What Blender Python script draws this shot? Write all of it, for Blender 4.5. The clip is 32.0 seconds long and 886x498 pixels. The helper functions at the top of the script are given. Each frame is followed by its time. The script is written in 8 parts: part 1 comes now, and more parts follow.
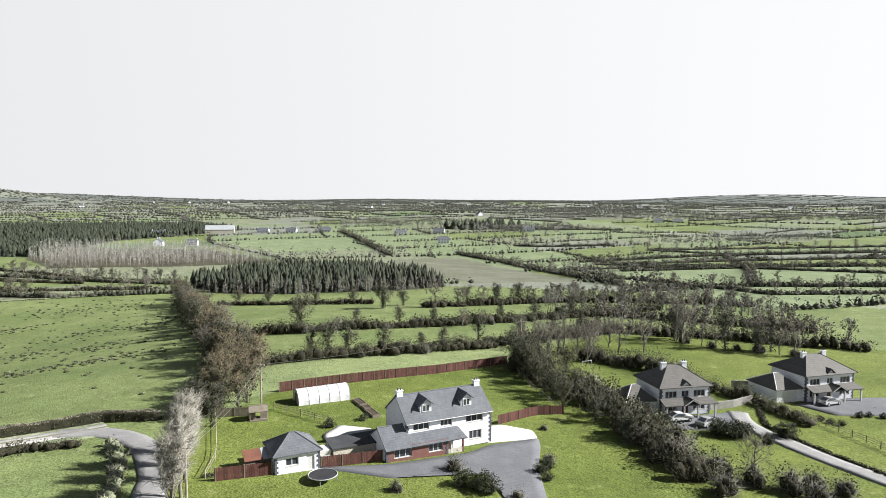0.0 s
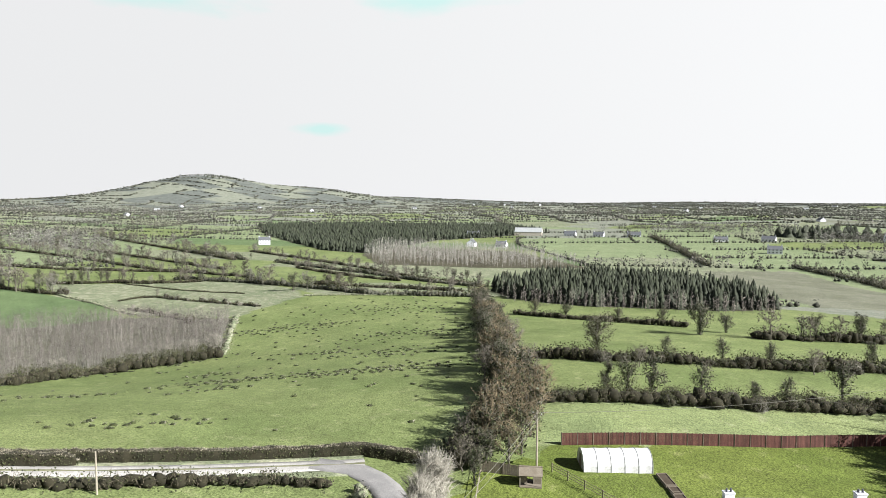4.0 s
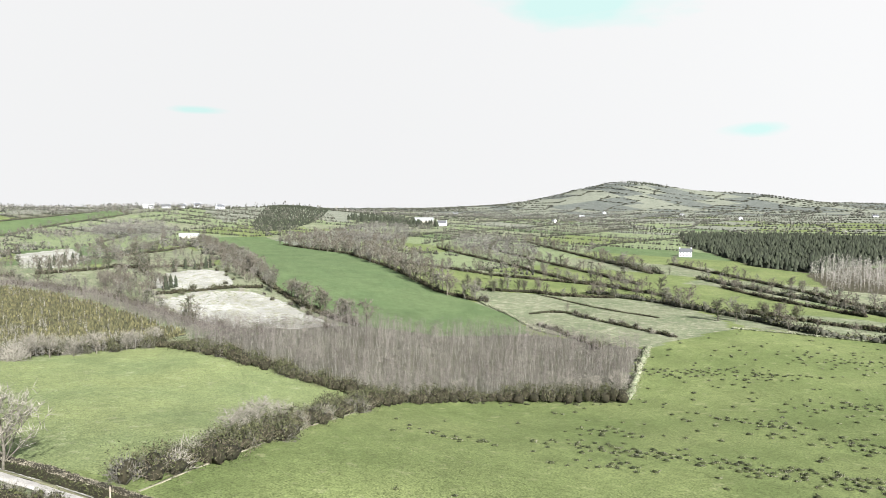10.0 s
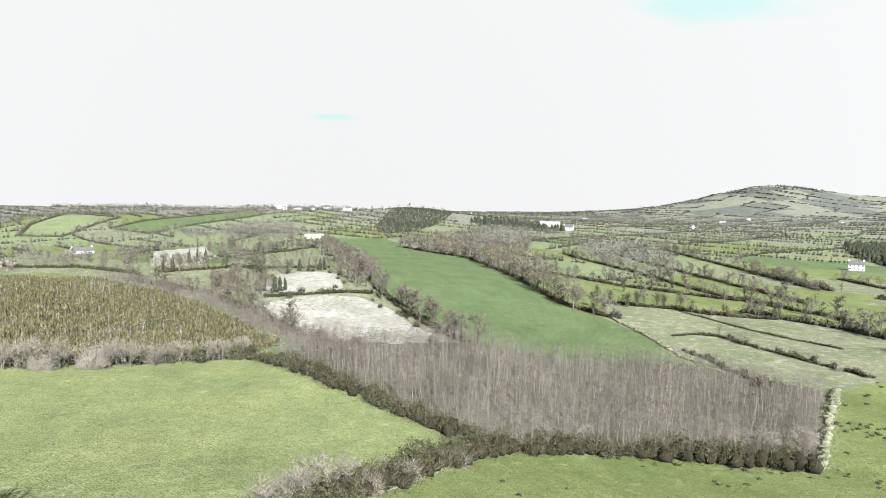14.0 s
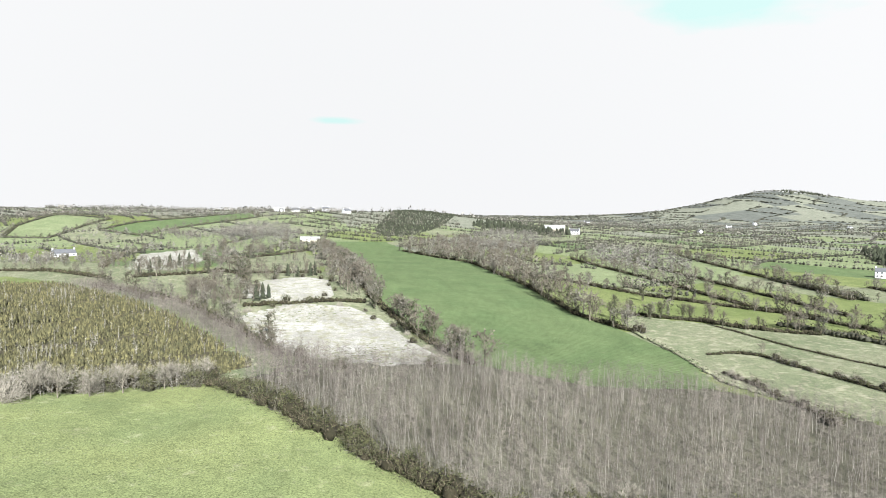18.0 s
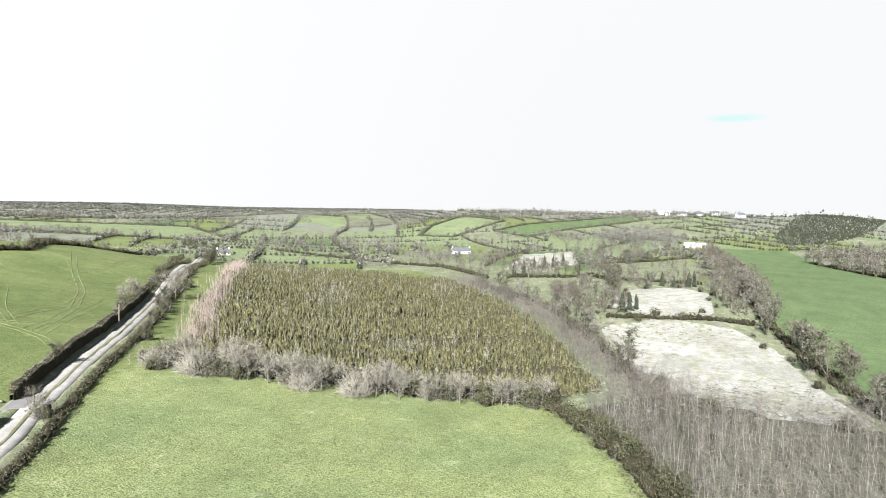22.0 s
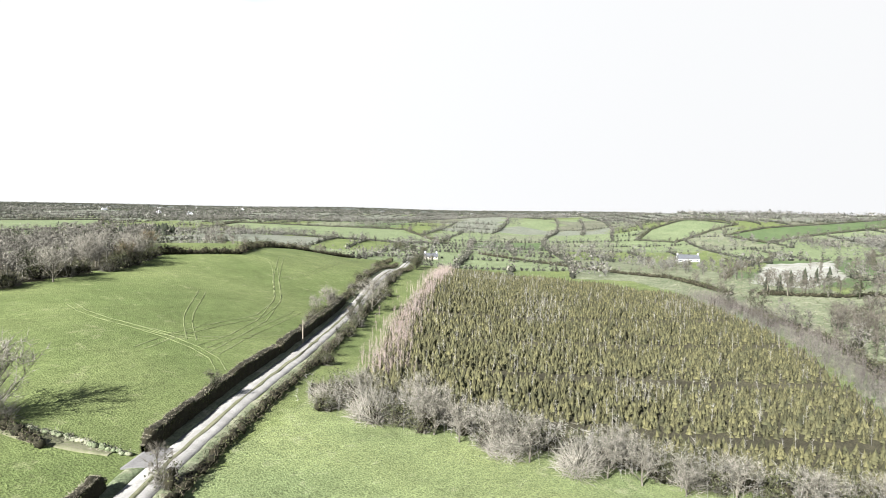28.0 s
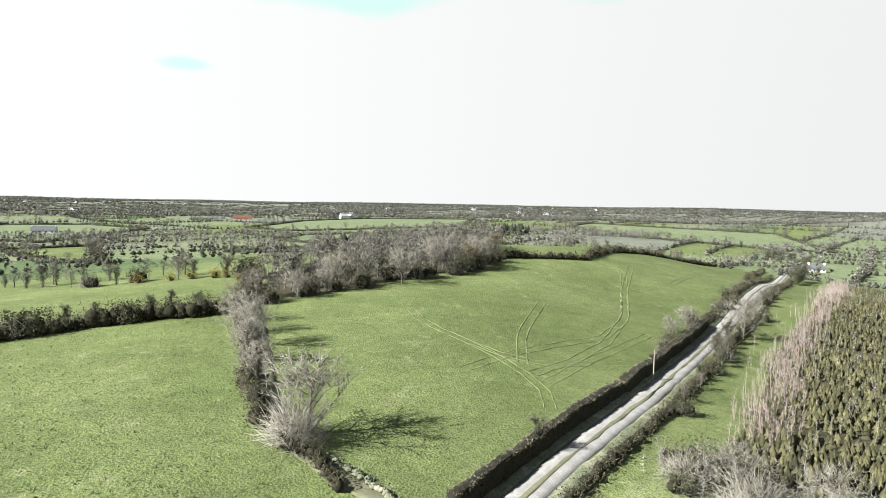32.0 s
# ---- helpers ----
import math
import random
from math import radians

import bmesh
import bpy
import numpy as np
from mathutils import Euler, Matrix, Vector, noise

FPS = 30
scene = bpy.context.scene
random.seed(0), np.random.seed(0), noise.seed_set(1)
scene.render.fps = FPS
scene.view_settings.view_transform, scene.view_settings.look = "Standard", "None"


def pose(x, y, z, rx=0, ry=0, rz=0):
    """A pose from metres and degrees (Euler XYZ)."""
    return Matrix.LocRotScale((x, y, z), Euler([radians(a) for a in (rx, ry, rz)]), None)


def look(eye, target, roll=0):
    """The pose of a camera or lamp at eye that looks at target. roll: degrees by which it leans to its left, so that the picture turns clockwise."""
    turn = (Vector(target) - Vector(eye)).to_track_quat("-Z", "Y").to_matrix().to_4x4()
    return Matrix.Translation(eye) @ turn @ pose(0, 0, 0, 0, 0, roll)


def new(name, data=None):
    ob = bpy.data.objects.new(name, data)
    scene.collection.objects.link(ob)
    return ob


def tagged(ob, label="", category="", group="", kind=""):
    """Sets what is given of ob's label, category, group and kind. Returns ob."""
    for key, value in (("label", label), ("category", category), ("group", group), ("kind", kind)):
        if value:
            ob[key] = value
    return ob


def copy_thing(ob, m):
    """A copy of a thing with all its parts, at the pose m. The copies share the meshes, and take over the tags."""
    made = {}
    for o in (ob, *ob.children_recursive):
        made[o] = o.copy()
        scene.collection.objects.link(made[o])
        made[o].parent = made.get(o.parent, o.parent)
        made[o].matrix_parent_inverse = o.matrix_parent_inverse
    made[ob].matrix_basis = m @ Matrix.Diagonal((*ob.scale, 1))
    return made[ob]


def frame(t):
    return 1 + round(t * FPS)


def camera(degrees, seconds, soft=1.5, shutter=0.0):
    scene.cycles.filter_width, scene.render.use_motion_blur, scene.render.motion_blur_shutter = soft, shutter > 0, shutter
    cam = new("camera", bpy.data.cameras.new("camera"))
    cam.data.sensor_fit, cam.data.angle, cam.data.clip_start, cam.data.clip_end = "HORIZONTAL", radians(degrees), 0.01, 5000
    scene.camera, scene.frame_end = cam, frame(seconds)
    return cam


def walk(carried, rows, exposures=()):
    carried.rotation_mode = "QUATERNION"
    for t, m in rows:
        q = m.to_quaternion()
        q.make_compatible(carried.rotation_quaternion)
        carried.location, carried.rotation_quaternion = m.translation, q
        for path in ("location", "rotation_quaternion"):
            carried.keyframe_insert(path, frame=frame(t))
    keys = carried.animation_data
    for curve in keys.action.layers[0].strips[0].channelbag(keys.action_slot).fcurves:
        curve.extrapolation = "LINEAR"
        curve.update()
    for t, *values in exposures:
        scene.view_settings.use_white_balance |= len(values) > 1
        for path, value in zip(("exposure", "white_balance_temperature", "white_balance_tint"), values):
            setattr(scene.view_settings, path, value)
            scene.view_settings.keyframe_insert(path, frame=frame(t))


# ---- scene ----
cam = camera(68.54, 32.0, soft=0.55)

# seconds, eye x, y, z, yaw to the left of +y, pitch, roll
ROWS = [
    (0.0, 3.90, 4.43, 34.65, 6.89, -4.31, 0.08),
    (0.5, 3.41, 7.42, 34.68, 6.76, -4.33, 0.11),
    (1.0, 3.07, 10.32, 34.76, 6.73, -4.33, 0.12),
    (1.5, 2.66, 13.30, 34.82, 9.20, -4.32, 0.13),
    (2.0, 2.05, 16.43, 34.83, 13.15, -4.28, 0.17),
    (2.5, 1.30, 19.53, 34.85, 17.09, -4.24, 0.19),
    (3.0, 0.37, 22.51, 34.91, 21.23, -4.17, 0.17),
    (3.5, -0.84, 25.39, 34.99, 25.88, -4.14, 0.16),
    (4.0, -2.42, 28.20, 35.03, 33.66, -4.13, 0.17),
    (4.5, -4.32, 30.98, 35.03, 42.00, -4.13, 0.19),
    (6.5, -7.75, 43.25, 36.60, 55.10, -4.02, -0.24),
    (7.0, -9.82, 44.71, 37.01, 60.14, -3.97, -0.26),
    (7.5, -12.31, 45.98, 37.21, 65.30, -3.86, -0.21),
    (8.0, -15.26, 47.11, 37.27, 68.78, -3.76, -0.12),
    (8.5, -18.51, 48.15, 37.26, 69.67, -3.72, -0.03),
    (9.0, -21.96, 49.19, 37.24, 69.63, -3.71, 0.03),
    (9.5, -25.48, 50.26, 37.20, 69.59, -3.71, 0.08),
    (10.0, -28.95, 51.38, 37.11, 69.55, -3.68, 0.14),
    (10.5, -32.45, 52.64, 36.96, 69.51, -3.64, 0.21),
    (11.0, -36.09, 54.06, 36.84, 69.50, -3.61, 0.26),
    (11.5, -39.77, 55.58, 36.77, 69.48, -3.59, 0.30),
    (12.0, -43.40, 57.08, 36.74, 69.50, -3.57, 0.37),
    (12.5, -46.98, 58.50, 36.68, 69.66, -3.55, 0.44),
    (13.0, -50.58, 59.83, 36.55, 72.89, -3.51, 0.51),
    (13.5, -54.25, 61.04, 36.29, 77.85, -3.48, 0.59),
    (14.0, -57.90, 62.07, 35.98, 80.56, -3.42, 0.68),
    (14.5, -61.44, 62.88, 35.73, 80.94, -3.38, 0.76),
    (16.5, -75.40, 64.67, 34.73, 80.79, -3.16, 0.83),
    (17.0, -79.28, 65.40, 34.67, 80.75, -3.13, 0.87),
    (17.5, -83.13, 66.16, 34.57, 80.71, -3.10, 0.91),
    (18.0, -86.92, 66.92, 34.46, 80.69, -3.09, 0.95),
    (18.5, -90.55, 67.64, 34.37, 80.67, -3.06, 0.98),
    (19.0, -94.11, 68.31, 34.27, 80.62, -3.04, 1.00),
    (19.5, -97.81, 68.92, 34.07, 80.62, -3.01, 1.08),
    (20.0, -101.59, 69.53, 33.78, 81.95, -2.94, 1.23),
    (20.5, -105.01, 70.15, 33.58, 88.92, -3.04, 1.30),
    (21.0, -107.85, 70.53, 33.55, 98.90, -3.19, 1.31),
    (21.5, -110.35, 70.50, 33.64, 108.47, -3.31, 1.30),
    (22.0, -112.85, 70.05, 33.81, 113.81, -3.40, 1.31),
    (22.5, -115.43, 69.27, 33.95, 116.14, -3.43, 1.34),
    (23.0, -117.98, 68.27, 34.03, 118.74, -3.47, 1.35),
    (23.5, -120.45, 67.10, 34.11, 121.52, -3.53, 1.31),
    (24.0, -122.83, 65.80, 34.20, 124.30, -3.59, 1.29),
    (24.5, -125.07, 64.38, 34.28, 126.63, -3.62, 1.31),
    (25.0, -127.23, 62.82, 34.34, 128.05, -3.62, 1.36),
    (25.5, -129.44, 61.11, 34.39, 128.74, -3.63, 1.37),
    (27.5, -139.48, 51.86, 33.41, 130.66, -3.47, 1.01),
    (28.0, -141.71, 49.76, 33.39, 132.06, -3.50, 1.02),
    (28.5, -143.90, 47.62, 33.41, 134.47, -3.54, 1.00),
    (29.0, -145.98, 45.44, 33.49, 137.09, -3.62, 0.98),
    (29.5, -147.87, 43.12, 33.56, 141.33, -3.69, 1.00),
    (30.0, -149.65, 40.61, 33.61, 145.11, -3.77, 0.99),
    (30.5, -151.41, 37.98, 33.65, 147.23, -3.82, 0.93),
    (31.0, -153.05, 35.33, 33.65, 149.51, -3.84, 0.85),
    (31.5, -154.46, 32.64, 33.70, 154.13, -3.87, 0.88),
    (32.0, -155.61, 29.84, 33.85, 162.41, -3.99, 1.01),
]


def aim(x, y, z, yaw, pitch, roll):
    a, b = radians(yaw), radians(pitch)
    eye = Vector((x, y, z))
    return look(eye, eye + Vector((-math.sin(a) * math.cos(b), math.cos(a) * math.cos(b), math.sin(b))) * 10, roll)


PATH = [(r[0], aim(*r[1:])) for r in ROWS]
walk(cam, PATH, exposures=[(0.0, 1.50, 6360, 10), (2.0, 1.52, 6360, 10), (4.0, 1.56, 6420, 10), (7.0, 1.63, 6450, 10), (9.0, 1.66, 6450, 10), (13.0, 1.69, 6450, 10), (19.0, 1.73, 6400, 10), (25.0, 1.78, 6400, 10), (29.0, 1.75, 6400, 10), (32.0, 1.6, 6450, 8)])

# ---- light: a bright spring sun through thin high cloud ----
SUN_EL = radians(33)
SUN_TO = Vector((0.985, 0.17, 0)).normalized()          # the side the sun stands on
SUN_DIR = (SUN_TO * math.cos(SUN_EL) + Vector((0, 0, math.sin(SUN_EL)))).normalized()
world = bpy.data.worlds.new("sky")
scene.world = world
world.use_nodes = True
wn, wl = world.node_tree.nodes, world.node_tree.links
wn.clear()
w_out = wn.new("ShaderNodeOutputWorld")
w_bg = wn.new("ShaderNodeBackground")
w_sky = wn.new("ShaderNodeTexSky")
w_sky.sky_type = "NISHITA"
w_sky.sun_disc = False
w_sky.sun_elevation = SUN_EL
w_sky.sun_rotation = math.atan2(SUN_TO.x, SUN_TO.y)
w_sky.air_density, w_sky.dust_density, w_sky.ozone_density = 1.0, 0.6, 1.0
w_co = wn.new("ShaderNodeTexCoord")
w_map = wn.new("ShaderNodeMapping")
w_map.inputs["Scale"].default_value = (1.0, 1.0, 3.2)
w_noise = wn.new("ShaderNodeTexNoise")
w_noise.inputs["Scale"].default_value = 9.0
w_noise.inputs["Detail"].default_value = 5
w_sep = wn.new("ShaderNodeSeparateXYZ")
w_low = wn.new("ShaderNodeMapRange")                    # white haze low down, clearer overhead
w_low.interpolation_type = "SMOOTHSTEP"
w_low.inputs["From Min"].default_value, w_low.inputs["From Max"].default_value = 0.31, 0.42
w_low.inputs["To Min"].default_value, w_low.inputs["To Max"].default_value = 1.0, 0.04
w_mix = wn.new("ShaderNodeMix")
w_mix.data_type = "RGBA"
w_side = wn.new("ShaderNodeMapRange")                   # the haze glows more towards the sun's side
w_side.inputs["From Min"].default_value, w_side.inputs["From Max"].default_value = -1.0, 0.6
w_side.inputs["To Min"].default_value, w_side.inputs["To Max"].default_value = 5.6, 7.1
w_tint = wn.new("ShaderNodeCombineColor")
w_bg.inputs["Strength"].default_value = 0.05
wl.new(w_co.outputs["Generated"], w_map.inputs[0])
wl.new(w_co.outputs["Generated"], w_sep.inputs[0])
wl.new(w_sep.outputs["Z"], w_low.inputs["Value"])
wl.new(w_map.outputs[0], w_noise.inputs[0])


def w_math(op, a, b=0.0):
    """A sum of the sky's nodes."""
    m = wn.new("ShaderNodeMath")
    m.operation = op
    for k, v in enumerate((a, b)):
        if isinstance(v, float):
            m.inputs[k].default_value = v
        else:
            wl.new(v, m.inputs[k])
    return m.outputs[0]


# thin places in the cloud where the clear sky shows: bearing, height, half width and half height, in radians
GAPS = ((1.0, 0.292, 0.115, 0.03), (0.766, 0.108, 0.036, 0.008), (1.575, 0.136, 0.034, 0.005), (2.98, 0.285, 0.12, 0.018), (3.21, 0.188, 0.03, 0.008), (2.61, 0.30, 0.06, 0.014), (0.60, 0.292, 0.10, 0.02))
w_az = w_math("ARCTAN2", w_math("MULTIPLY", w_sep.outputs["X"], -1.0), w_sep.outputs["Y"])
w_az = w_math("ADD", w_az, w_math("MULTIPLY", w_math("LESS_THAN", w_az, 0.0), 2 * math.pi))
w_wave = w_math("SUBTRACT", w_noise.outputs["Fac"], 0.5)
w_gap = None
for ga, ge, gw, gh in GAPS:
    du = w_math("DIVIDE", w_math("SUBTRACT", w_az, ga), gw)
    dv = w_math("DIVIDE", w_math("SUBTRACT", w_sep.outputs["Z"], ge), gh)
    q = w_math("SQRT", w_math("ADD", w_math("MULTIPLY", du, du), w_math("MULTIPLY", dv, dv)))
    q = w_math("SUBTRACT", 1.35, w_math("ADD", q, w_math("MULTIPLY", w_wave, 2.2)))
    w_gap = q if w_gap is None else w_math("MAXIMUM", w_gap, q)
w_ease = wn.new("ShaderNodeMapRange")
w_ease.inputs["From Min"].default_value, w_ease.inputs["From Max"].default_value = 0.0, 0.9
wl.new(w_gap, w_ease.inputs["Value"])
w_cyan = wn.new("ShaderNodeMix")
w_cyan.data_type, w_cyan.blend_type = "RGBA", "MULTIPLY"
w_cyan.inputs["B"].default_value = (0.76, 1.03, 0.99, 1)
wl.new(w_ease.outputs[0], w_cyan.inputs["Factor"])
wl.new(w_sep.outputs["X"], w_side.inputs["Value"])
for k in range(3):
    wl.new(w_side.outputs[0], w_tint.inputs[k])
wl.new(w_tint.outputs[0], w_cyan.inputs["A"])
wl.new(w_cyan.outputs["Result"], w_mix.inputs["B"])
wl.new(w_low.outputs[0], w_mix.inputs["Factor"])
w_thin = wn.new("ShaderNodeVectorMath")
w_thin.operation = "SCALE"
w_thin.inputs["Scale"].default_value = 0.34
wl.new(w_sky.outputs[0], w_thin.inputs[0])
wl.new(w_thin.outputs[0], w_mix.inputs["A"])
wl.new(w_mix.outputs["Result"], w_bg.inputs[0])
wl.new(w_bg.outputs[0], w_out.inputs[0])

sun = new("sun", bpy.data.lights.new("sun", "SUN"))
sun.data.energy, sun.data.angle, sun.data.color = 5.0, radians(0.5), (1.0, 0.965, 0.91)
sun.matrix_world = look(SUN_DIR * 500, (0, 0, 0))

# ---- the lie of the land ----
KNOLLS = (  # x, y, height of the ground
    (5, 3.6, 0.5), (-27, 104, 1.3), (-2.2, 90.6, 0), (32.7, 118.1, -1.8), (-43, 154.1, 1.5), (38.9, 152.6, -1.5), (-61.7, 74.6, 2.5), (57, 128, -1.9), (-100, 44, 6.5),
    (-148, 88, -5), (-160, 148, -10), (-190, 114, -11), (-180, 191, -7), (-215, 240, -5), (-258, 167, -8), (-215, 360, -12),
    (-229, 92, -3), (-282, 88, -5), (-232, 30, -4), (-213, -3, 0), (-173, -22, 3.5), (-155, -50, 9), (-193, -90, 13),
    (-225, -125, 15), (-224, -59, 3.5), (-270, -97, 3), (-262, -152, 16.5), (-300, -200, 15.5), (-345, -240, 11))
KNOLLS_FAR = (
    (-385, -193, 0), (-345, 30, -1), (-372, 76, 0), (-466, -5, 3), (-650, -200, -6), (-510, -276, 0), (-850, 45, 7),
    (-490, 500, -8), (-363.5, 664.1, -10), (39.5, 487.9, -14), (-1430, -30, 38), (-1240, 0, 35), (-1500, -330, 36), (-1020, -300, 24), (-780, -215, -3), (-960, -430, 2), (-1000, -600, 22), (-690, -420, -3), (-1450, -800, 20), (-1500, -520, 34), (-700, -860, 12), (-500, -700, 2), (-1190, 200, 38), (274.5, 907.7, -12), (-900, 900, -4),
    (-450, -480, 6), (100, -300, 2), (-420, -340, -2), (-150, -110, 13), (-600, 200, -2))
_kn = np.array(KNOLLS + KNOLLS_FAR, float)


def plain(x, y):
    """The wide country round about, rising slowly to the skyline."""
    far = np.hypot(x + 120, y - 60)
    roll = np.sin(x / 390 + 1.7) * np.cos(y / 330 - 3.5) + 0.6 * np.sin((x + y * 0.7) / 250 + 5.6) * np.cos((y - x * 0.6) / 290 + 1.7)
    return -6 + 12 * np.clip((far - 500) / 900, 0, 1) + 20 * np.clip((far - 1200) / 3000, 0, 1) + 5 * roll * np.clip((far - 400) / 900, 0, 1)


def kernel(d, reach):
    return (1 + d / reach) * np.exp(-d / reach)


def bumps(ax, ay, bx, by):
    d = np.hypot(ax[..., None] - bx, ay[..., None] - by)
    return 36 * kernel(d, 55.0) + 30 * kernel(d, 200.0)


_gain = np.linalg.solve(bumps(_kn[:, 0], _kn[:, 1], _kn[:, 0], _kn[:, 1]) + 0.8 * np.eye(len(_kn)), _kn[:, 2] - plain(_kn[:, 0], _kn[:, 1]))
HILLS = ((-2500, 1840, 96, 420, 300, 0.93), (-2600, 1650, 34, 600, 620, 0.93), (-2180, 2250, 64, 420, 330, 0.8), (-2500, 2900, 36, 500, 900, 0.8), (-400, 4300, 10, 900, 600, 0.0), (1500, 3900, 40, 700, 350, 0.0))


def height(x, y):
    """The ground's height at places given as arrays."""
    x, y = np.asarray(x, float), np.asarray(y, float)
    z = plain(x, y) + bumps(x, y, _kn[:, 0], _kn[:, 1]) @ _gain
    for hx, hy, hz, sx, sy, turn in HILLS:
        c, s = math.cos(turn), math.sin(turn)
        u, v = (x - hx) * c - (y - hy) * s, (x - hx) * s + (y - hy) * c
        z = z + hz * np.exp(-((u / sx) ** 2 + (v / sy) ** 2))
    return z

# ---- materials ----
def mat(name, a, b, scale=1.0, rough=0.85, bump=0.0, fine=6.0, c=None, vary=0.0, islands=False, metal=0.0, spec=0.3):
    """A surface of two mixed colours with a coarse and a fine noise, some relief, and a change of value from thing to thing."""
    m = bpy.data.materials.new(name)
    m.use_nodes = True
    n, l = m.node_tree.nodes, m.node_tree.links
    p = n["Principled BSDF"]
    p.inputs["Roughness"].default_value = rough
    p.inputs["Metallic"].default_value = metal
    p.inputs["Specular IOR Level"].default_value = spec
    co = n.new("ShaderNodeTexCoord")
    n1, n2 = n.new("ShaderNodeTexNoise"), n.new("ShaderNodeTexNoise")
    geo = n.new("ShaderNodeNewGeometry")
    n1.inputs["Scale"].default_value, n1.inputs["Detail"].default_value = scale, 4
    n2.inputs["Scale"].default_value, n2.inputs["Detail"].default_value = scale * fine, 5
    l.new(geo.outputs["Position"], n1.inputs[0])
    l.new(geo.outputs["Position"], n2.inputs[0])
    r1 = n.new("ShaderNodeValToRGB")
    r1.color_ramp.elements[0].position, r1.color_ramp.elements[0].color = 0.35, (*a, 1)
    r1.color_ramp.elements[1].position, r1.color_ramp.elements[1].color = 0.65, (*b, 1)
    l.new(n1.outputs["Fac"], r1.inputs[0])
    mix = n.new("ShaderNodeMix")
    mix.data_type, mix.blend_type = "RGBA", "MIX"
    r2 = n.new("ShaderNodeMapRange")
    r2.inputs["From Min"].default_value, r2.inputs["From Max"].default_value = 0.45, 0.7
    l.new(n2.outputs["Fac"], r2.inputs["Value"])
    l.new(r2.outputs[0], mix.inputs["Factor"])
    l.new(r1.outputs[0], mix.inputs["A"])
    mix.inputs["B"].default_value = (*(c or [0.5 * (x + y) * 0.75 for x, y in zip(a, b)]), 1)
    out = mix.outputs["Result"]
    if vary:
        hsv = n.new("ShaderNodeHueSaturation")
        rnd = geo.outputs["Random Per Island"] if islands else n.new("ShaderNodeObjectInfo").outputs["Random"]
        vr = n.new("ShaderNodeMapRange")
        vr.inputs["To Min"].default_value, vr.inputs["To Max"].default_value = 1 - vary, 1 + vary
        l.new(rnd, vr.inputs["Value"])
        l.new(vr.outputs[0], hsv.inputs["Value"])
        l.new(out, hsv.inputs["Color"])
        out = hsv.outputs[0]
    l.new(out, p.inputs["Base Color"])
    if bump:
        bn = n.new("ShaderNodeBump")
        bn.inputs["Strength"].default_value = bump
        bn.inputs["Distance"].default_value = 0.3 / max(scale, 0.2)
        l.new(n2.outputs["Fac"], bn.inputs["Height"])
        l.new(bn.outputs[0], p.inputs["Normal"])
    return m


def courses(name, a, b, mortar, length, tall, rough=0.7):
    """Slates, tiles or bricks in courses."""
    m = mat(name, a, b, 0.8, rough)
    n, l = m.node_tree.nodes, m.node_tree.links
    br = n.new("ShaderNodeTexBrick")
    br.inputs["Scale"].default_value = 1.0
    br.inputs["Brick Width"].default_value, br.inputs["Row Height"].default_value = length, tall
    br.inputs["Mortar Size"].default_value = 0.018
    br.inputs["Color1"].default_value, br.inputs["Color2"].default_value = (*a, 1), (*b, 1)
    br.inputs["Mortar"].default_value = (*mortar, 1)
    co = n.new("ShaderNodeTexCoord")
    mp = n.new("ShaderNodeMapping")
    mp.inputs["Rotation"].default_value = (radians(90), 0, 0)
    l.new(co.outputs["Object"], mp.inputs[0])
    l.new(mp.outputs[0], br.inputs[0])
    old = n["Principled BSDF"].inputs["Base Color"].links[0].from_socket
    mx = n.new("ShaderNodeMix")
    mx.data_type = "RGBA"
    mx.inputs["Factor"].default_value = 0.45
    l.new(old, mx.inputs["A"])
    l.new(br.outputs["Color"], mx.inputs["B"])
    l.new(mx.outputs["Result"], n["Principled BSDF"].inputs["Base Color"])
    return m


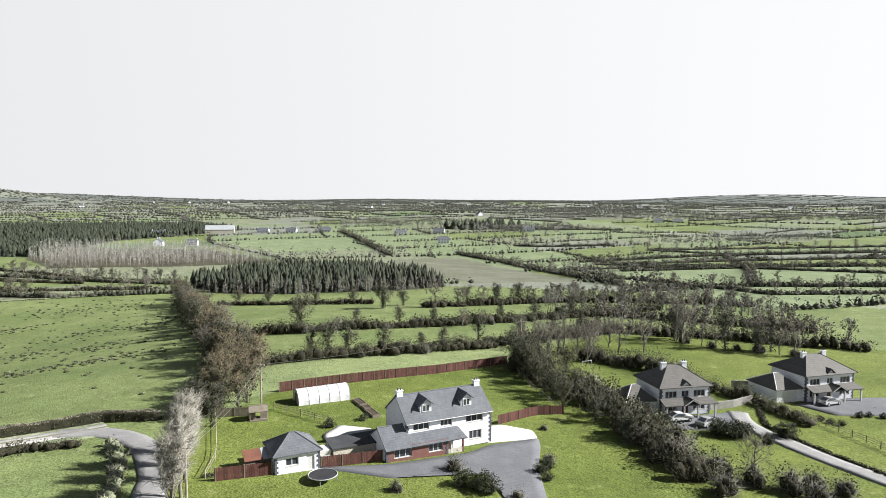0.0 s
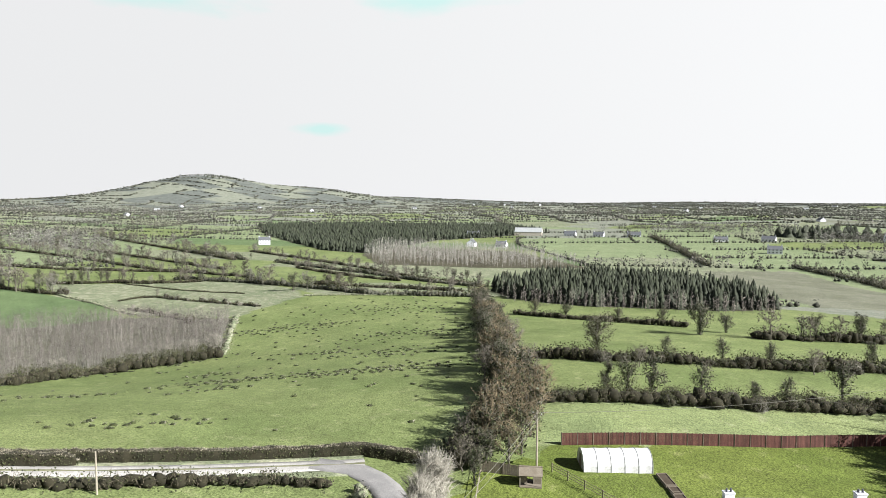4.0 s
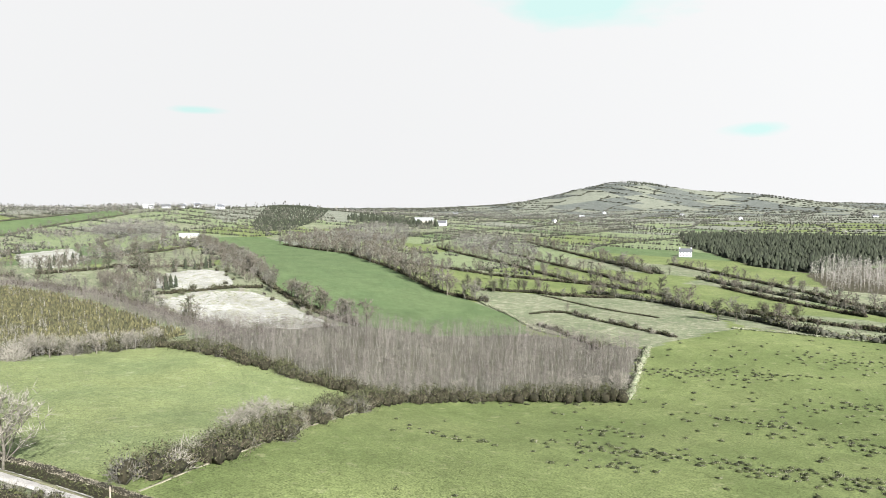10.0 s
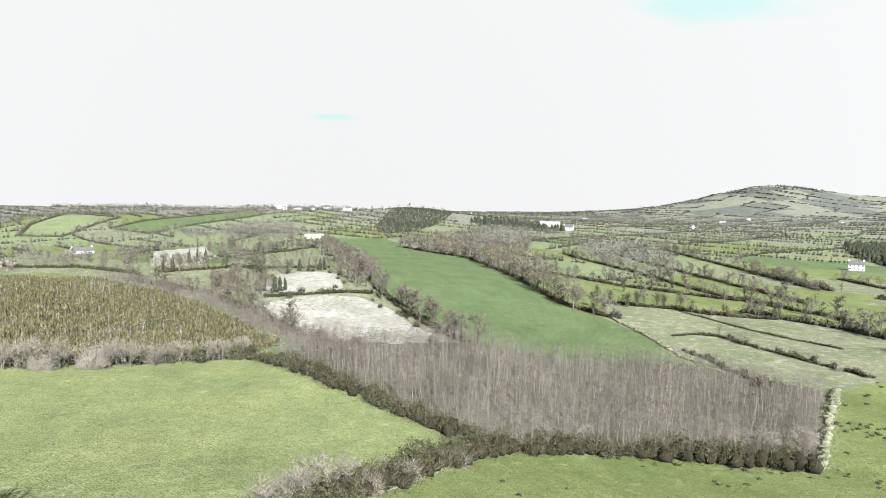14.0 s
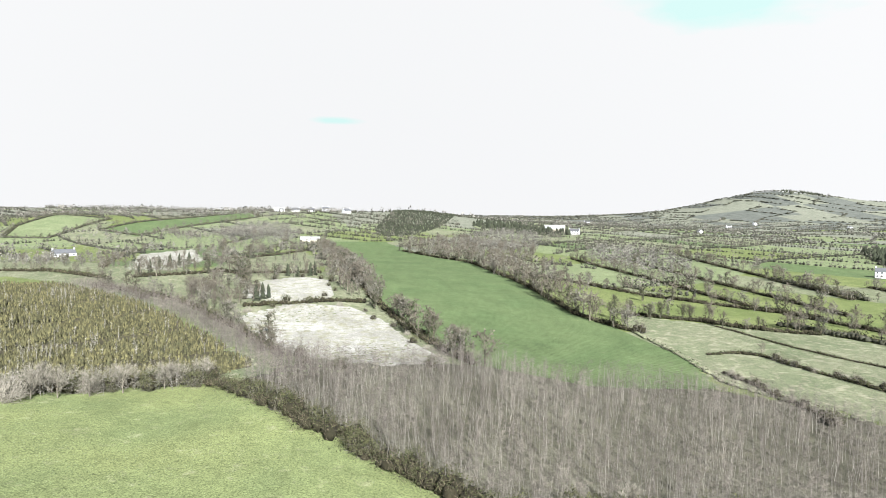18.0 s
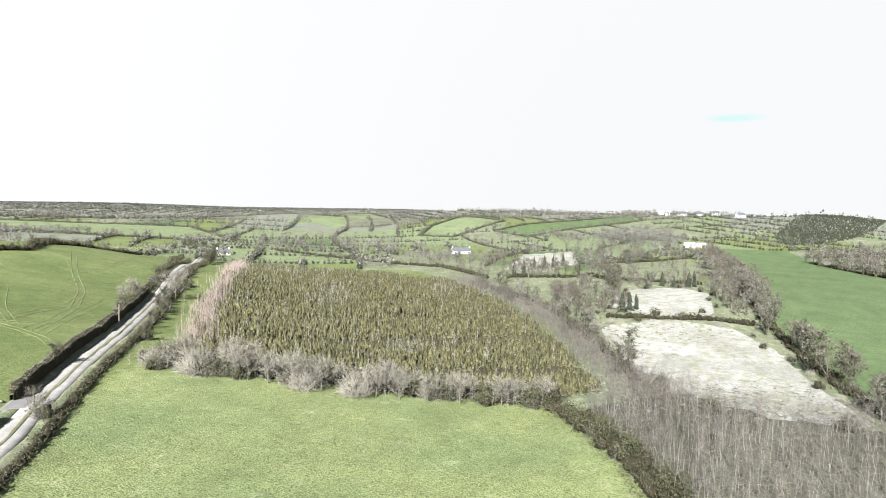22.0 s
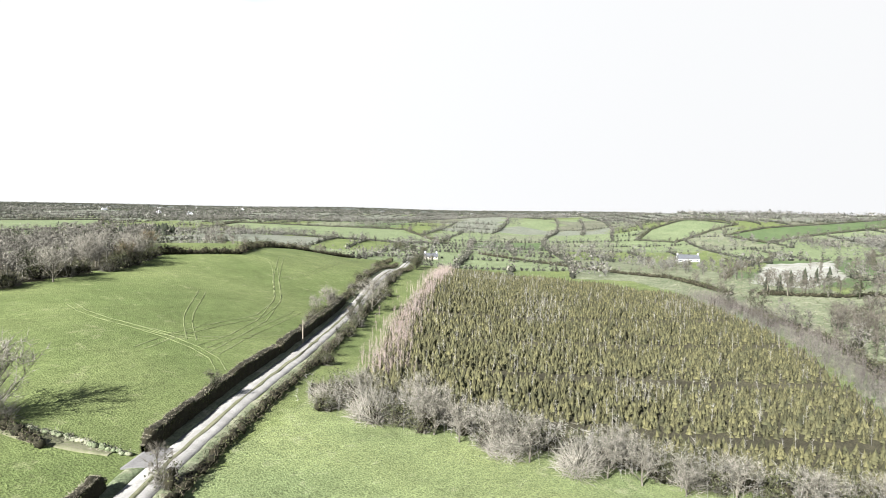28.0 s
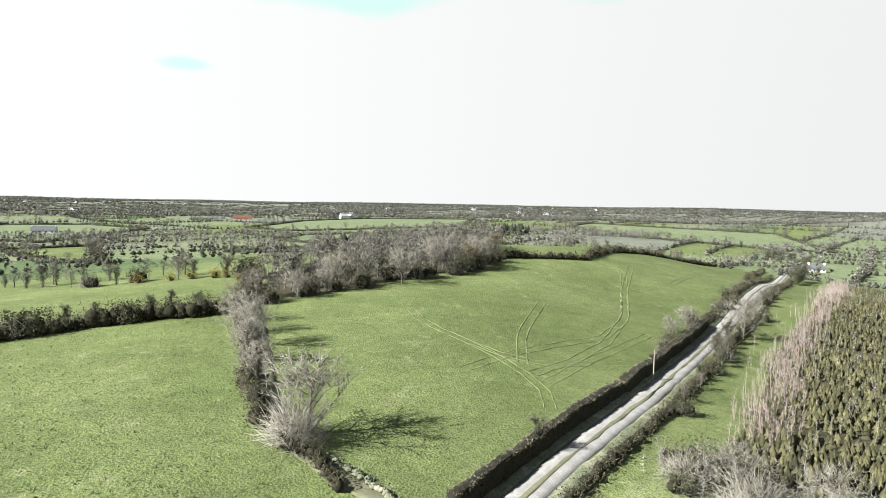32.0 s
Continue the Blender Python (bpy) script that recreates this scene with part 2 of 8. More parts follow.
def grass(name, a, b, dry, dryness, mow=None):
    """Grass: soft patches, tussocks, dry stalks, and in some fields the faint lines of the roller."""
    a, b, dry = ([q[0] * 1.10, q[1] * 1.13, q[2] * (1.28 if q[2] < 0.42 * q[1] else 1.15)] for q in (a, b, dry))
    m = mat(name, a, b, 0.045, 0.9, 0.3, 80, c=[0.5 * (x + y) * 0.42 for x, y in zip(a, b)], spec=0.12)
    n, l = m.node_tree.nodes, m.node_tree.links
    p = n["Principled BSDF"]
    geo = n.new("ShaderNodeNewGeometry")
    mid = n.new("ShaderNodeTexNoise")
    mid.inputs["Scale"].default_value, mid.inputs["Detail"].default_value, mid.inputs["Roughness"].default_value = 0.33, 6, 0.7
    l.new(geo.outputs["Position"], mid.inputs[0])
    rr = n.new("ShaderNodeMapRange")
    rr.inputs["From Min"].default_value, rr.inputs["From Max"].default_value = 0.66 - dryness * 0.3, 0.9 - dryness * 0.3
    l.new(mid.outputs["Fac"], rr.inputs["Value"])
    mx = n.new("ShaderNodeMix")
    mx.data_type = "RGBA"
    old = p.inputs["Base Color"].links[0].from_socket
    l.new(old, mx.inputs["A"])
    mx.inputs["B"].default_value = (*dry, 1)
    l.new(rr.outputs[0], mx.inputs["Factor"])
    out = mx.outputs["Result"]
    for scale, stretch, lo, hi in ((7.0, 1.0, 0.74, 1.25), (1.1, 1.0, 0.84, 1.15), (0.22, 1.0, 0.88, 1.11), (0.05, 2.0, 0.90, 1.10)):      # tussocks, and long soft streaks
        tn = n.new("ShaderNodeTexNoise")
        tm = n.new("ShaderNodeMapping")
        tm.inputs["Scale"].default_value = (1.0, stretch, 1.0)
        tn.inputs["Scale"].default_value, tn.inputs["Detail"].default_value, tn.inputs["Roughness"].default_value = scale, 5, 0.72
        tr = n.new("ShaderNodeMapRange")
        tr.inputs["From Min"].default_value, tr.inputs["From Max"].default_value = 0.34, 0.66
        tr.inputs["To Min"].default_value, tr.inputs["To Max"].default_value = lo, hi
        th = n.new("ShaderNodeHueSaturation")
        l.new(geo.outputs["Position"], tm.inputs[0])
        l.new(tm.outputs[0], tn.inputs[0])
        l.new(tn.outputs["Fac"], tr.inputs["Value"])
        l.new(tr.outputs[0], th.inputs["Value"])
        l.new(out, th.inputs["Color"])
        out = th.outputs[0]
    if mow:
        wv = n.new("ShaderNodeTexWave")
        mp = n.new("ShaderNodeMapping")
        mp.inputs["Rotation"].default_value = (0, 0, mow)
        wv.inputs["Scale"].default_value, wv.inputs["Distortion"].default_value, wv.inputs["Detail"].default_value = 0.16, 1.2, 2
        l.new(geo.outputs["Position"], mp.inputs[0])
        l.new(mp.outputs[0], wv.inputs[0])
        h = n.new("ShaderNodeHueSaturation")
        vr = n.new("ShaderNodeMapRange")
        vr.inputs["To Min"].default_value, vr.inputs["To Max"].default_value = 0.88, 1.1
        l.new(wv.outputs["Fac"], vr.inputs["Value"])
        l.new(vr.outputs[0], h.inputs["Value"])
        l.new(out, h.inputs["Color"])
        out = h.outputs[0]
    l.new(out, p.inputs["Base Color"])
    return m


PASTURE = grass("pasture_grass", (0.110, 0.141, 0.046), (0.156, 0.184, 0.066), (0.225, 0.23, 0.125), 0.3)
# dry pasture, bluer than SWARD: haze of the far fields is in the colour
DRYPASTURE = grass("hazed_dry_pasture", (0.143, 0.178, 0.092), (0.182, 0.214, 0.118), (0.262, 0.272, 0.195), 0.3)
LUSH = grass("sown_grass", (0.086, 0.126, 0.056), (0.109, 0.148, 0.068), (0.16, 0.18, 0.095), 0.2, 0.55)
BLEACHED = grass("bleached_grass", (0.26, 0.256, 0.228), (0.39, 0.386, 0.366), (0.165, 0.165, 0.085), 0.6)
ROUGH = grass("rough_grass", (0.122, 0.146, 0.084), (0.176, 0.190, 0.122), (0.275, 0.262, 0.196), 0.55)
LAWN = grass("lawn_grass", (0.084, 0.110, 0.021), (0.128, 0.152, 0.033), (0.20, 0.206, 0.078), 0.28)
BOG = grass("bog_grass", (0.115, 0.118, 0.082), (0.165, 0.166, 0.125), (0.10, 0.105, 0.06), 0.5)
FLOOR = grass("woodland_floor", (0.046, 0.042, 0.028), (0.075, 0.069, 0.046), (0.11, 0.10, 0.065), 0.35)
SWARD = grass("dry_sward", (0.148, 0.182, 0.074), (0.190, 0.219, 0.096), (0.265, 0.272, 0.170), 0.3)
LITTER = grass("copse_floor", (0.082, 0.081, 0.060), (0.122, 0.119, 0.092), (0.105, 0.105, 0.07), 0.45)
# far grass and hill grass, greyed and blued: distance haze put into the colour
HAZEDGRASS = grass("hazed_far_grass", (0.142, 0.155, 0.122), (0.185, 0.195, 0.157), (0.225, 0.216, 0.17), 0.5)
HAZEDHILL = grass("hazed_hill_grass", (0.085, 0.094, 0.085), (0.128, 0.138, 0.125), (0.15, 0.15, 0.13), 0.4)

DRYBANK = mat("dry_trodden_earth", (0.21, 0.205, 0.145), (0.30, 0.285, 0.22), 0.8, 0.95, 0.2, 7)
MUDTRACK = mat("muddy_track", (0.115, 0.115, 0.075), (0.18, 0.175, 0.125), 0.7, 0.95, 0.2, 8, c=(0.10, 0.12, 0.05))
TARMAC = mat("worn_tarmac", (0.17, 0.17, 0.172), (0.225, 0.222, 0.22), 0.5, 0.9, 0.2, 12)
LANE = mat("pale_lane", (0.28, 0.276, 0.268), (0.385, 0.38, 0.37), 0.6, 0.9, 0.2, 9, c=(0.24, 0.235, 0.22))
DRIVE = mat("gravel_drive", (0.19, 0.19, 0.19), (0.25, 0.25, 0.248), 0.6, 0.9, 0.2, 9)
FELT = mat("dark_roof_felt", (0.03, 0.032, 0.036), (0.05, 0.052, 0.056), 0.6, 0.85, 0.1, 8)
YARD = mat("grey_yard", (0.098, 0.103, 0.114), (0.125, 0.13, 0.14), 0.35, 0.9, 0.1, 12)
CONCRETE = mat("white_concrete", (0.396, 0.396, 0.383), (0.462, 0.455, 0.436), 0.6, 0.8, 0.1, 8)
WHITE = mat("white_render", (0.62, 0.64, 0.71), (0.70, 0.72, 0.77), 0.7, 0.85, 0.08, 9)
CREAM = mat("cream_render", (0.409, 0.383, 0.33), (0.462, 0.436, 0.383), 0.7, 0.85, 0.08, 9)
QUOIN = mat("dark_quoin", (0.066, 0.0693, 0.0858), (0.0924, 0.0957, 0.112), 2.0, 0.8, 0.1)
SLATE = courses("grey_slate", (0.078, 0.085, 0.098), (0.122, 0.13, 0.144), (0.05, 0.054, 0.06), 0.32, 0.2)
DARKTILE = courses("brown_grey_tile", (0.075, 0.071, 0.066), (0.105, 0.10, 0.093), (0.035, 0.035, 0.035), 0.36, 0.24)
BRICK = courses("red_brick", (0.132, 0.0396, 0.033), (0.172, 0.0561, 0.0429), (0.198, 0.172, 0.158), 0.24, 0.085, 0.85)
GLASS = mat("window_glass", (0.03, 0.035, 0.045), (0.05, 0.055, 0.065), 0.5, 0.06, spec=0.6)
PVC = mat("white_pvc", (0.502, 0.502, 0.508), (0.528, 0.528, 0.528), 1.0, 0.4)
DOORWOOD = mat("dark_door", (0.066, 0.033, 0.0231), (0.0924, 0.0462, 0.033), 2.0, 0.5)
FENCEWOOD = mat("red_brown_fence", (0.066, 0.026, 0.022), (0.098, 0.042, 0.034), 1.2, 0.85, 0.2, 8, vary=0.3)
OLDWOOD = mat("weathered_wood", (0.132, 0.112, 0.0858), (0.185, 0.165, 0.132), 1.5, 0.9, 0.2, 8)
POLEWOOD = mat("grey_pole_wood", (0.238, 0.211, 0.172), (0.304, 0.277, 0.231), 1.0, 0.9)
WIRE = mat("dull_wire", (0.231, 0.224, 0.205), (0.264, 0.257, 0.238), 1.0, 0.6)
POLY = mat("white_polythene", (0.488, 0.502, 0.508), (0.541, 0.548, 0.554), 0.6, 0.45, 0.05)
BLACKNET = mat("black_net", (0.0198, 0.0198, 0.0231), (0.033, 0.033, 0.0363), 1.0, 0.8)
RUST = mat("rust_red_sheet", (0.12, 0.05, 0.036), (0.17, 0.075, 0.05), 0.8, 0.7)
STEEL = mat("grey_sheet", (0.277, 0.297, 0.31), (0.343, 0.363, 0.376), 0.4, 0.5)
CARSILVER = mat("silver_car_paint", (0.363, 0.37, 0.376), (0.396, 0.403, 0.409), 0.5, 0.25, metal=0.3)
CARWHITE = mat("white_car_paint", (0.475, 0.475, 0.475), (0.502, 0.502, 0.502), 0.5, 0.25)
RUBBER = mat("tyre_rubber", (0.0132, 0.0132, 0.0132), (0.0198, 0.0198, 0.0198), 3.0, 0.85)
SOIL = mat("dark_soil", (0.0396, 0.0297, 0.0198), (0.0594, 0.0462, 0.033), 1.0, 0.95)
STONE = mat("field_stone", (0.211, 0.205, 0.185), (0.277, 0.271, 0.251), 0.8, 0.9, 0.3)

BARK = mat("grey_bark", (0.09, 0.082, 0.068), (0.16, 0.15, 0.125), 1.2, 0.95, vary=0.2)
TWIG = mat("bare_twigs", (0.072, 0.066, 0.054), (0.150, 0.138, 0.112), 0.4, 0.95, vary=0.5, islands=True)
TWIGPALE = mat("pale_twigs", (0.16, 0.153, 0.129), (0.30, 0.288, 0.248), 0.4, 0.95, vary=0.35, islands=True)
TWIGRED = mat("reddish_twigs", (0.085, 0.068, 0.040), (0.178, 0.143, 0.090), 0.4, 0.95, vary=0.5, islands=True)
IVY = mat("ivy_leaves", (0.022, 0.030, 0.012), (0.048, 0.058, 0.025), 0.8, 0.6, vary=0.4, islands=True)
OLIVELEAF = mat("olive_leaves", (0.042, 0.048, 0.022), (0.082, 0.086, 0.042), 0.8, 0.7, vary=0.4, islands=True)
# near-black fill: the shade deep inside hedges, put into the colour
HEDGESHADE = mat("inner_hedge_shade", (0.0145, 0.0145, 0.00792), (0.0264, 0.0238, 0.0132), 0.5, 0.95)
HEDGETWIG = mat("hedge_twigs", (0.078, 0.068, 0.046), (0.165, 0.145, 0.105), 0.3, 0.95, vary=0.3, islands=True)
LAUREL = mat("laurel_leaves", (0.055, 0.072, 0.020), (0.125, 0.145, 0.045), 0.6, 0.45, vary=0.4, islands=True)
HEDGETOP = mat("cut_hedge_twigs", (0.17, 0.155, 0.115), (0.29, 0.27, 0.215), 0.3, 0.95, vary=0.35, islands=True)
HEDGELEAF = mat("hedge_leaves", (0.0264, 0.033, 0.0132), (0.0561, 0.0627, 0.0251), 0.2, 0.8, vary=0.45, islands=True)
# less saturated than near hedges, tinted for the haze of distance
FARHEDGE = mat("far_hedge_growth", (0.030, 0.034, 0.025), (0.072, 0.075, 0.057), 0.02, 0.95, vary=0.5, islands=True)
FARTREE = mat("far_bare_trees", (0.075, 0.075, 0.068), (0.190, 0.187, 0.170), 0.02, 0.95, vary=0.6, islands=True)
SPRUCE = mat("spruce_needles", (0.017, 0.023, 0.014), (0.034, 0.041, 0.024), 0.25, 0.85, vary=0.4, islands=True)
LARCH = mat("golden_olive_needles", (0.039, 0.042, 0.022), (0.097, 0.092, 0.043), 0.5, 0.85, vary=0.5, islands=True)
STEM = mat("copse_stems", (0.145, 0.138, 0.128), (0.29, 0.28, 0.262), 0.3, 0.95, vary=0.35, islands=True)
BRUSH = mat("copse_twigs", (0.076, 0.068, 0.061), (0.185, 0.168, 0.152), 0.10, 0.95, vary=0.6, islands=True)
PINKBRUSH = mat("willow_twigs", (0.262, 0.210, 0.192), (0.355, 0.300, 0.276), 0.2, 0.95, vary=0.25, islands=True)
GREYBRUSH = mat("grey_wood_twigs", (0.20, 0.195, 0.177), (0.31, 0.302, 0.278), 0.06, 0.95, vary=0.4, islands=True)
FURZEFLOWER = mat("gorse_flower", (0.09, 0.085, 0.02), (0.34, 0.25, 0.03), 1.2, 0.8, vary=0.4, islands=True)
RUSH = mat("rush_tufts", (0.0185, 0.0264, 0.00792), (0.0409, 0.0488, 0.0172), 0.3, 0.9, vary=0.4, islands=True)
GORSE = mat("dry_stalks", (0.25, 0.238, 0.19), (0.35, 0.335, 0.28), 0.5, 0.95, vary=0.3, islands=True)

# ---- mesh helpers ----
class Solid:
    """Collects corners and faces of one part."""

    def __init__(self):
        self.v, self.f = [], []

    def add(self, verts, faces):
        k = len(self.v)
        self.v += [tuple(p) for p in verts]
        self.f += [tuple(i + k for i in q) for q in faces]
        return self

    def box(self, x0, x1, y0, y1, z0, z1):
        return self.add([(x, y, z) for z in (z0, z1) for y in (y0, y1) for x in (x0, x1)],
                        [(0, 2, 3, 1), (4, 5, 7, 6), (0, 1, 5, 4), (1, 3, 7, 5), (3, 2, 6, 7), (2, 0, 4, 6)])

    def slab(self, corners, thick):
        """A flat plate of any outline, given by its top corners counter-clockwise from above."""
        c = [Vector(p) for p in corners]
        n = len(c)
        nor = (c[1] - c[0]).cross(c[2] - c[0]).normalized() * thick
        return self.add([tuple(p) for p in c] + [tuple(p - nor) for p in c],
                        [tuple(range(n)), tuple(range(2 * n - 1, n - 1, -1))] + [(i, i + n, (i + 1) % n + n, (i + 1) % n) for i in range(n)])

    def tube(self, a, b, r0, r1, n=6, cap=True):
        a, b = Vector(a), Vector(b)
        d = (b - a).normalized()
        s = d.orthogonal().normalized()
        t = d.cross(s)
        ring = [(math.cos(2 * math.pi * i / n), math.sin(2 * math.pi * i / n)) for i in range(n)]
        vs = [a + (s * c + t * e) * r0 for c, e in ring] + [b + (s * c + t * e) * r1 for c, e in ring]
        fs = [(i, (i + 1) % n, (i + 1) % n + n, i + n) for i in range(n)]
        if cap:
            fs += [tuple(range(n - 1, -1, -1)), tuple(range(n, 2 * n))]
        return self.add(vs, fs)

    def wall(self, x0, x1, y0, y1, z0, z1, holes=()):
        """An upright wall along x with openings (from, to, sill, head) that go right through."""
        xs = sorted({x0, x1, *[h[0] for h in holes], *[h[1] for h in holes]})
        zs = sorted({z0, z1, *[h[2] for h in holes], *[h[3] for h in holes]})
        nx, nz = len(xs) - 1, len(zs) - 1
        full = {(i, k) for i in range(nx) for k in range(nz)
                if not any(h[0] <= xs[i] and xs[i + 1] <= h[1] and h[2] <= zs[k] and zs[k + 1] <= h[3] for h in holes)}
        at, verts, faces = {}, [], []

        def corner(i, k, back):
            if (i, k, back) not in at:
                at[i, k, back] = len(verts)
                verts.append((xs[i], y1 if back else y0, zs[k]))
            return at[i, k, back]

        for i, k in sorted(full):
            a, b, c, d = ((i, k), (i + 1, k), (i + 1, k + 1), (i, k + 1))
            faces.append(tuple(corner(*q, 0) for q in (a, b, c, d)))
            faces.append(tuple(corner(*q, 1) for q in (d, c, b, a)))
            for (p, q), beyond in (((a, b), (i, k - 1)), ((b, c), (i + 1, k)), ((c, d), (i, k + 1)), ((d, a), (i - 1, k))):
                if beyond not in full:
                    faces.append((corner(*p, 0), corner(*p, 1), corner(*q, 1), corner(*q, 0)))
        return self.add(verts, faces)

    def mesh(self, name, material, smooth=False):
        me = bpy.data.meshes.new(name)
        me.from_pydata(self.v, [], self.f)
        me.materials.append(material)
        if smooth:
            me.polygons.foreach_set("use_smooth", [True] * len(self.f))
        return me


def part(name, solid, material, parent=None, label="", m=None):
    ob = new(name, solid if isinstance(solid, bpy.types.Mesh) else solid.mesh(name, material))
    if parent is not None:
        ob.parent = parent
    if m is not None:
        ob.matrix_basis = m
    if label:
        ob["label"] = label
    if name in ("twig_growth", "foliage", "inner_growth"):      # past counting
        ob["kind"] = "stuff"
    return ob


def thing(name, m, label, category, group="", kind=""):
    ob = new(name)
    ob.empty_display_size = 0.3
    ob.matrix_basis = m
    return tagged(ob, label, category, group, kind)


def lay(x, y):
    return float(height(x, y))


def triangles(name, verts, faces, material):
    """A mesh from arrays of corners and of triangles or quads."""
    me = bpy.data.meshes.new(name)
    verts, faces = np.asarray(verts, np.float32), np.asarray(faces, np.int32)
    k = faces.shape[1]
    me.vertices.add(len(verts))
    me.vertices.foreach_set("co", verts.ravel())
    me.loops.add(faces.size)
    me.loops.foreach_set("vertex_index", faces.ravel())
    me.polygons.add(len(faces))
    me.polygons.foreach_set("loop_start", np.arange(0, faces.size, k, dtype=np.int32))
    me.update(calc_edges=True)
    me.materials.append(material)
    return me


def spikes(base, tip, r, rng):
    """Slender three-sided twigs from base to tip: corners and triangles."""
    n = len(base)
    d = tip - base
    d /= np.linalg.norm(d, axis=1, keepdims=True) + 1e-9
    s = np.cross(d, rng.normal(size=(n, 3)))
    s /= np.linalg.norm(s, axis=1, keepdims=True) + 1e-9
    t = np.cross(d, s)
    r = np.broadcast_to(np.asarray(r, float), (n,))[:, None]
    a = base + s * r
    b = base + (-0.5 * s + 0.87 * t) * r
    c = base + (-0.5 * s - 0.87 * t) * r
    v = np.stack([a, b, c, tip], 1).reshape(-1, 3)
    k = np.arange(n)[:, None] * 4
    f = np.concatenate([k + [0, 1, 3], k + [1, 2, 3], k + [2, 0, 3]], 0)
    return v, f


def leaves(at, size, rng, flat=0.0):
    """Small folded leaf sprays, each two triangles bent along the middle."""
    n = len(at)
    a = rng.normal(size=(n, 3))
    a[:, 2] *= 1 - flat
    a /= np.linalg.norm(a, axis=1, keepdims=True)
    b = np.cross(a, rng.normal(size=(n, 3)))
    b /= np.linalg.norm(b, axis=1, keepdims=True)
    c = np.cross(a, b)
    s = (np.asarray(size) * rng.uniform(0.6, 1.3, n))[:, None]
    v = np.stack([at - a * s, at + b * s * 0.6 + c * s * 0.2, at + a * s, at - b * s * 0.6 + c * s * 0.2], 1).reshape(-1, 3)
    k = np.arange(n)[:, None] * 4
    return v, np.concatenate([k + [0, 1, 2], k + [0, 2, 3]], 0)


def joined(*sets):
    vs, fs, k = [], [], 0
    for v, f in sets:
        vs.append(v)
        fs.append(np.asarray(f) + k)
        k += len(v)
    return np.concatenate(vs), np.concatenate(fs)


def lumps(at, size, tall, rng, detail=1):
    """Rough low bushes: a dented eight- or twenty-sided lump at each place."""
    if detail:
        g = (1 + 5**0.5) / 2
        u = np.array([(-1, g, 0), (1, g, 0), (-1, -g, 0), (1, -g, 0), (0, -1, g), (0, 1, g), (0, -1, -g), (0, 1, -g), (g, 0, -1), (g, 0, 1), (-g, 0, -1), (-g, 0, 1)]) / 1.9
        f = np.array([(0, 11, 5), (0, 5, 1), (0, 1, 7), (0, 7, 10), (0, 10, 11), (1, 5, 9), (5, 11, 4), (11, 10, 2), (10, 7, 6), (7, 1, 8),
                      (3, 9, 4), (3, 4, 2), (3, 2, 6), (3, 6, 8), (3, 8, 9), (4, 9, 5), (2, 4, 11), (6, 2, 10), (8, 6, 7), (9, 8, 1)])
    else:
        u = np.array([(1, 0, 0), (0, 1, 0), (-1, 0, 0), (0, -1, 0), (0, 0, 1), (0, 0, -0.6)], float)
        f = np.array([(0, 1, 4), (1, 2, 4), (2, 3, 4), (3, 0, 4), (1, 0, 5), (2, 1, 5), (3, 2, 5), (0, 3, 5)])
    n = len(at)
    size, tall = np.broadcast_to(size, (n,)), np.broadcast_to(tall, (n,))
    turn = rng.uniform(0, 6.28, n)
    c, s = np.cos(turn)[:, None], np.sin(turn)[:, None]
    dent = rng.uniform(0.65, 1.25, (n, len(u)))
    x, y, z = u[:, 0] * dent, u[:, 1] * dent, u[:, 2] * dent
    v = np.stack([at[:, :1] + (x * c - y * s) * size[:, None], at[:, 1:2] + (x * s + y * c) * size[:, None], at[:, 2:] + z * tall[:, None]], -1)
    k = (np.arange(n) * len(u))[:, None, None]
    return v.reshape(-1, 3), (f[None] + k).reshape(-1, 3)


def along(line, step):
    """Places about every step metres along a line, with the direction there."""
    p = np.array(line, float)
    d = np.hypot(*np.diff(p, axis=0).T)
    cum = np.r_[0, np.cumsum(d)]
    s = np.linspace(0, cum[-1], max(2, int(cum[-1] / step) + 1))
    x, y = np.interp(s, cum, p[:, 0]), np.interp(s, cum, p[:, 1])
    gx, gy = np.gradient(x), np.gradient(y)
    n = np.hypot(gx, gy) + 1e-9
    return np.stack([x, y], 1), np.stack([gx / n, gy / n], 1)


def beside(line, off):
    """The same line moved to its left by off metres."""
    p, d = along(line, 6.0)
    return [(a - off * t, b + off * s) for (a, b), (s, t) in zip(p.tolist(), d.tolist())]


def inside(x, y, poly):
    """Which of the places lie in the outline."""
    x, y = np.asarray(x, float), np.asarray(y, float)
    hit = np.zeros(x.shape, bool)
    for (ax, ay), (bx, by) in zip(poly, list(poly[1:]) + [poly[0]]):
        if ay != by:
            hit ^= ((ay > y) != (by > y)) & (x < (bx - ax) * (y - ay) / (by - ay) + ax)
    return hit


def scatter(poly, step, rng, jitter=0.4):
    p = np.array(poly, float)
    gx, gy = np.meshgrid(np.arange(p[:, 0].min(), p[:, 0].max(), step), np.arange(p[:, 1].min(), p[:, 1].max(), step))
    x = gx.ravel() + rng.uniform(-jitter, jitter, gx.size) * step
    y = gy.ravel() + rng.uniform(-jitter, jitter, gx.size) * step
    k = inside(x, y, poly)
    return x[k], y[k]

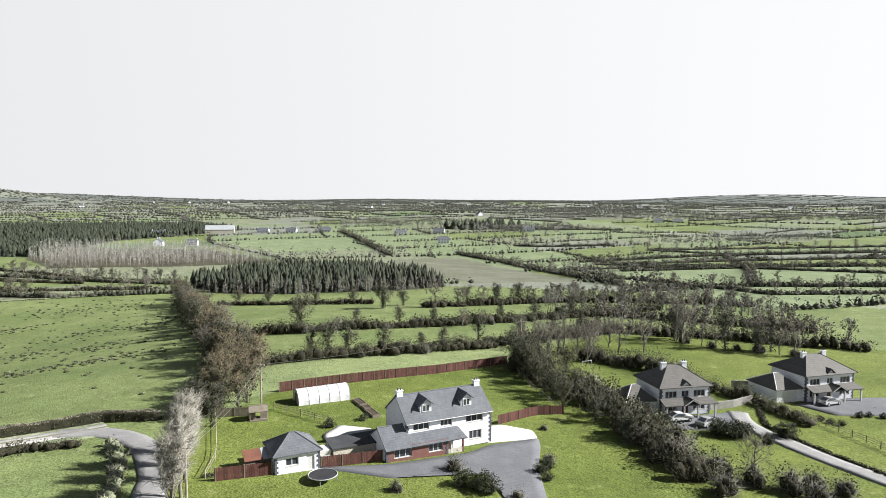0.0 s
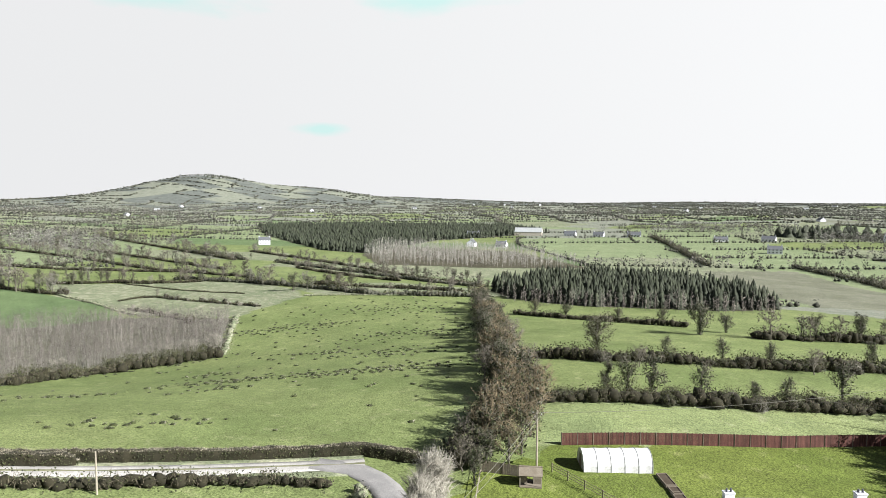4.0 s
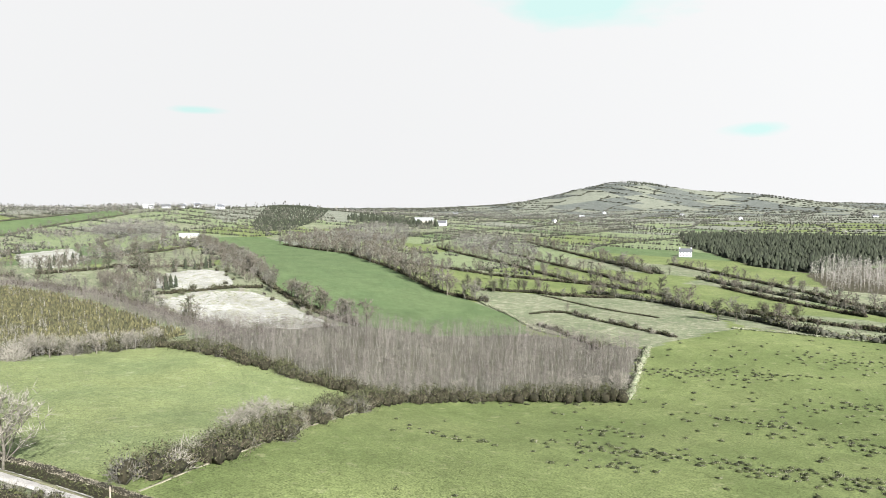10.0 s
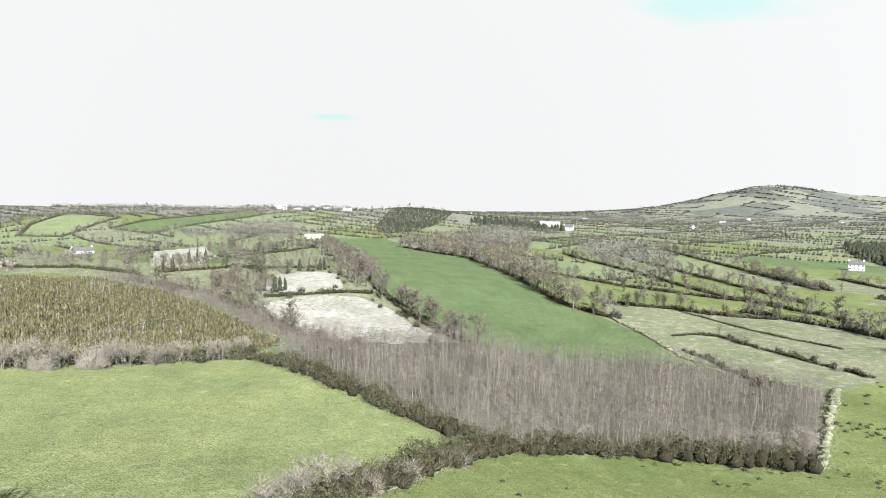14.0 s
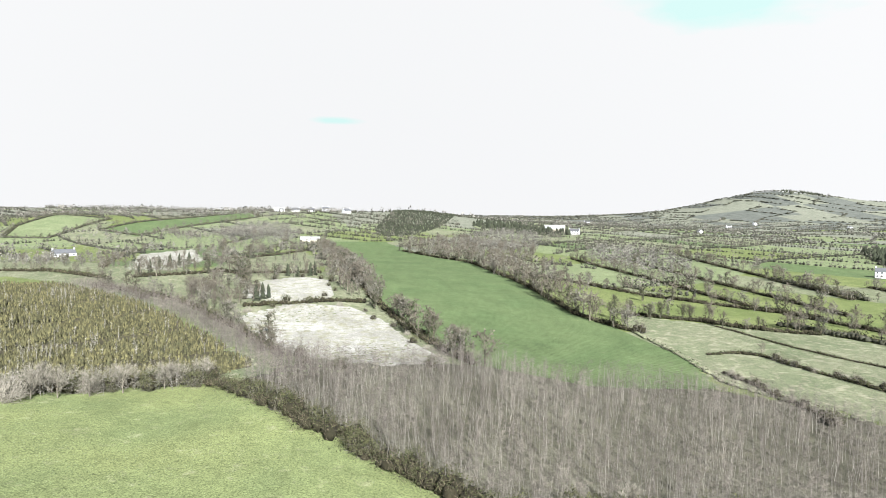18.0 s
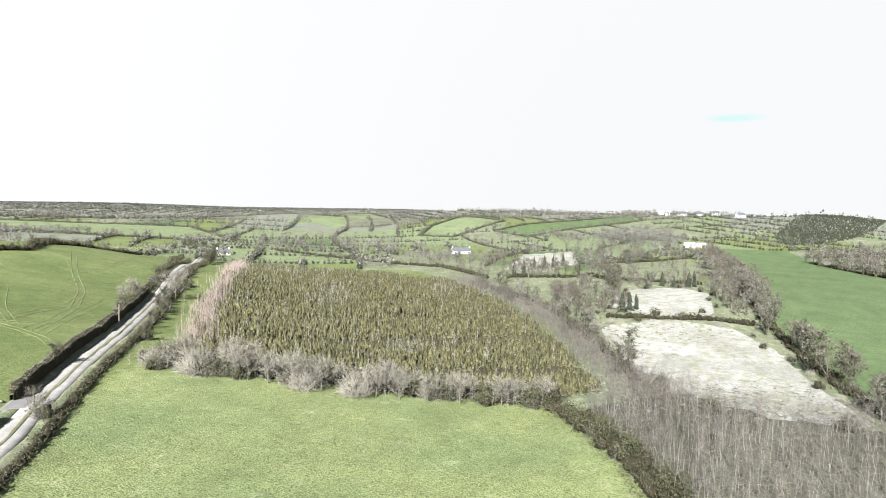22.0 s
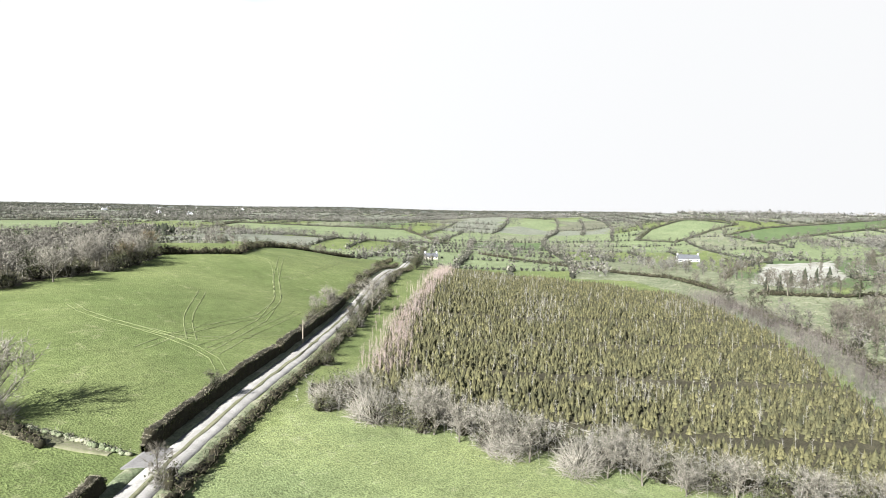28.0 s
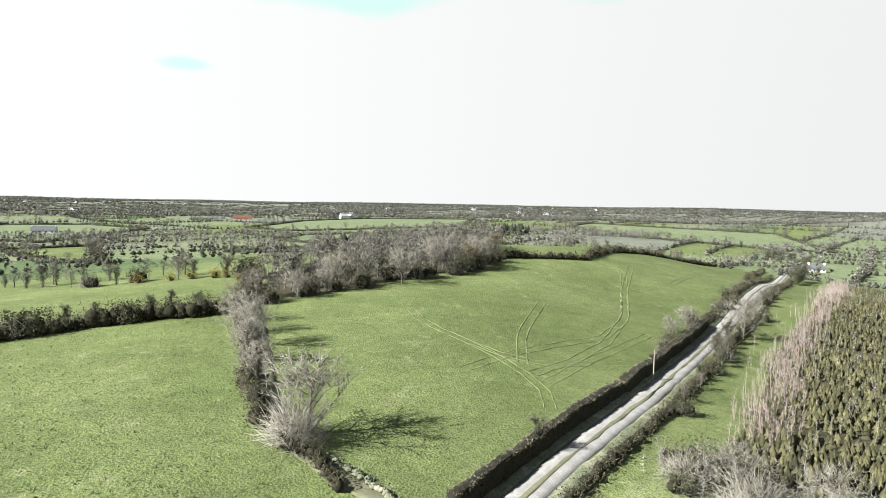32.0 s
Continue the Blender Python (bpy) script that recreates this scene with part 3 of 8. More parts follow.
# ---- plan of the fields ----
LANE_LINE = [(-55, 89.5), (-63, 81.5), (-77, 66.5), (-89.5, 54), (-99, 44.5), (-107, 37.5), (-123, 23), (-145, 4), (-164, -12), (-176, -23), (-192, -36),
             (-215, -54), (-241, -76), (-268, -99), (-318, -141), (-405, -218), (-470, -275)]
SPUR_LINE = [(-60, 85.6), (-54.5, 87.4), (-49.5, 86.2), (-45.6, 83.4), (-42.2, 79.3), (-38.6, 74), (-36.1, 68.4), (-32.6, 57.1), (-28.7, 41.5)]
COPSE = [(-160, 147), (-168, 132), (-174, 115), (-171, 97), (-169, 91), (-186, 77), (-206, 61), (-225, 49), (-238, 46), (-258, 62), (-246, 80),
         (-250, 100), (-236, 128), (-236, 158), (-222, 172), (-199, 183)]
PLANTATION = [(-207, -32), (-216, -14), (-222, 2), (-231, 20), (-236, 36), (-253, 46), (-276, 36), (-328, 7), (-360, -17), (-397, -52),
              (-424, -129), (-432, -205), (-330, -128), (-268, -82), (-226, -44)]
WOODBELT = [(-157, -103), (-180, -112), (-201, -125), (-214, -131), (-233, -151), (-245, -190), (-200, -200), (-165, -150)]
SPRUCES = [(-152, 296), (-127, 270), (-93, 267), (-48, 288), (-32, 311), (-58, 385), (-110, 425), (-178, 410)]
GREYWOOD = [(-304, 395), (-274, 413), (-224, 437), (-170, 470), (-285, 575), (-430, 545), (-362, 445)]
BIGWOOD = [(-603, 553), (-424, 461), (-370, 459), (-393, 528), (-423, 647), (-361, 817), (-480, 900), (-700, 820), (-745, 660)]
SOWN = [(-247, 101), (-270, 96), (-336, 87), (-387, 80), (-459, 76), (-772, 60), (-775, 118), (-627, 143), (-588, 176), (-492, 167), (-378, 165),
        (-313, 168), (-262, 171), (-236, 163), (-228, 130)]
PALE_ONE = [(-328, 36), (-345, 52), (-340, 72), (-319, 83), (-253, 96), (-236, 85), (-252, 63), (-272, 52), (-317, 33)]
PALE_TWO = [(-380, 27), (-404, 34), (-418, 51), (-407, 63), (-363, 66), (-350, 63), (-347, 44), (-356, 29)]
PALE_FAR = [(-458, -44), (-649, -92), (-700, -60), (-540, -20), (-448, -18)]
DRY_BANK = [(-425, -5), (-574, 11), (-665, 40), (-504, 60), (-430, 48), (-405, 13)]
SCRUB = [(-235, 36), (-276, 38), (-330, 10), (-395, -45), (-470, -95), (-505, -40), (-430, 0), (-385, 22), (-328, 32), (-272, 50), (-240, 70)]
ROUGH_STRIP = [(-199, 184), (-239, 167), (-304, 170), (-335, 185), (-292, 240), (-262, 250), (-205, 232), (-160, 257), (-121, 288), (-130, 305), (-214, 305), (-240, 250), (-205, 225)]
GARDENS = [(-34.7, 35.7), (-42.3, 95.8), (-37.5, 110.9), (1, 140.9), (8, 150), (22, 180), (60, 186), (128, 172), (125, 58.9)]
REEDS = [(-100, 498), (-49, 542), (17, 406), (40, 356), (-20, 332), (-60, 400)]
WET_HOLLOW = [(-445, 8), (-330, 15), (-262, 48), (-232, 78), (-246, 103), (-330, 94), (-445, 80)]
BROWNHILL = [(-1000, 80), (-1300, 40), (-1700, 150), (-1500, 420), (-1050, 330)]


HILL_FIELDS = (  # outline, kind of ground
    ([(-837, -281), (-939, -312), (-1030, -305), (-1010, -228), (-934, -236), (-835, -236)], 9), ([(-904, -207), (-989, -191), (-1158, -128), (-1257, -84), (-1129, -52), (-966, -118), (-859, -150)], 1),
    ([(-748, -43), (-856, -17), (-842, 12), (-748, 16), (-617, -6), (-632, -21)], 9),
    ([(-524, -153), (-610, -150), (-542, -89), (-414, -25), (-387, 0), (-357, -4), (-350, -14), (-391, -40), (-440, -92)], 3), ([(-63, -458), (-102, -265), (-76, -286), (-19, -423)], 0),
    ([(88, -781), (7, -788), (-68, -705), (-20, -500), (60, -560)], 9), ([(-50, 1128), (67, 1051), (42, 915), (-41, 933)], 9), ([(38, 459), (127, 475), (240, 420), (200, 325), (114, 303), (56, 383)], 9),
    ([(60, 500), (170, 520), (330, 540), (300, 480), (130, 482)], 0), ([(120, 620), (260, 640), (400, 660), (380, 600), (180, 570)], 9), ([(-330, -420), (-300, -320), (-200, -260), (-150, -330), (-240, -440)], 9), ([(-165, -718), (-244, -898), (-345, -992), (-524, -981), (-439, -777), (-288, -690), (-208, -656)], 9), ([(-184, -511), (-212, -583), (-273, -610), (-243, -483), (-212, -458)], 9), ([(-581, -754), (-640, -800), (-756, -575), (-647, -400), (-587, -422), (-547, -507)], 9))


def cell(x, y):
    """The far field that a place lies in, as two running numbers."""
    x, y = np.asarray(x, float), np.asarray(y, float)
    a, b = 0.83 * x + 0.56 * y, -0.56 * x + 0.83 * y
    u, v = a / 120, b / 72
    for _ in range(8):
        u, v = (a - 14 * np.sin(v * 1.1) - 12 * np.sin(u * 0.7 + v * 0.5)) / 120, (b - 8 * np.sin(u * 1.3 + 1) - 9 * np.cos(v * 0.6 - u * 0.4)) / 72
    return u, v


def uncell(u, v):
    a = 120 * u + 14 * np.sin(v * 1.1) + 12 * np.sin(u * 0.7 + v * 0.5)
    b = 72 * v + 8 * np.sin(u * 1.3 + 1) + 9 * np.cos(v * 0.6 - u * 0.4)
    return 0.83 * a - 0.56 * b, 0.56 * a + 0.83 * b


def lot(i, j, k=0):
    """A steady random number for a far field."""
    h = np.sin(i * 127.1 + j * 311.7 + k * 74.7) * 43758.5453
    return h - np.floor(h)


# ---- the ground, one sheet to the skyline ----
_out = 395 + np.cumsum(2.6 * 1.09 ** np.arange(1, 61))
_ax = np.r_[-_out[::-1], np.linspace(-395, 395, 305), _out]
N = len(_ax)
gx, gy = np.meshgrid(_ax - 165, _ax + 70, indexing="ij")
E_FIELD = [(-112, 45), (-146, 72), (-169, 90), (-225, 48), (-236, 35), (-222, 2), (-205, -35), (-172, -15), (-145, 8), (-118, 30)]
NORTH_STRIP = [(-50.1, 96.5), (-37.5, 110.9), (1, 140.9), (1.7, 158.3), (-46, 132.6), (-62.3, 124.3)]
for outline in (PALE_ONE, PALE_TWO, SOWN, E_FIELD, COPSE, GARDENS, NORTH_STRIP, PLANTATION):    # corners of the sheet drawn onto the edges of the fields
    for (ax, ay), (bx, by) in zip(outline, outline[1:] + outline[:1]):
        s = np.clip(((gx - ax) * (bx - ax) + (gy - ay) * (by - ay)) / ((bx - ax) ** 2 + (by - ay) ** 2), 0, 1)
        ox, oy = ax + s * (bx - ax) - gx, ay + s * (by - ay) - gy
        hit = np.hypot(ox, oy) < 1.25
        gx, gy = np.where(hit, gx + ox, gx), np.where(hit, gy + oy, gy)
gz = height(gx, gy)
_idx = np.arange(N * N).reshape(N, N)
_fc = np.stack([_idx[:-1, :-1], _idx[1:, :-1], _idx[1:, 1:], _idx[:-1, 1:]], -1).reshape(-1, 4)
ground_mesh = triangles("ground", np.stack([gx, gy, gz], -1).reshape(-1, 3), _fc, PASTURE)
GROUND_KINDS = [PASTURE, LUSH, BLEACHED, ROUGH, LAWN, BOG, FLOOR, HAZEDGRASS, HAZEDHILL, DRYPASTURE, LITTER, SWARD]
for m in GROUND_KINDS[1:]:
    ground_mesh.materials.append(m)
cx = 0.25 * (gx[:-1, :-1] + gx[1:, :-1] + gx[1:, 1:] + gx[:-1, 1:]).ravel()
cy = 0.25 * (gy[:-1, :-1] + gy[1:, :-1] + gy[1:, 1:] + gy[:-1, 1:]).ravel()
cu, cv = cell(cx, cy)
draw = lot(np.floor(cu), np.floor(cv))
kind = np.select([draw < 0.20, draw < 0.25, draw < 0.29, draw < 0.45, draw < 0.66], [0, 1, 5, 3, 9], 7)
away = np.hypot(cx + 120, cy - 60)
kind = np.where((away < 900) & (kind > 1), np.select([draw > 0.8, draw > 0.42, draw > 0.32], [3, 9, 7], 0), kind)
# painted haze: greyer grass past 1500 m, greyest past 3000 m and on the hill
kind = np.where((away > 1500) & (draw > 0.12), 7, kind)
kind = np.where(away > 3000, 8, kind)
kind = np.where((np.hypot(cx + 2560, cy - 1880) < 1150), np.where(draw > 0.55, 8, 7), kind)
NEAR = [(-420, -250), (-330, -300), (-90, -190), (120, 0), (120, 220), (60, 300), (-120, 330), (-330, 330), (-420, 200), (-470, 20), (-440, -120)]
kind = np.where(inside(cx, cy, NEAR), 0, kind)
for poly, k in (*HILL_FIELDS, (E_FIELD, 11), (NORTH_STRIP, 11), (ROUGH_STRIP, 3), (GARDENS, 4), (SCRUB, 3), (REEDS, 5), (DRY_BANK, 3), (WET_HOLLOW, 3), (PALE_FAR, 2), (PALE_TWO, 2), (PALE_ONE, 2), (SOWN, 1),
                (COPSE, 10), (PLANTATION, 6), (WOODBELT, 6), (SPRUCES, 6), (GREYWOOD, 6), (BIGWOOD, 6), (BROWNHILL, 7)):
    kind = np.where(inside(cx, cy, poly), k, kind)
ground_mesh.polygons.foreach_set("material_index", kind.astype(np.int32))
ground_mesh.polygons.foreach_set("use_smooth", np.ones(len(kind), bool))
ground = tagged(new("ground", ground_mesh), "rolling green pasture split into small hedged fields", "ground", "", "structure")


def ribbon(name, line, half, lift, material, label, category, rough=0.0, crown=0.05, parts=3.0):
    """A road or path laid on the ground along a line, with a little thickness."""
    rng = np.random.default_rng(5)
    p, d = along(line, parts)
    offs = np.array([-1, -0.96, -0.45, 0, 0.45, 0.96, 1]) * half
    x = p[:, :1] - d[:, 1:] * offs
    y = p[:, 1:] + d[:, :1] * offs
    x = x + rng.normal(size=x.shape) * rough
    y = y + rng.normal(size=y.shape) * rough
    z = height(x, y) + lift + crown * (1 - (offs / half) ** 2)
    z[:, [0, -1]] = height(x[:, [0, -1]], y[:, [0, -1]]) - 0.25
    k = len(p)
    i = np.arange(k * 7).reshape(k, 7)
    f = np.stack([i[:-1, :-1], i[:-1, 1:], i[1:, 1:], i[1:, :-1]], -1).reshape(-1, 4)
    return tagged(new(name, triangles(name, np.stack([x, y, z], -1).reshape(-1, 3), f, material)), label, category, "", "structure")


def apron(name, poly, lift, material, label, category):
    """A paved area: a plate with its own fine grid, draped on the ground, with a dropped edge."""
    p = np.array(poly, float)
    c = p.mean(0)
    rings = np.array([1.0, 0.985, 0.8, 0.6, 0.4, 0.2, 0.02])
    edge, _ = along(list(poly) + [poly[0]], 1.0)
    x = c[0] + (edge[:, 0] - c[0])[None] * rings[:, None]
    y = c[1] + (edge[:, 1] - c[1])[None] * rings[:, None]
    z = height(x, y) + lift
    z[0] -= lift + 0.2
    n = len(edge)
    i = np.arange(7 * n).reshape(7, n)
    f = np.stack([i[:-1, :-1], i[:-1, 1:], i[1:, 1:], i[1:, :-1]], -1).reshape(-1, 4)
    return tagged(new(name, triangles(name, np.stack([x, y, z], -1).reshape(-1, 3), f, material)), label, category, "", "structure")


ribbon("road", LANE_LINE, 1.75, 0.14, LANE, "pale worn country lane between hedges", "road", 0.05)
ribbon("verge", beside(LANE_LINE, 2.6), 0.9, 0.10, ROUGH, "dry grass verge beside the lane", "verge", 0.15)
ribbon("verge", beside(LANE_LINE, -2.5), 0.8, 0.10, ROUGH, "dry grass verge beside the lane", "verge", 0.15)
ribbon("road", SPUR_LINE, 1.9, 0.17, TARMAC, "grey side road bending off the lane", "road", 0.08)
apron("yard", [(-21.2, 81.3), (-13, 84.3), (-3.2, 90.7), (-0.3, 94.5), (6.8, 99.2), (7, 95.9), (6.5, 88.2), (7.4, 78.7), (9.4, 71.4), (5.6, 70.8), (3.4, 79), (1.2, 84.9), (-4.3, 84.5), (-11.5, 80.5)],
      0.16, YARD, "grey tarmac yard in front of the dormer house", "yard")
apron("patio", [(-0.6, 95.3), (6.6, 99), (5.9, 101.9), (1, 103.1), (-2.1, 101.2)], 0.20, CONCRETE, "bright white concrete apron beside the house", "patio")
apron("patio", [(-21, 87.2), (-15.2, 90.3), (-17.8, 96.3), (-22.7, 96.5), (-24, 92)], 0.20, CONCRETE, "bright white concrete patio behind the wing", "patio")
ribbon("driveway", [(41.2, 119.4), (40.4, 114.5), (41.9, 110), (45.1, 103.8), (48.2, 98.5), (52.3, 92.5), (57.1, 85.5)], 1.7, 0.16, DRIVE, "pale gravel drive along a low hedge", "driveway", 0.08)
apron("forecourt", [(27, 113.9), (35.7, 117.1), (42.1, 120.1), (41.9, 113.8), (36.6, 110.1), (29.1, 108.5)], 0.15, YARD, "grey gravel forecourt with parked cars", "forecourt")
apron("forecourt", [(52.9, 125.6), (65.6, 131.4), (76.9, 133.7), (79.3, 122.5), (66.9, 121.6), (57.4, 120.5)], 0.15, YARD, "grey gravel forecourt before the house", "forecourt")
apron("gateway", [(-170, -23), (-175, -27), (-178, -25), (-175, -21)], 0.17, TARMAC, "bare worn gateway beside the lane", "gateway")

ribbon("path", [(-106, 44.5), (-110, 47.5), (-116, 51.8), (-124, 57.4), (-131, 61.8), (-145, 70.6), (-158, 80.5), (-166, 87.5)][::-1], 0.2, 0.05, DRYBANK, "thin trodden pale path below the scrubby hedge", "path", 0.12, 0.02)
ribbon("farm_track", [(-158.6, -100), (-159, -76), (-159.2, -64), (-159.2, -55), (-159.6, -48), (-161.4, -41), (-165, -34.6), (-171, -27.5)], 1.3, 0.08, MUDTRACK, "muddy farm track beside the hedge", "track", 0.15)
ribbon("grass_strip", LANE_LINE, 0.28, 0.205, MUDTRACK, "worn grassy strip down the middle of the lane", "verge", 0.10, 0.02)


def wheel_track(line, label):
    """The two pale lines that a tractor has pressed into the grass."""
    for off in (-0.85, 0.85):
        ribbon("wheel_track", beside(line, off), 0.08, 0.035, TRACK, label, "track", 0.07, 0.01, 2.0)


TRACK = mat("pressed_grass", (0.125, 0.152, 0.064), (0.17, 0.19, 0.098), 0.9, 0.95, 0.2, 7, c=(0.145, 0.172, 0.0726))
for ln in ([(-269, -156), (-268, -142), (-255, -121), (-243, -102), (-225, -81), (-211, -69), (-200, -62)], [(-191, -79), (-196, -70), (-198.6, -63), (-199.4, -57), (-197, -50)],
           [(-281, -157), (-254, -120), (-241, -99), (-225, -83), (-213, -77), (-198, -69), (-189, -63)], [(-372, -216), (-310, -160), (-279, -134), (-257, -122)],
           [(-240, -89), (-223, -76), (-211, -67), (-200, -58)], [(-188, -93), (-188, -84), (-192, -77), (-197, -70), (-205, -66), (-222, -70)], [(-222, -104), (-214, -92), (-206, -80), (-200, -66)]):
    wheel_track(ln, "pale tractor wheel track pressed into the pasture")


# ---- houses ----
def window(parent, x0, x1, z0, z1, y, lights=2, face=-1):
    """A white framed window set into an opening in a wall along x; face: the side it looks to."""
    w = part("window", Solid().box(x0 - 0.08, x1 + 0.08, y + face * 0.10 - 0.06, y + face * 0.10 + 0.06, z0 - 0.08, z0 + 0.02), CONCRETE, parent)
    fr = Solid()
    a, b = y - 0.03, y + 0.04
    fr.box(x0, x1, a, b, z1 - 0.09, z1).box(x0, x1, a, b, z0 + 0.02, z0 + 0.11).box(x0, x0 + 0.09, a, b, z0 + 0.11, z1 - 0.09).box(x1 - 0.09, x1, a, b, z0 + 0.11, z1 - 0.09)
    step = (x1 - x0) / lights
    for i in range(1, lights):
        fr.box(x0 + i * step - 0.05, x0 + i * step + 0.05, a, b, z0 + 0.11, z1 - 0.09)
    part("window_frame", fr, PVC, w)
    for i in range(lights):
        part("pane", Solid().box(x0 + i * step + 0.05, x0 + (i + 1) * step - 0.05, y + 0.0, y + 0.02, z0 + 0.1, z1 - 0.09), GLASS, w)
    return w


def gable_roof(x0, x1, y0, y1, z, rise, over=0.35, gable=0.15, thick=0.16):
    """Two slopes with the ridge along x."""
    m = 0.5 * (y0 + y1)
    slope = rise / (m - y0)
    lo = z - over * slope
    s = Solid()
    top = z + rise
    s.slab([(x0 - gable, y0 - over, lo), (x1 + gable, y0 - over, lo), (x1 + gable, m, top), (x0 - gable, m, top)], thick)
    s.slab([(x1 + gable, y1 + over, lo), (x0 - gable, y1 + over, lo), (x0 - gable, m + 0.004, top), (x1 + gable, m + 0.004, top)], thick)
    s.tube((x0 - gable, m, top - 0.02), (x1 + gable, m, top - 0.02), 0.11, 0.11, 6)
    return s


def hip_roof(x0, x1, y0, y1, z, rise, over=0.4, inset=None):
    """Four slopes with a short ridge along x."""
    m = 0.5 * (y0 + y1)
    run = inset if inset is not None else (m - y0)
    a, b, c, d = x0 - over, x1 + over, y0 - over, y1 + over
    lo = z - 0.12
    r0, r1 = (x0 + run, m, z + rise), (x1 - run, m, z + rise)
    s = Solid()
    s.add([(a, c, lo), (b, c, lo), (b, d, lo), (a, d, lo), r0, r1, (a, c, lo - 0.14), (b, c, lo - 0.14), (b, d, lo - 0.14), (a, d, lo - 0.14)],
          [(0, 1, 5, 4), (1, 2, 5), (2, 3, 4, 5), (3, 0, 4), (0, 6, 7, 1), (1, 7, 8, 2), (2, 8, 9, 3), (3, 9, 6, 0), (9, 8, 7, 6)])
    caps = Solid()
    for p, q in ((r0, r1), ((a, c, lo), r0), ((b, c, lo), r1), ((b, d, lo), r1), ((a, d, lo), r0)):
        caps.tube(p, q, 0.09, 0.09, 5)
    return s, caps


def gable_wall(x, thick, y0, y1, z0, z, rise):
    m = 0.5 * (y0 + y1)
    s = Solid()
    o = [(y0, z0), (y1, z0), (y1, z), (m, z + rise - 0.17), (y0, z)]
    s.add([(x, a, b) for a, b in o] + [(x + thick, a, b) for a, b in o],
          [(0, 4, 3, 2, 1), (5, 6, 7, 8, 9)] + [(i, (i + 1) % 5, (i + 1) % 5 + 5, i + 5) for i in range(5)])
    return s


def chimney(parent, x, y, z0, z1, w=0.9, d=0.6, material=None):
    c = part("chimney", Solid().box(x - w / 2, x + w / 2, y - d / 2, y + d / 2, z0, z1).box(x - w / 2 - 0.06, x + w / 2 + 0.06, y - d / 2 - 0.06, y + d / 2 + 0.06, z1, z1 + 0.12), material or WHITE, parent)
    for k in (-0.2, 0.2):
        part("chimney_pot", Solid().tube((x + k, y, z1 + 0.1), (x + k, y, z1 + 0.45), 0.11, 0.09, 8), QUOIN, c)


def quoins(parent, x, y, z0, z1, sx=-1, sy=-1):
    """Corner blocks, by turns long and short on each face."""
    z, i = z0, 0
    while z < z1 - 0.2:
        a, b = (0.42, 0.24) if i % 2 else (0.24, 0.42)
        xa, xb = sorted((x + sx * 0.025, x - sx * a))
        ya, yb = sorted((y + sy * 0.025, y - sy * b))
        part("quoin", Solid().box(xa, xb, ya, yb, z, z + 0.29), QUOIN, parent)
        z += 0.31
        i += 1


# the dormer house with its brick front wing
ha = thing("house", pose(-13.2, 85, lay(-4.1, 90.3) - 0.05, 0, 0, 33.2), "white dormer house with grey slate roof and brick wing", "house")
WINGH, MAINH = 2.35, 4.85
wing_holes = [(1.1, 3.6, 0.85, 2.15), (6.1, 8.2, 0.85, 2.15)]
part("wall", Solid().wall(0, 9.0, 0, 0.3, 0, WINGH, wing_holes), BRICK, ha, "red brick front wall")
for h in wing_holes:
    window(ha, *h[:2], h[2], h[3], 0.16, 3)
part("wall", gable_wall(0.0, 0.3, 0.3, 6.2, 0, WINGH, 1.85), WHITE, ha)
part("wall", Solid().wall(0.3, 3.6, 5.9, 6.2, 0, WINGH), WHITE, ha)
part("wall", Solid().box(8.7, 9.0, 0.3, 1.7, 0, WINGH), BRICK, ha)
part("roof", gable_roof(0, 3.44, 0, 6.2, WINGH, 1.9), SLATE, ha, "grey slate wing roof")
part("lean_to_roof", Solid().slab([(3.6, -0.35, WINGH - 0.21), (11.8, -0.35, WINGH - 0.21), (11.3, 1.78, WINGH + 0.85), (3.6, 1.78, WINGH + 0.85)], 0.16), SLATE, ha, "low slate roof along the front")
for x in (9.6, 11.4):
    part("porch_post", Solid().box(x - 0.11, x + 0.11, 0.12, 0.34, 0, WINGH), BRICK if x > 10 else PVC, ha)
part("porch_wall", Solid().box(9.0, 11.3, 0.15, 0.3, 0, 0.75), CREAM, ha)
part("door", Solid().box(9.6, 10.6, 1.72, 1.78, 0.1, 2.15), DOORWOOD, ha)
quoins(ha, 0, 0, 0, WINGH, -1, -1)
quoins(ha, 9.0, 0, 0, WINGH, 1, -1)
front = [(4.6, 7.0, 3.4, 4.4), (8.7, 10.5, 3.4, 4.4), (12.7, 15.4, 3.35, 4.4), (13.2, 15.2, 0.85, 2.1), (9.6, 10.6, 0.1, 2.15)]
part("wall", Solid().wall(3.6, 16.8, 1.8, 2.1, 0, MAINH, front), WHITE, ha)
for h in front[:4]:
    window(ha, *h[:2], h[2], h[3], 1.95, 3)
part("wall", Solid().wall(3.6, 16.8, 8.9, 9.2, 0, MAINH), WHITE, ha)
part("wall", gable_wall(3.6, 0.3, 1.8, 9.2, 0, MAINH, 2.6), WHITE, ha)
part("wall", gable_wall(16.5, 0.3, 1.8, 9.2, 0, MAINH, 2.6), WHITE, ha)
part("roof", gable_roof(3.6, 16.8, 1.8, 9.2, MAINH, 2.65), SLATE, ha, "grey slate main roof")
quoins(ha, 16.8, 1.8, 0, MAINH, 1, -1)
quoins(ha, 3.6, 1.8, WINGH + 1, MAINH, -1, -1)
chimney(ha, 4.1, 5.5, MAINH + 1.6, MAINH + 3.2)
chimney(ha, 16.3, 5.5, MAINH + 1.6, MAINH + 3.2)
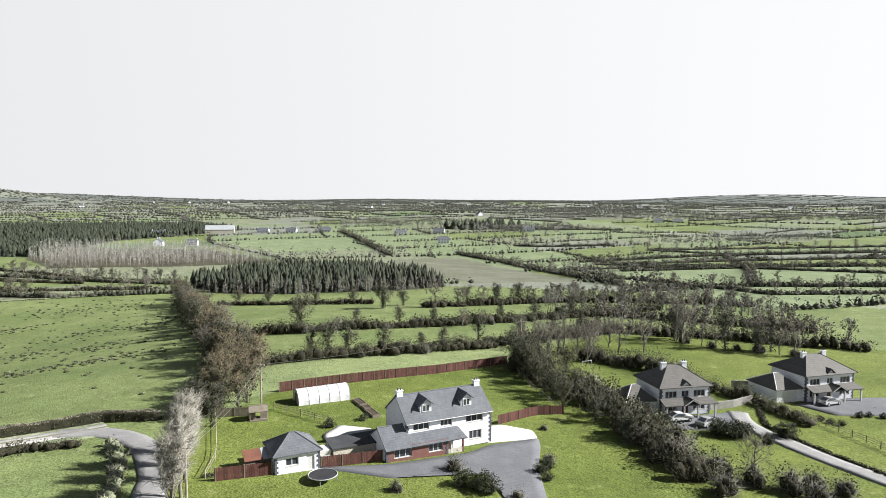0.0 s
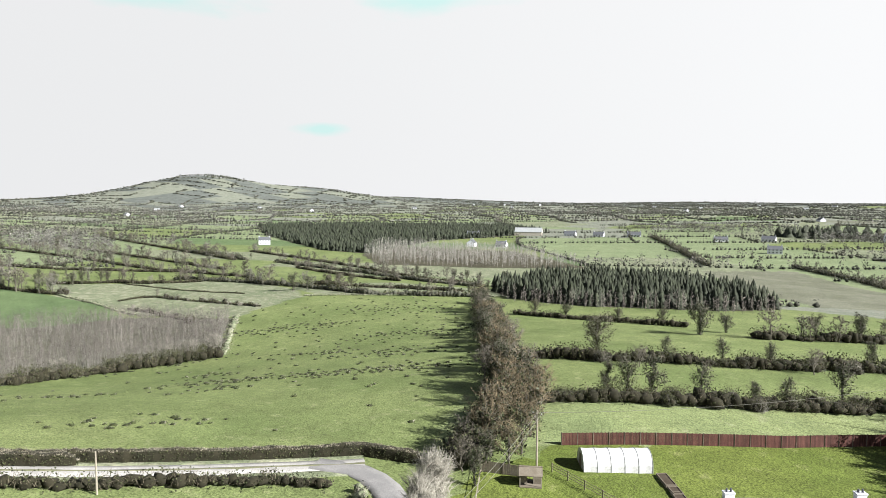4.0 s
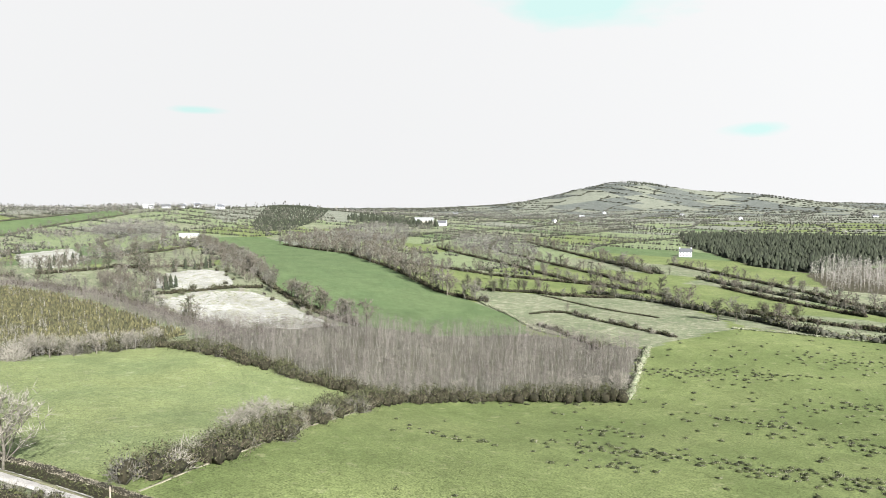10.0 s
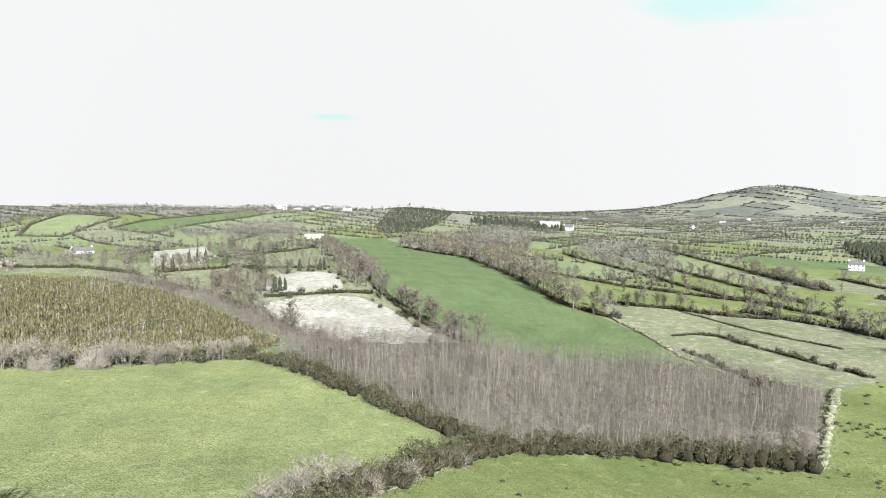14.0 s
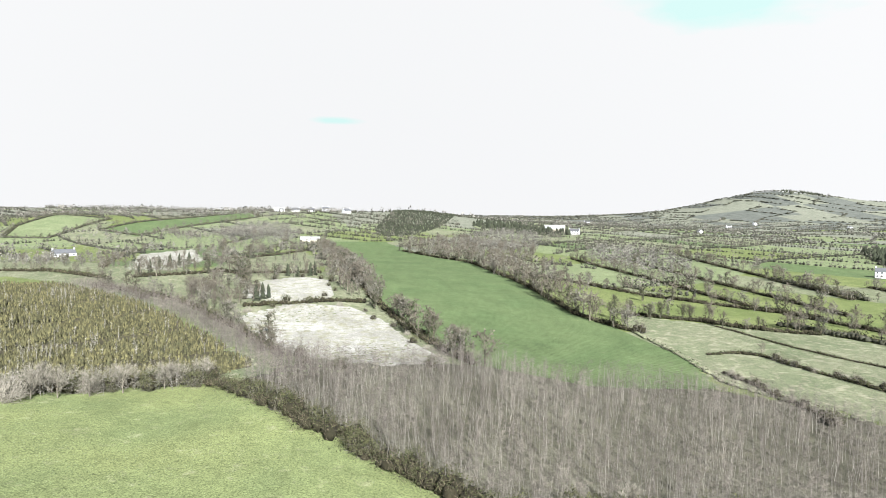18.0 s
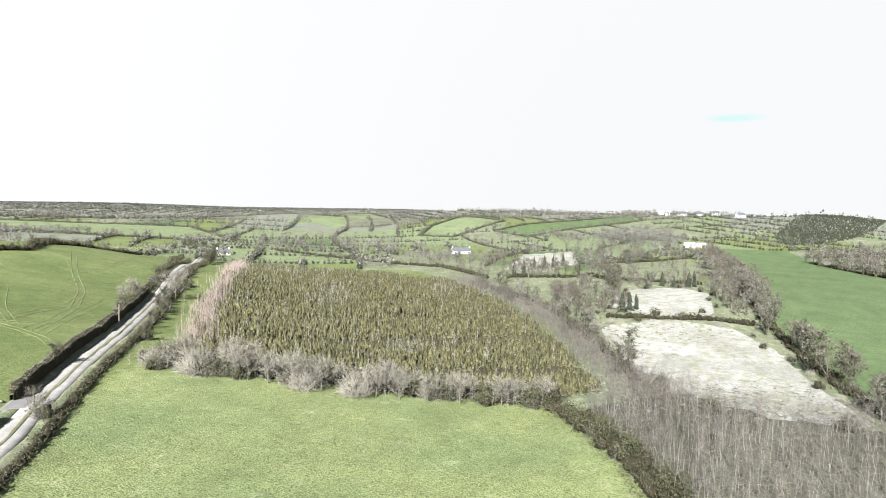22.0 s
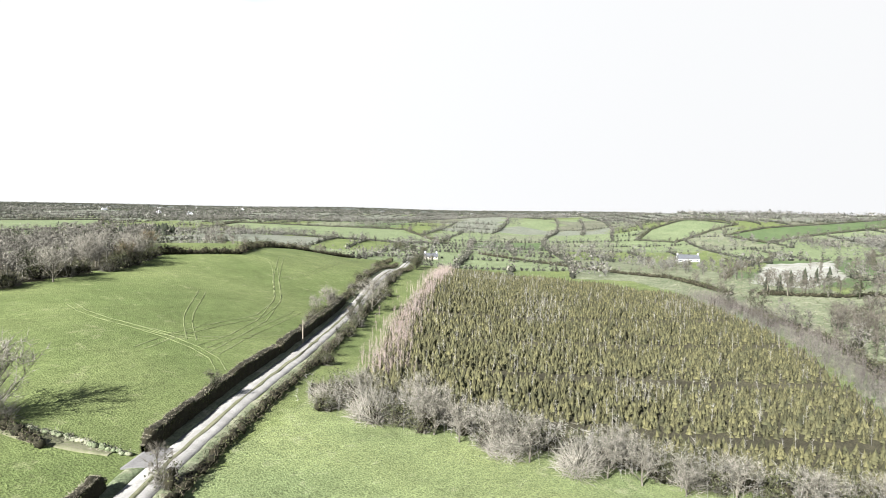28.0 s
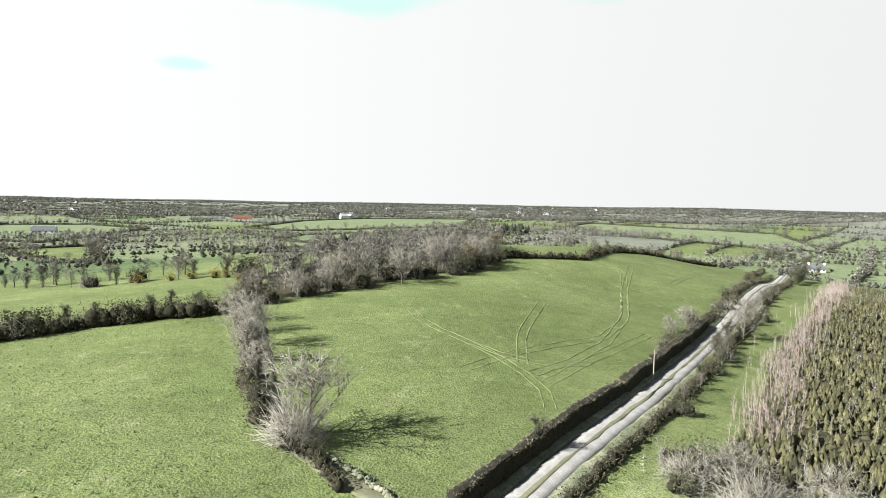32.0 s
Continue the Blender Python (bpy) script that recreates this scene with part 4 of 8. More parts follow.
for x in (6.9, 13.2):
    dm = part("dormer", Solid().box(x - 0.85, x + 0.85, 2.75, 5.2, MAINH + 0.55, MAINH + 1.75), WHITE, ha, "white dormer with slate roof")
    g = Solid()
    for sg in (-1, 1):
        c = [(x + sg * 1.15, 2.45, MAINH + 1.55), (x, 2.45, MAINH + 2.5), (x, 5.4, MAINH + 2.5), (x + sg * 1.15, 5.4, MAINH + 1.55)]
        g.slab(c if sg > 0 else c[::-1], -0.12 if sg < 0 else 0.12)
    part("dormer_roof", g, SLATE, dm)
    part("dormer_gable", Solid().add([(x - 0.85, 2.74, MAINH + 1.7), (x + 0.85, 2.74, MAINH + 1.7), (x, 2.74, MAINH + 2.4), (x - 0.85, 2.9, MAINH + 1.7), (x + 0.85, 2.9, MAINH + 1.7), (x, 2.9, MAINH + 2.4)],
                                     [(0, 1, 2), (5, 4, 3), (0, 3, 4, 1), (1, 4, 5, 2), (2, 5, 3, 0)]), WHITE, dm)
    fr = Solid().box(x - 0.55, x + 0.55, 2.66, 2.745, MAINH + 0.7, MAINH + 0.8).box(x - 0.55, x + 0.55, 2.66, 2.745, MAINH + 1.6, MAINH + 1.7)
    for q in (-0.55, -0.05, 0.45):
        fr.box(x + q, x + q + 0.1, 2.66, 2.745, MAINH + 0.8, MAINH + 1.6)
    part("dormer_frame", fr, PVC, dm)
    part("dormer_pane", Solid().box(x - 0.45, x + 0.45, 2.69, 2.74, MAINH + 0.8, MAINH + 1.6), GLASS, dm)
part("side_porch", Solid().box(16.8, 18.4, 4.6, 6.8, 0, 2.2), WHITE, ha, "small white side porch")
part("side_porch_roof", gable_roof(16.85, 18.5, 4.6, 6.8, 2.2, 0.8, 0.2), SLATE, ha)
part("side_door", Solid().box(18.41, 18.46, 5.2, 6.1, 0.05, 2.0), PVC, ha)
part("gutter", Solid().tube((3.5, 1.42, MAINH - 0.32), (16.9, 1.42, MAINH - 0.32), 0.06, 0.06, 6), PVC, ha)

# its outbuildings
ga = thing("garage", pose(-25.5, 78.1, lay(-22.9, 79.7) - 0.05, 0, 0, 34.2), "small white garage with hipped slate roof", "garage")
gh = [(1.3, 2.9, 1.0, 2.0), (3.9, 4.9, 0.05, 2.1)]
part("wall", Solid().wall(0, 5.6, 0, 0.25, 0, 2.5, gh), WHITE, ga)
window(ga, 1.3, 2.9, 1.0, 2.0, 0.14, 2)
part("garage_door", Solid().box(3.9, 4.9, 0.12, 0.18, 0.05, 2.1), PVC, ga)
part("wall", Solid().box(0, 0.25, 0.25, 5.2, 0, 2.5), WHITE, ga)
part("wall", Solid().box(5.35, 5.6, 0.25, 5.2, 0, 2.5), WHITE, ga)
part("wall", Solid().box(0.25, 5.35, 4.95, 5.2, 0, 2.5), WHITE, ga)
rf, cp = hip_roof(0, 5.6, 0, 5.2, 2.62, 1.7, 0.3, 2.5)
part("roof", rf, SLATE, ga)
part("ridge_tiles", cp, SLATE, ga)
quoins(ga, 0, 0, 0, 2.5, -1, -1)
quoins(ga, 5.6, 0, 0, 2.5, 1, -1)

sh = thing("lean_to", pose(-29.1, 78, lay(-28.6, 78.8), 0, 0, 32.2), "low store with rusty red sheet roof", "shed")
part("wall", Solid().wall(0, 3.4, 0, 0.12, 0, 1.5), OLDWOOD, sh)
part("wall", Solid().box(0, 0.12, 0.12, 2.2, 0, 1.5), OLDWOOD, sh)
part("wall", Solid().box(3.28, 3.4, 0.12, 2.2, 0, 1.5), OLDWOOD, sh)
part("roof", Solid().slab([(-0.2, -0.2, 1.5), (2.0, -0.2, 1.5), (2.0, 2.4, 2.0), (-0.2, 2.4, 2.0)], 0.06), RUST, sh)
part("roof", Solid().slab([(2.02, -0.2, 1.5), (3.6, -0.2, 1.5), (3.6, 2.4, 2.0), (2.02, 2.4, 2.0)], 0.06), STEEL, sh)

ext = thing("flat_roof_store", pose(-20.2, 84.9, lay(-18, 86.2), 0, 0, 33.2), "low store with dark felt roof beside the wing", "shed")
part("wall", Solid().wall(0, 7.0, 0, 0.2, 0, 1.3), CREAM, ext)
part("wall", Solid().box(0, 0.2, 0.2, 3.4, 0, 1.3), CREAM, ext)
part("wall", Solid().box(0.2, 7.0, 3.2, 3.4, 0, 1.3), CREAM, ext)
part("roof", Solid().slab([(-0.2, -0.2, 1.35), (7.0, -0.2, 1.35), (7.0, 3.6, 1.6), (-0.2, 3.6, 1.6)], 0.12), FELT, ext, "dark grey felt roof")
part("ledge", Solid().box(-2.6, -0.25, 0.2, 2.4, 0, 1.2), CONCRETE, ext, "white concrete ledge")

# polytunnel: hoops under white sheeting
pt = thing("polytunnel", pose(-31.5, 103.8, lay(-27.2, 105.8) - 0.05, 0, 0, 34.2), "white polythene tunnel on the back lawn", "polytunnel")
arc = [(math.cos(math.pi * i / 12), math.sin(math.pi * i / 12)) for i in range(13)]
sk = Solid()
for i in range(10):
    for j in range(12):
        q = []
        for a, b in ((i, j), (i + 1, j), (i + 1, j + 1), (i, j + 1)):
            puff = 0.0 if a % 2 == 0 else 0.05
            q.append((a * 0.87, 2.0 + (1.95 - puff) * arc[b][0], max(0.0, (2.45 - puff) * arc[b][1] ** 0.75)))
        sk.add(q, [(0, 1, 2, 3)])
part("sheeting", sk, POLY, pt)
for x in (0.0, 8.7):
    part("end_sheet", Solid().add([(x, 2.0 + 1.93 * c, 2.43 * s**0.75) for c, s in arc] + [(x + 0.03, 2.0 + 1.93 * c, 2.43 * s**0.75) for c, s in arc],
                                  [tuple(range(13)), tuple(range(25, 12, -1))]), POLY, pt)
for i in range(6):
    hp = Solid()
    for (c0, s0), (c1, s1) in zip(arc, arc[1:]):
        hp.tube((i * 1.74, 2.0 + 1.97 * c0, 2.47 * s0**0.75), (i * 1.74, 2.0 + 1.97 * c1, 2.47 * s1**0.75), 0.03, 0.03, 5, False)
    part("hoop", hp, STEEL, pt)
part("tunnel_door", Solid().box(-0.05, -0.02, 1.5, 2.5, 0, 1.9), OLDWOOD, pt)


def board_fence(name, line, tall, material, label, every=2.2):
    """Posts with close upright boards between them."""
    p, d = along(line, every)
    c = p.mean(0)
    base = thing(name, pose(c[0], c[1], lay(*c)), label, "fence")
    o = np.array([c[0], c[1], lay(*c)])
    for i, (x, y) in enumerate(p):
        z = lay(x, y)
        part("post", Solid().box(x - 0.06 - o[0], x + 0.06 - o[0], y - 0.06 - o[1], y + 0.06 - o[1], z - 0.1 - o[2], z + tall + 0.08 - o[2]), OLDWOOD, base)
        if i + 1 < len(p):
            x1, y1 = p[i + 1]
            z1 = lay(x1, y1)
            k = 11
            for j in range(k):
                a, b = (j + 0.04) / k, (j + 0.96) / k
                t = tall + 0.03 * math.sin(j * 2.3 + i)
                pts = [(x + (x1 - x) * q, y + (y1 - y) * q, z + (z1 - z) * q) for q in (a, b)]
                nx, ny = -(y1 - y) / every * 0.015, (x1 - x) / every * 0.015
                v = []
                for e in (1, -1):
                    for h in (0.02, t):
                        v += [(px + nx * e - o[0], py + ny * e - o[1], pz + h - o[2]) for px, py, pz in pts]
                part("board", Solid().add(v, [(0, 1, 3, 2), (5, 4, 6, 7), (2, 3, 7, 6), (0, 2, 6, 4), (1, 5, 7, 3)]), material, base)
    return base


board_fence("board_fence", [(-37.4, 110.5), (-29.5, 116.5), (-11.9, 128.8), (1.1, 140.4)], 1.75, FENCEWOOD, "red-brown close-boarded fence behind the lawn")
board_fence("board_fence", [(-31.6, 74.9), (-25.9, 78.2)], 1.6, FENCEWOOD, "dark board fence running to the garage")
board_fence("board_fence", [(-20.8, 81.4), (-13.8, 85.5)], 1.5, FENCEWOOD, "red-brown fence between garage and house")
board_fence("board_fence", [(0.6, 103.4), (6.5, 109.6), (11.1, 111.4)], 1.5, FENCEWOOD, "red-brown fence across the side garden")
board_fence("board_fence", [(-41.9, 96.5), (-37, 98)], 1.4, OLDWOOD, "weathered board fence in the garden corner")


def rail_fence(line, posts, rails, label, every=2.4, material=None, r=0.05):
    p, d = along(line, every)
    c = p.mean(0)
    o = Vector((c[0], c[1], lay(*c)))
    base = thing("rail_fence", pose(*o), label, "fence")
    for i, (x, y) in enumerate(p):
        z = lay(x, y)
        part("post", Solid().box(x - r - o.x, x + r - o.x, y - r - o.y, y + r - o.y, z - 0.1 - o.z, z + posts - o.z), material or OLDWOOD, base)
        if i + 1 < len(p):
            x1, y1 = p[i + 1]
            for h in rails:
                part("rail", Solid().tube((x - o.x, y - o.y, z + h - o.z), (x1 - o.x, y1 - o.y, lay(x1, y1) + h - o.z), r * 0.7, r * 0.7, 4), material or OLDWOOD, base)


rail_fence([(-34.8, 101.5), (-24.4, 96.9)], 1.2, (0.45, 0.8, 1.1), "dark wooden post and rail fence on the lawn")
rail_fence([(51.5, 118.9), (57.4, 105.2), (60.5, 96.6)], 1.2, (0.4, 0.75, 1.05), "dark wooden post and rail fence along the lawn")
rail_fence([(-33, 75.3), (-34.7, 81.7), (-42, 96.3)], 1.1, (0.5, 0.95), "pale concrete posts with thin wire", 2.6, POLEWOOD, 0.045)
rail_fence([(2.4, 137.8), (6, 124.5), (11, 111.8)], 1.1, (0.4, 0.9), "low pale fence along the shaded garden edge", 2.6, POLEWOOD, 0.05)
rail_fence([(-154, -97), (-156, -70), (-157, -54), (-159, -43)], 1.1, (0.4, 0.9), "pale concrete posts with wire at the field corner", 3.0, POLEWOOD, 0.05)

# galvanised field gate in the lane hedge
gate = thing("field_gate", pose(-97.0, 48.6, lay(-95.2, 50.4) + 0.05, 0, 0, 46), "galvanised tubular field gate between hedge ends", "gate")
for z in (0.25, 0.5, 0.75, 1.0, 1.25):
    part("bar", Solid().tube((0.1, 0, z), (4.4, 0, z), 0.022, 0.022, 5), WIRE, gate)
for x in (0.1, 2.25, 4.4):
    part("upright", Solid().tube((x, 0.02, 0.2), (x, 0.02, 1.3), 0.025, 0.025, 5), WIRE, gate)
for x in (-0.1, 4.6):
    part("gate_post", Solid().box(x - 0.09, x + 0.09, -0.09, 0.09, -0.3, 1.5), POLEWOOD, gate)

# trampoline
tp = thing("trampoline", pose(-19.5, 78, lay(-19.5, 78), 0, 0, 7.2), "round black garden trampoline on the grass", "trampoline")
ring = [(1.75 * math.cos(2 * math.pi * i / 20), 1.75 * math.sin(2 * math.pi * i / 20)) for i in range(20)]
rg = Solid()
for (a, b), (c, d) in zip(ring, ring[1:] + ring[:1]):
    rg.tube((a, b, 0.8), (c, d, 0.8), 0.06, 0.06, 5, False)
part("rim", rg, STEEL, tp)
part("mat", Solid().add([(a * 0.97, b * 0.97, 0.79) for a, b in ring] + [(a * 0.97, b * 0.97, 0.76) for a, b in ring], [tuple(range(20)), tuple(range(39, 19, -1))]), BLACKNET, tp)
for i in range(0, 20, 5):
    part("leg", Solid().tube((ring[i][0], ring[i][1], 0.8), (ring[i][0] * 1.03, ring[i][1] * 1.03, -0.05), 0.03, 0.03, 5), STEEL, tp)

# playhouse in the corner, raised beds, rocks
ph = thing("playhouse", pose(-36.1, 95.2, lay(-35.1, 96) - 0.02, 0, 0, 27.2), "small grey wooden garden hut with porch", "hut")
part("floor", Solid().box(0, 2.6, 0, 2.2, 0, 0.15), OLDWOOD, ph)
part("wall", Solid().wall(0, 2.6, 0.9, 1.0, 0.15, 1.6, [(0.9, 1.6, 0.15, 1.4)]), OLDWOOD, ph)
part("wall", Solid().box(0, 0.1, 1.0, 2.2, 0.15, 1.6), OLDWOOD, ph)
part("wall", Solid().box(2.5, 2.6, 1.0, 2.2, 0.15, 1.6), OLDWOOD, ph)
part("roof", gable_roof(0, 2.6, 0, 2.2, 1.6, 0.6, 0.15, 0.1, 0.07), OLDWOOD, ph)
for x in (0.05, 2.55):
    part("porch_post", Solid().box(x - 0.05, x + 0.05, 0, 0.1, 0.15, 1.6), POLEWOOD, ph)
for x, y, w, d in ((-22.4, 107.4, 1.3, 3.4), (-19.4, 103.1, 1.3, 4.2), (-20.7, 105.1, 1.2, 2.0)):
    rb = thing("raised_bed", pose(x, y, lay(x, y), 0, 0, 35), "dark timber raised bed with bare soil", "raised bed", "raised beds")
    for a in ((-w / 2, w / 2, -d / 2, -d / 2 + 0.08), (-w / 2, w / 2, d / 2 - 0.08, d / 2), (-w / 2, -w / 2 + 0.08, -d / 2 + 0.08, d / 2 - 0.08), (w / 2 - 0.08, w / 2, -d / 2 + 0.08, d / 2 - 0.08)):
        part("board", Solid().box(*a, -0.05, 0.4), OLDWOOD, rb)
    part("soil", Solid().box(-w / 2 + 0.08, w / 2 - 0.08, -d / 2 + 0.08, d / 2 - 0.08, -0.05, 0.33), SOIL, rb)


def hip_house(m, wide, deep, label, annex, roofmat):
    """A two-storey house with a hipped roof, a full-width tiled porch on posts and a lower wing."""
    h = thing("house", m, label, "house", "twin hipped houses")
    e = 4.9
    up = [(0.9, 3.1, 3.0, 4.2), (wide / 2 - 0.7, wide / 2 + 0.7, 3.1, 4.2), (wide - 3.1, wide - 0.9, 3.0, 4.2)]
    dn = [(0.9, 3.1, 0.8, 2.1), (wide / 2 - 0.6, wide / 2 + 0.6, 0.05, 2.1), (wide - 3.1, wide - 0.9, 0.8, 2.1)]
    part("wall", Solid().wall(0, wide, 0, 0.3, 0, e, up + dn), WHITE, h)
    for q in up + [dn[0], dn[2]]:
        window(h, q[0], q[1], q[2], q[3], 0.15, 3 if q[1] - q[0] > 1.6 else 2)
    part("door", Solid().box(dn[1][0], dn[1][1], 0.14, 0.2, 0.05, 2.1), DOORWOOD, h)
    part("wall", Solid().box(0, 0.3, 0.3, deep, 0, e), WHITE, h)
    part("wall", Solid().box(wide - 0.3, wide, 0.3, deep, 0, e), WHITE, h)
    part("wall", Solid().box(0.3, wide - 0.3, deep - 0.3, deep, 0, e), WHITE, h)
    r, c = hip_roof(0, wide, 0, deep, e + 0.12, 2.7, 0.45, deep * 0.46)
    part("roof", r, roofmat, h)
    part("ridge_tiles", c, roofmat, h)
    chimney(h, wide * 0.30, deep * 0.5, e + 1.6, e + 3.15)
    chimney(h, wide * 0.72, deep * 0.5, e + 1.6, e + 3.15)
    quoins(h, 0, 0, 0, e, -1, -1)
    quoins(h, wide, 0, 0, e, 1, -1)
    part("porch_roof", Solid().slab([(-0.3, -2.1, 2.35), (wide + 0.3, -2.1, 2.35), (wide + 0.1, 0.0, 3.0), (-0.1, 0.0, 3.0)], 0.14), roofmat, h, "tiled porch roof")
    for x in (0.15, wide * 0.36, wide * 0.64, wide - 0.15):
        part("porch_post", Solid().box(x - 0.12, x + 0.12, -1.95, -1.7, 0, 2.3), PVC, h)
    g = Solid()
    x = wide / 2
    for sg in (-1, 1):
        q = [(x + sg * 1.5, -2.3, 2.4), (x, -2.3, 3.25), (x, 0.0, 3.25), (x + sg * 1.5, 0.0, 2.4)]
        g.slab(q if sg > 0 else q[::-1], -0.1 if sg < 0 else 0.1)
    part("porch_gable", g, roofmat, h)
    part("bargeboard", Solid().tube((x - 1.5, -2.33, 2.35), (x, -2.33, 3.2), 0.07, 0.07, 4).tube((x + 1.5, -2.33, 2.35), (x, -2.33, 3.2), 0.07, 0.07, 4), PVC, h)
    g = Solid()
    for sg in (-1, 1):
        q = [(x + sg * 1.15, -0.25, e - 0.05), (x, -0.25, e + 0.95), (x, 2.6, e + 0.95), (x + sg * 1.15, 2.6, e - 0.05)]
        g.slab(q if sg > 0 else q[::-1], -0.1 if sg < 0 else 0.1)
    part("gablet_roof", g, roofmat, h, "small tiled gable above the middle window")
    part("gablet", Solid().add([(x - 0.95, -0.02, e - 0.05), (x + 0.95, -0.02, e - 0.05), (x, -0.02, e + 0.78), (x - 0.95, 0.3, e - 0.05), (x + 0.95, 0.3, e - 0.05), (x, 0.3, e + 0.78)],
                               [(0, 1, 2), (5, 4, 3), (0, 3, 4, 1), (1, 4, 5, 2), (2, 5, 3, 0)]), WHITE, h)
    ax0, ax1, ay0, ay1 = annex
    hole = [(ax0 + 1.2, ax1 - 1.2, 0.1 if wide > 10.5 else 0.8, 2.1)]
    part("wing_wall", Solid().wall(ax0, ax1, ay0, ay0 + 0.25, 0, 2.5, hole), WHITE, h)
    if wide > 10.5:
        part("garage_door", Solid().box(hole[0][0], hole[0][1], ay0 + 0.12, ay0 + 0.18, 0.1, 2.1), PVC, h)
    else:
        window(h, *hole[0], ay0 + 0.14, 3)
    part("wing_wall", Solid().box(ax0, ax0 + 0.25, ay0 + 0.25, ay1, 0, 2.5), WHITE, h)
    part("wing_wall", Solid().box(ax0 + 0.25, ax1, ay1 - 0.25, ay1, 0, 2.5), WHITE, h)
    r, c = hip_roof(ax0, ax1, ay0, ay1, 2.62, 2.0, 0.3, (ax1 - ax0) * 0.42)
    part("wing_roof", r, roofmat, h)
    part("wing_ridge", c, PVC, h)
    return h


hip_house(pose(27.3, 114.8, lay(31.8, 118) + 0.02, 0, 0, 19.2), 9.3, 8.0, "white two-storey house with hipped brown roof", (-5.5, 0, 1.2, 6.8), DARKTILE)
hip_house(pose(55.5, 127.4, lay(60, 130.1) + 0.02, 0, 0, 22.2), 10.8, 8.4, "white two-storey house with hipped brown roof and garage", (-5.6, 0, 0.8, 8.0), DARKTILE)
for line, label in (([(36.8, 119.9), (41.3, 122.3), (45.7, 125.9)], "low grey garden wall by the forecourt"), ([(45, 135.3), (52.1, 135.5)], "pale block wall behind the house")):
    for i, ((ax, ay), (bx, by)) in enumerate(zip(line, line[1:])):
        a, b = Vector((ax, ay)), Vector((bx, by))
        n = Vector((-(b - a).y, (b - a).x)).normalized() * 0.12
        za, zb = lay(ax, ay), lay(bx, by)
        s = Solid().add([(*(a + n), za - 0.2), (*(b + n), zb - 0.2), (*(b - n), zb - 0.2), (*(a - n), za - 0.2), (*(a + n), za + 1.3), (*(b + n), zb + 1.3), (*(b - n), zb + 1.3), (*(a - n), za + 1.3)],
                        [(0, 1, 5, 4), (1, 2, 6, 5), (2, 3, 7, 6), (3, 0, 4, 7), (4, 5, 6, 7)])
        tagged(new("garden_wall", s.mesh("garden_wall", STONE)), label, "wall")


def car(m, paint, label):
    """A hatchback: body, cabin with glass, wheels, lights."""
    c = thing("car", m, label, "car", "parked cars")
    prof = [(-2.05, 0.35), (-2.1, 0.62), (-1.95, 0.85), (-1.0, 0.95), (-0.35, 1.38), (0.9, 1.45), (1.75, 1.05), (2.05, 0.9), (2.1, 0.5), (2.0, 0.32)]
    n = len(prof)
    body = Solid()
    wy = lambda z: 0.84 if z < 0.96 else 0.66
    body.add([(x, -wy(z), z) for x, z in prof] + [(x, wy(z), z) for x, z in prof],
             [tuple(range(n)), tuple(range(2 * n - 1, n - 1, -1))] + [(i, i + n, (i + 1) % n + n, (i + 1) % n) for i in range(n)])
    part("body", body, paint, c)
    for s in (-1, 1):
        gl = Solid().slab([(-0.85, s * 0.79, 0.99), (1.45, s * 0.79, 1.05), (0.85, s * 0.70, 1.37), (-0.25, s * 0.70, 1.33)], 0.03 * (1 if s < 0 else -1))
        part("side_window", gl, GLASS, c)
    part("windscreen", Solid().slab([(-0.98, -0.6, 1.0), (-0.98, 0.6, 1.0), (-0.40, 0.58, 1.38), (-0.40, -0.58, 1.38)], -0.02), GLASS, c)
    part("rear_window", Solid().slab([(1.0, -0.58, 1.44), (1.0, 0.58, 1.44), (1.7, 0.6, 1.11), (1.7, -0.6, 1.11)], -0.02), GLASS, c)
    for x in (-1.3, 1.25):
        for s in (-1, 1):
            w = part("wheel", Solid().tube((x, s * 0.66, 0.31), (x, s * 0.87, 0.31), 0.31, 0.31, 14), RUBBER, c)
            part("rim", Solid().tube((x, s * 0.865, 0.31), (x, s * 0.885, 0.31), 0.2, 0.18, 10), STEEL, w)
    for s in (-1, 1):
        part("headlight", Solid().box(-2.1, -2.0, s * 0.62 - 0.15, s * 0.62 + 0.15, 0.62, 0.76), GLASS, c)
        part("tail_light", Solid().box(2.03, 2.1, s * 0.66 - 0.12, s * 0.66 + 0.12, 0.7, 0.86), RUST, c)


def parked(x, y, rz, paint, label):
    car(pose(x, y, lay(x, y) + 0.15, 0, 0, rz), paint, label)


parked(30.1, 112.8, 199.2, CARWHITE, "white hatchback parked before the house")
parked(34, 111.4, 222.2, CARSILVER, "silver hatchback parked beside a clipped bush")
parked(59.2, 126.3, 207.2, CARSILVER, "silver estate car parked before the porch")


# ---- poles and wires ----
def pole(x, y, tall, label="grey wooden pole carrying overhead wires", arm=True):
    p = thing("utility_pole", pose(x, y, lay(x, y) - 0.2), label, "pole", "overhead line poles")
    part("shaft", Solid().tube((0, 0, 0), (0, 0, tall), 0.06 + 0.011 * tall, 0.04 + 0.008 * tall, 8), POLEWOOD, p)
    if arm:
        part("crossarm", Solid().box(-0.7, 0.7, -0.05, 0.05, tall - 0.5, tall - 0.4), OLDWOOD, p)
        for k in (-0.6, 0, 0.6):
            part("insulator", Solid().tube((k, 0, tall - 0.42), (k, 0, tall - 0.2), 0.05, 0.04, 6), PVC, p)
    return (x, y, lay(x, y) - 0.2 + tall - 0.25)


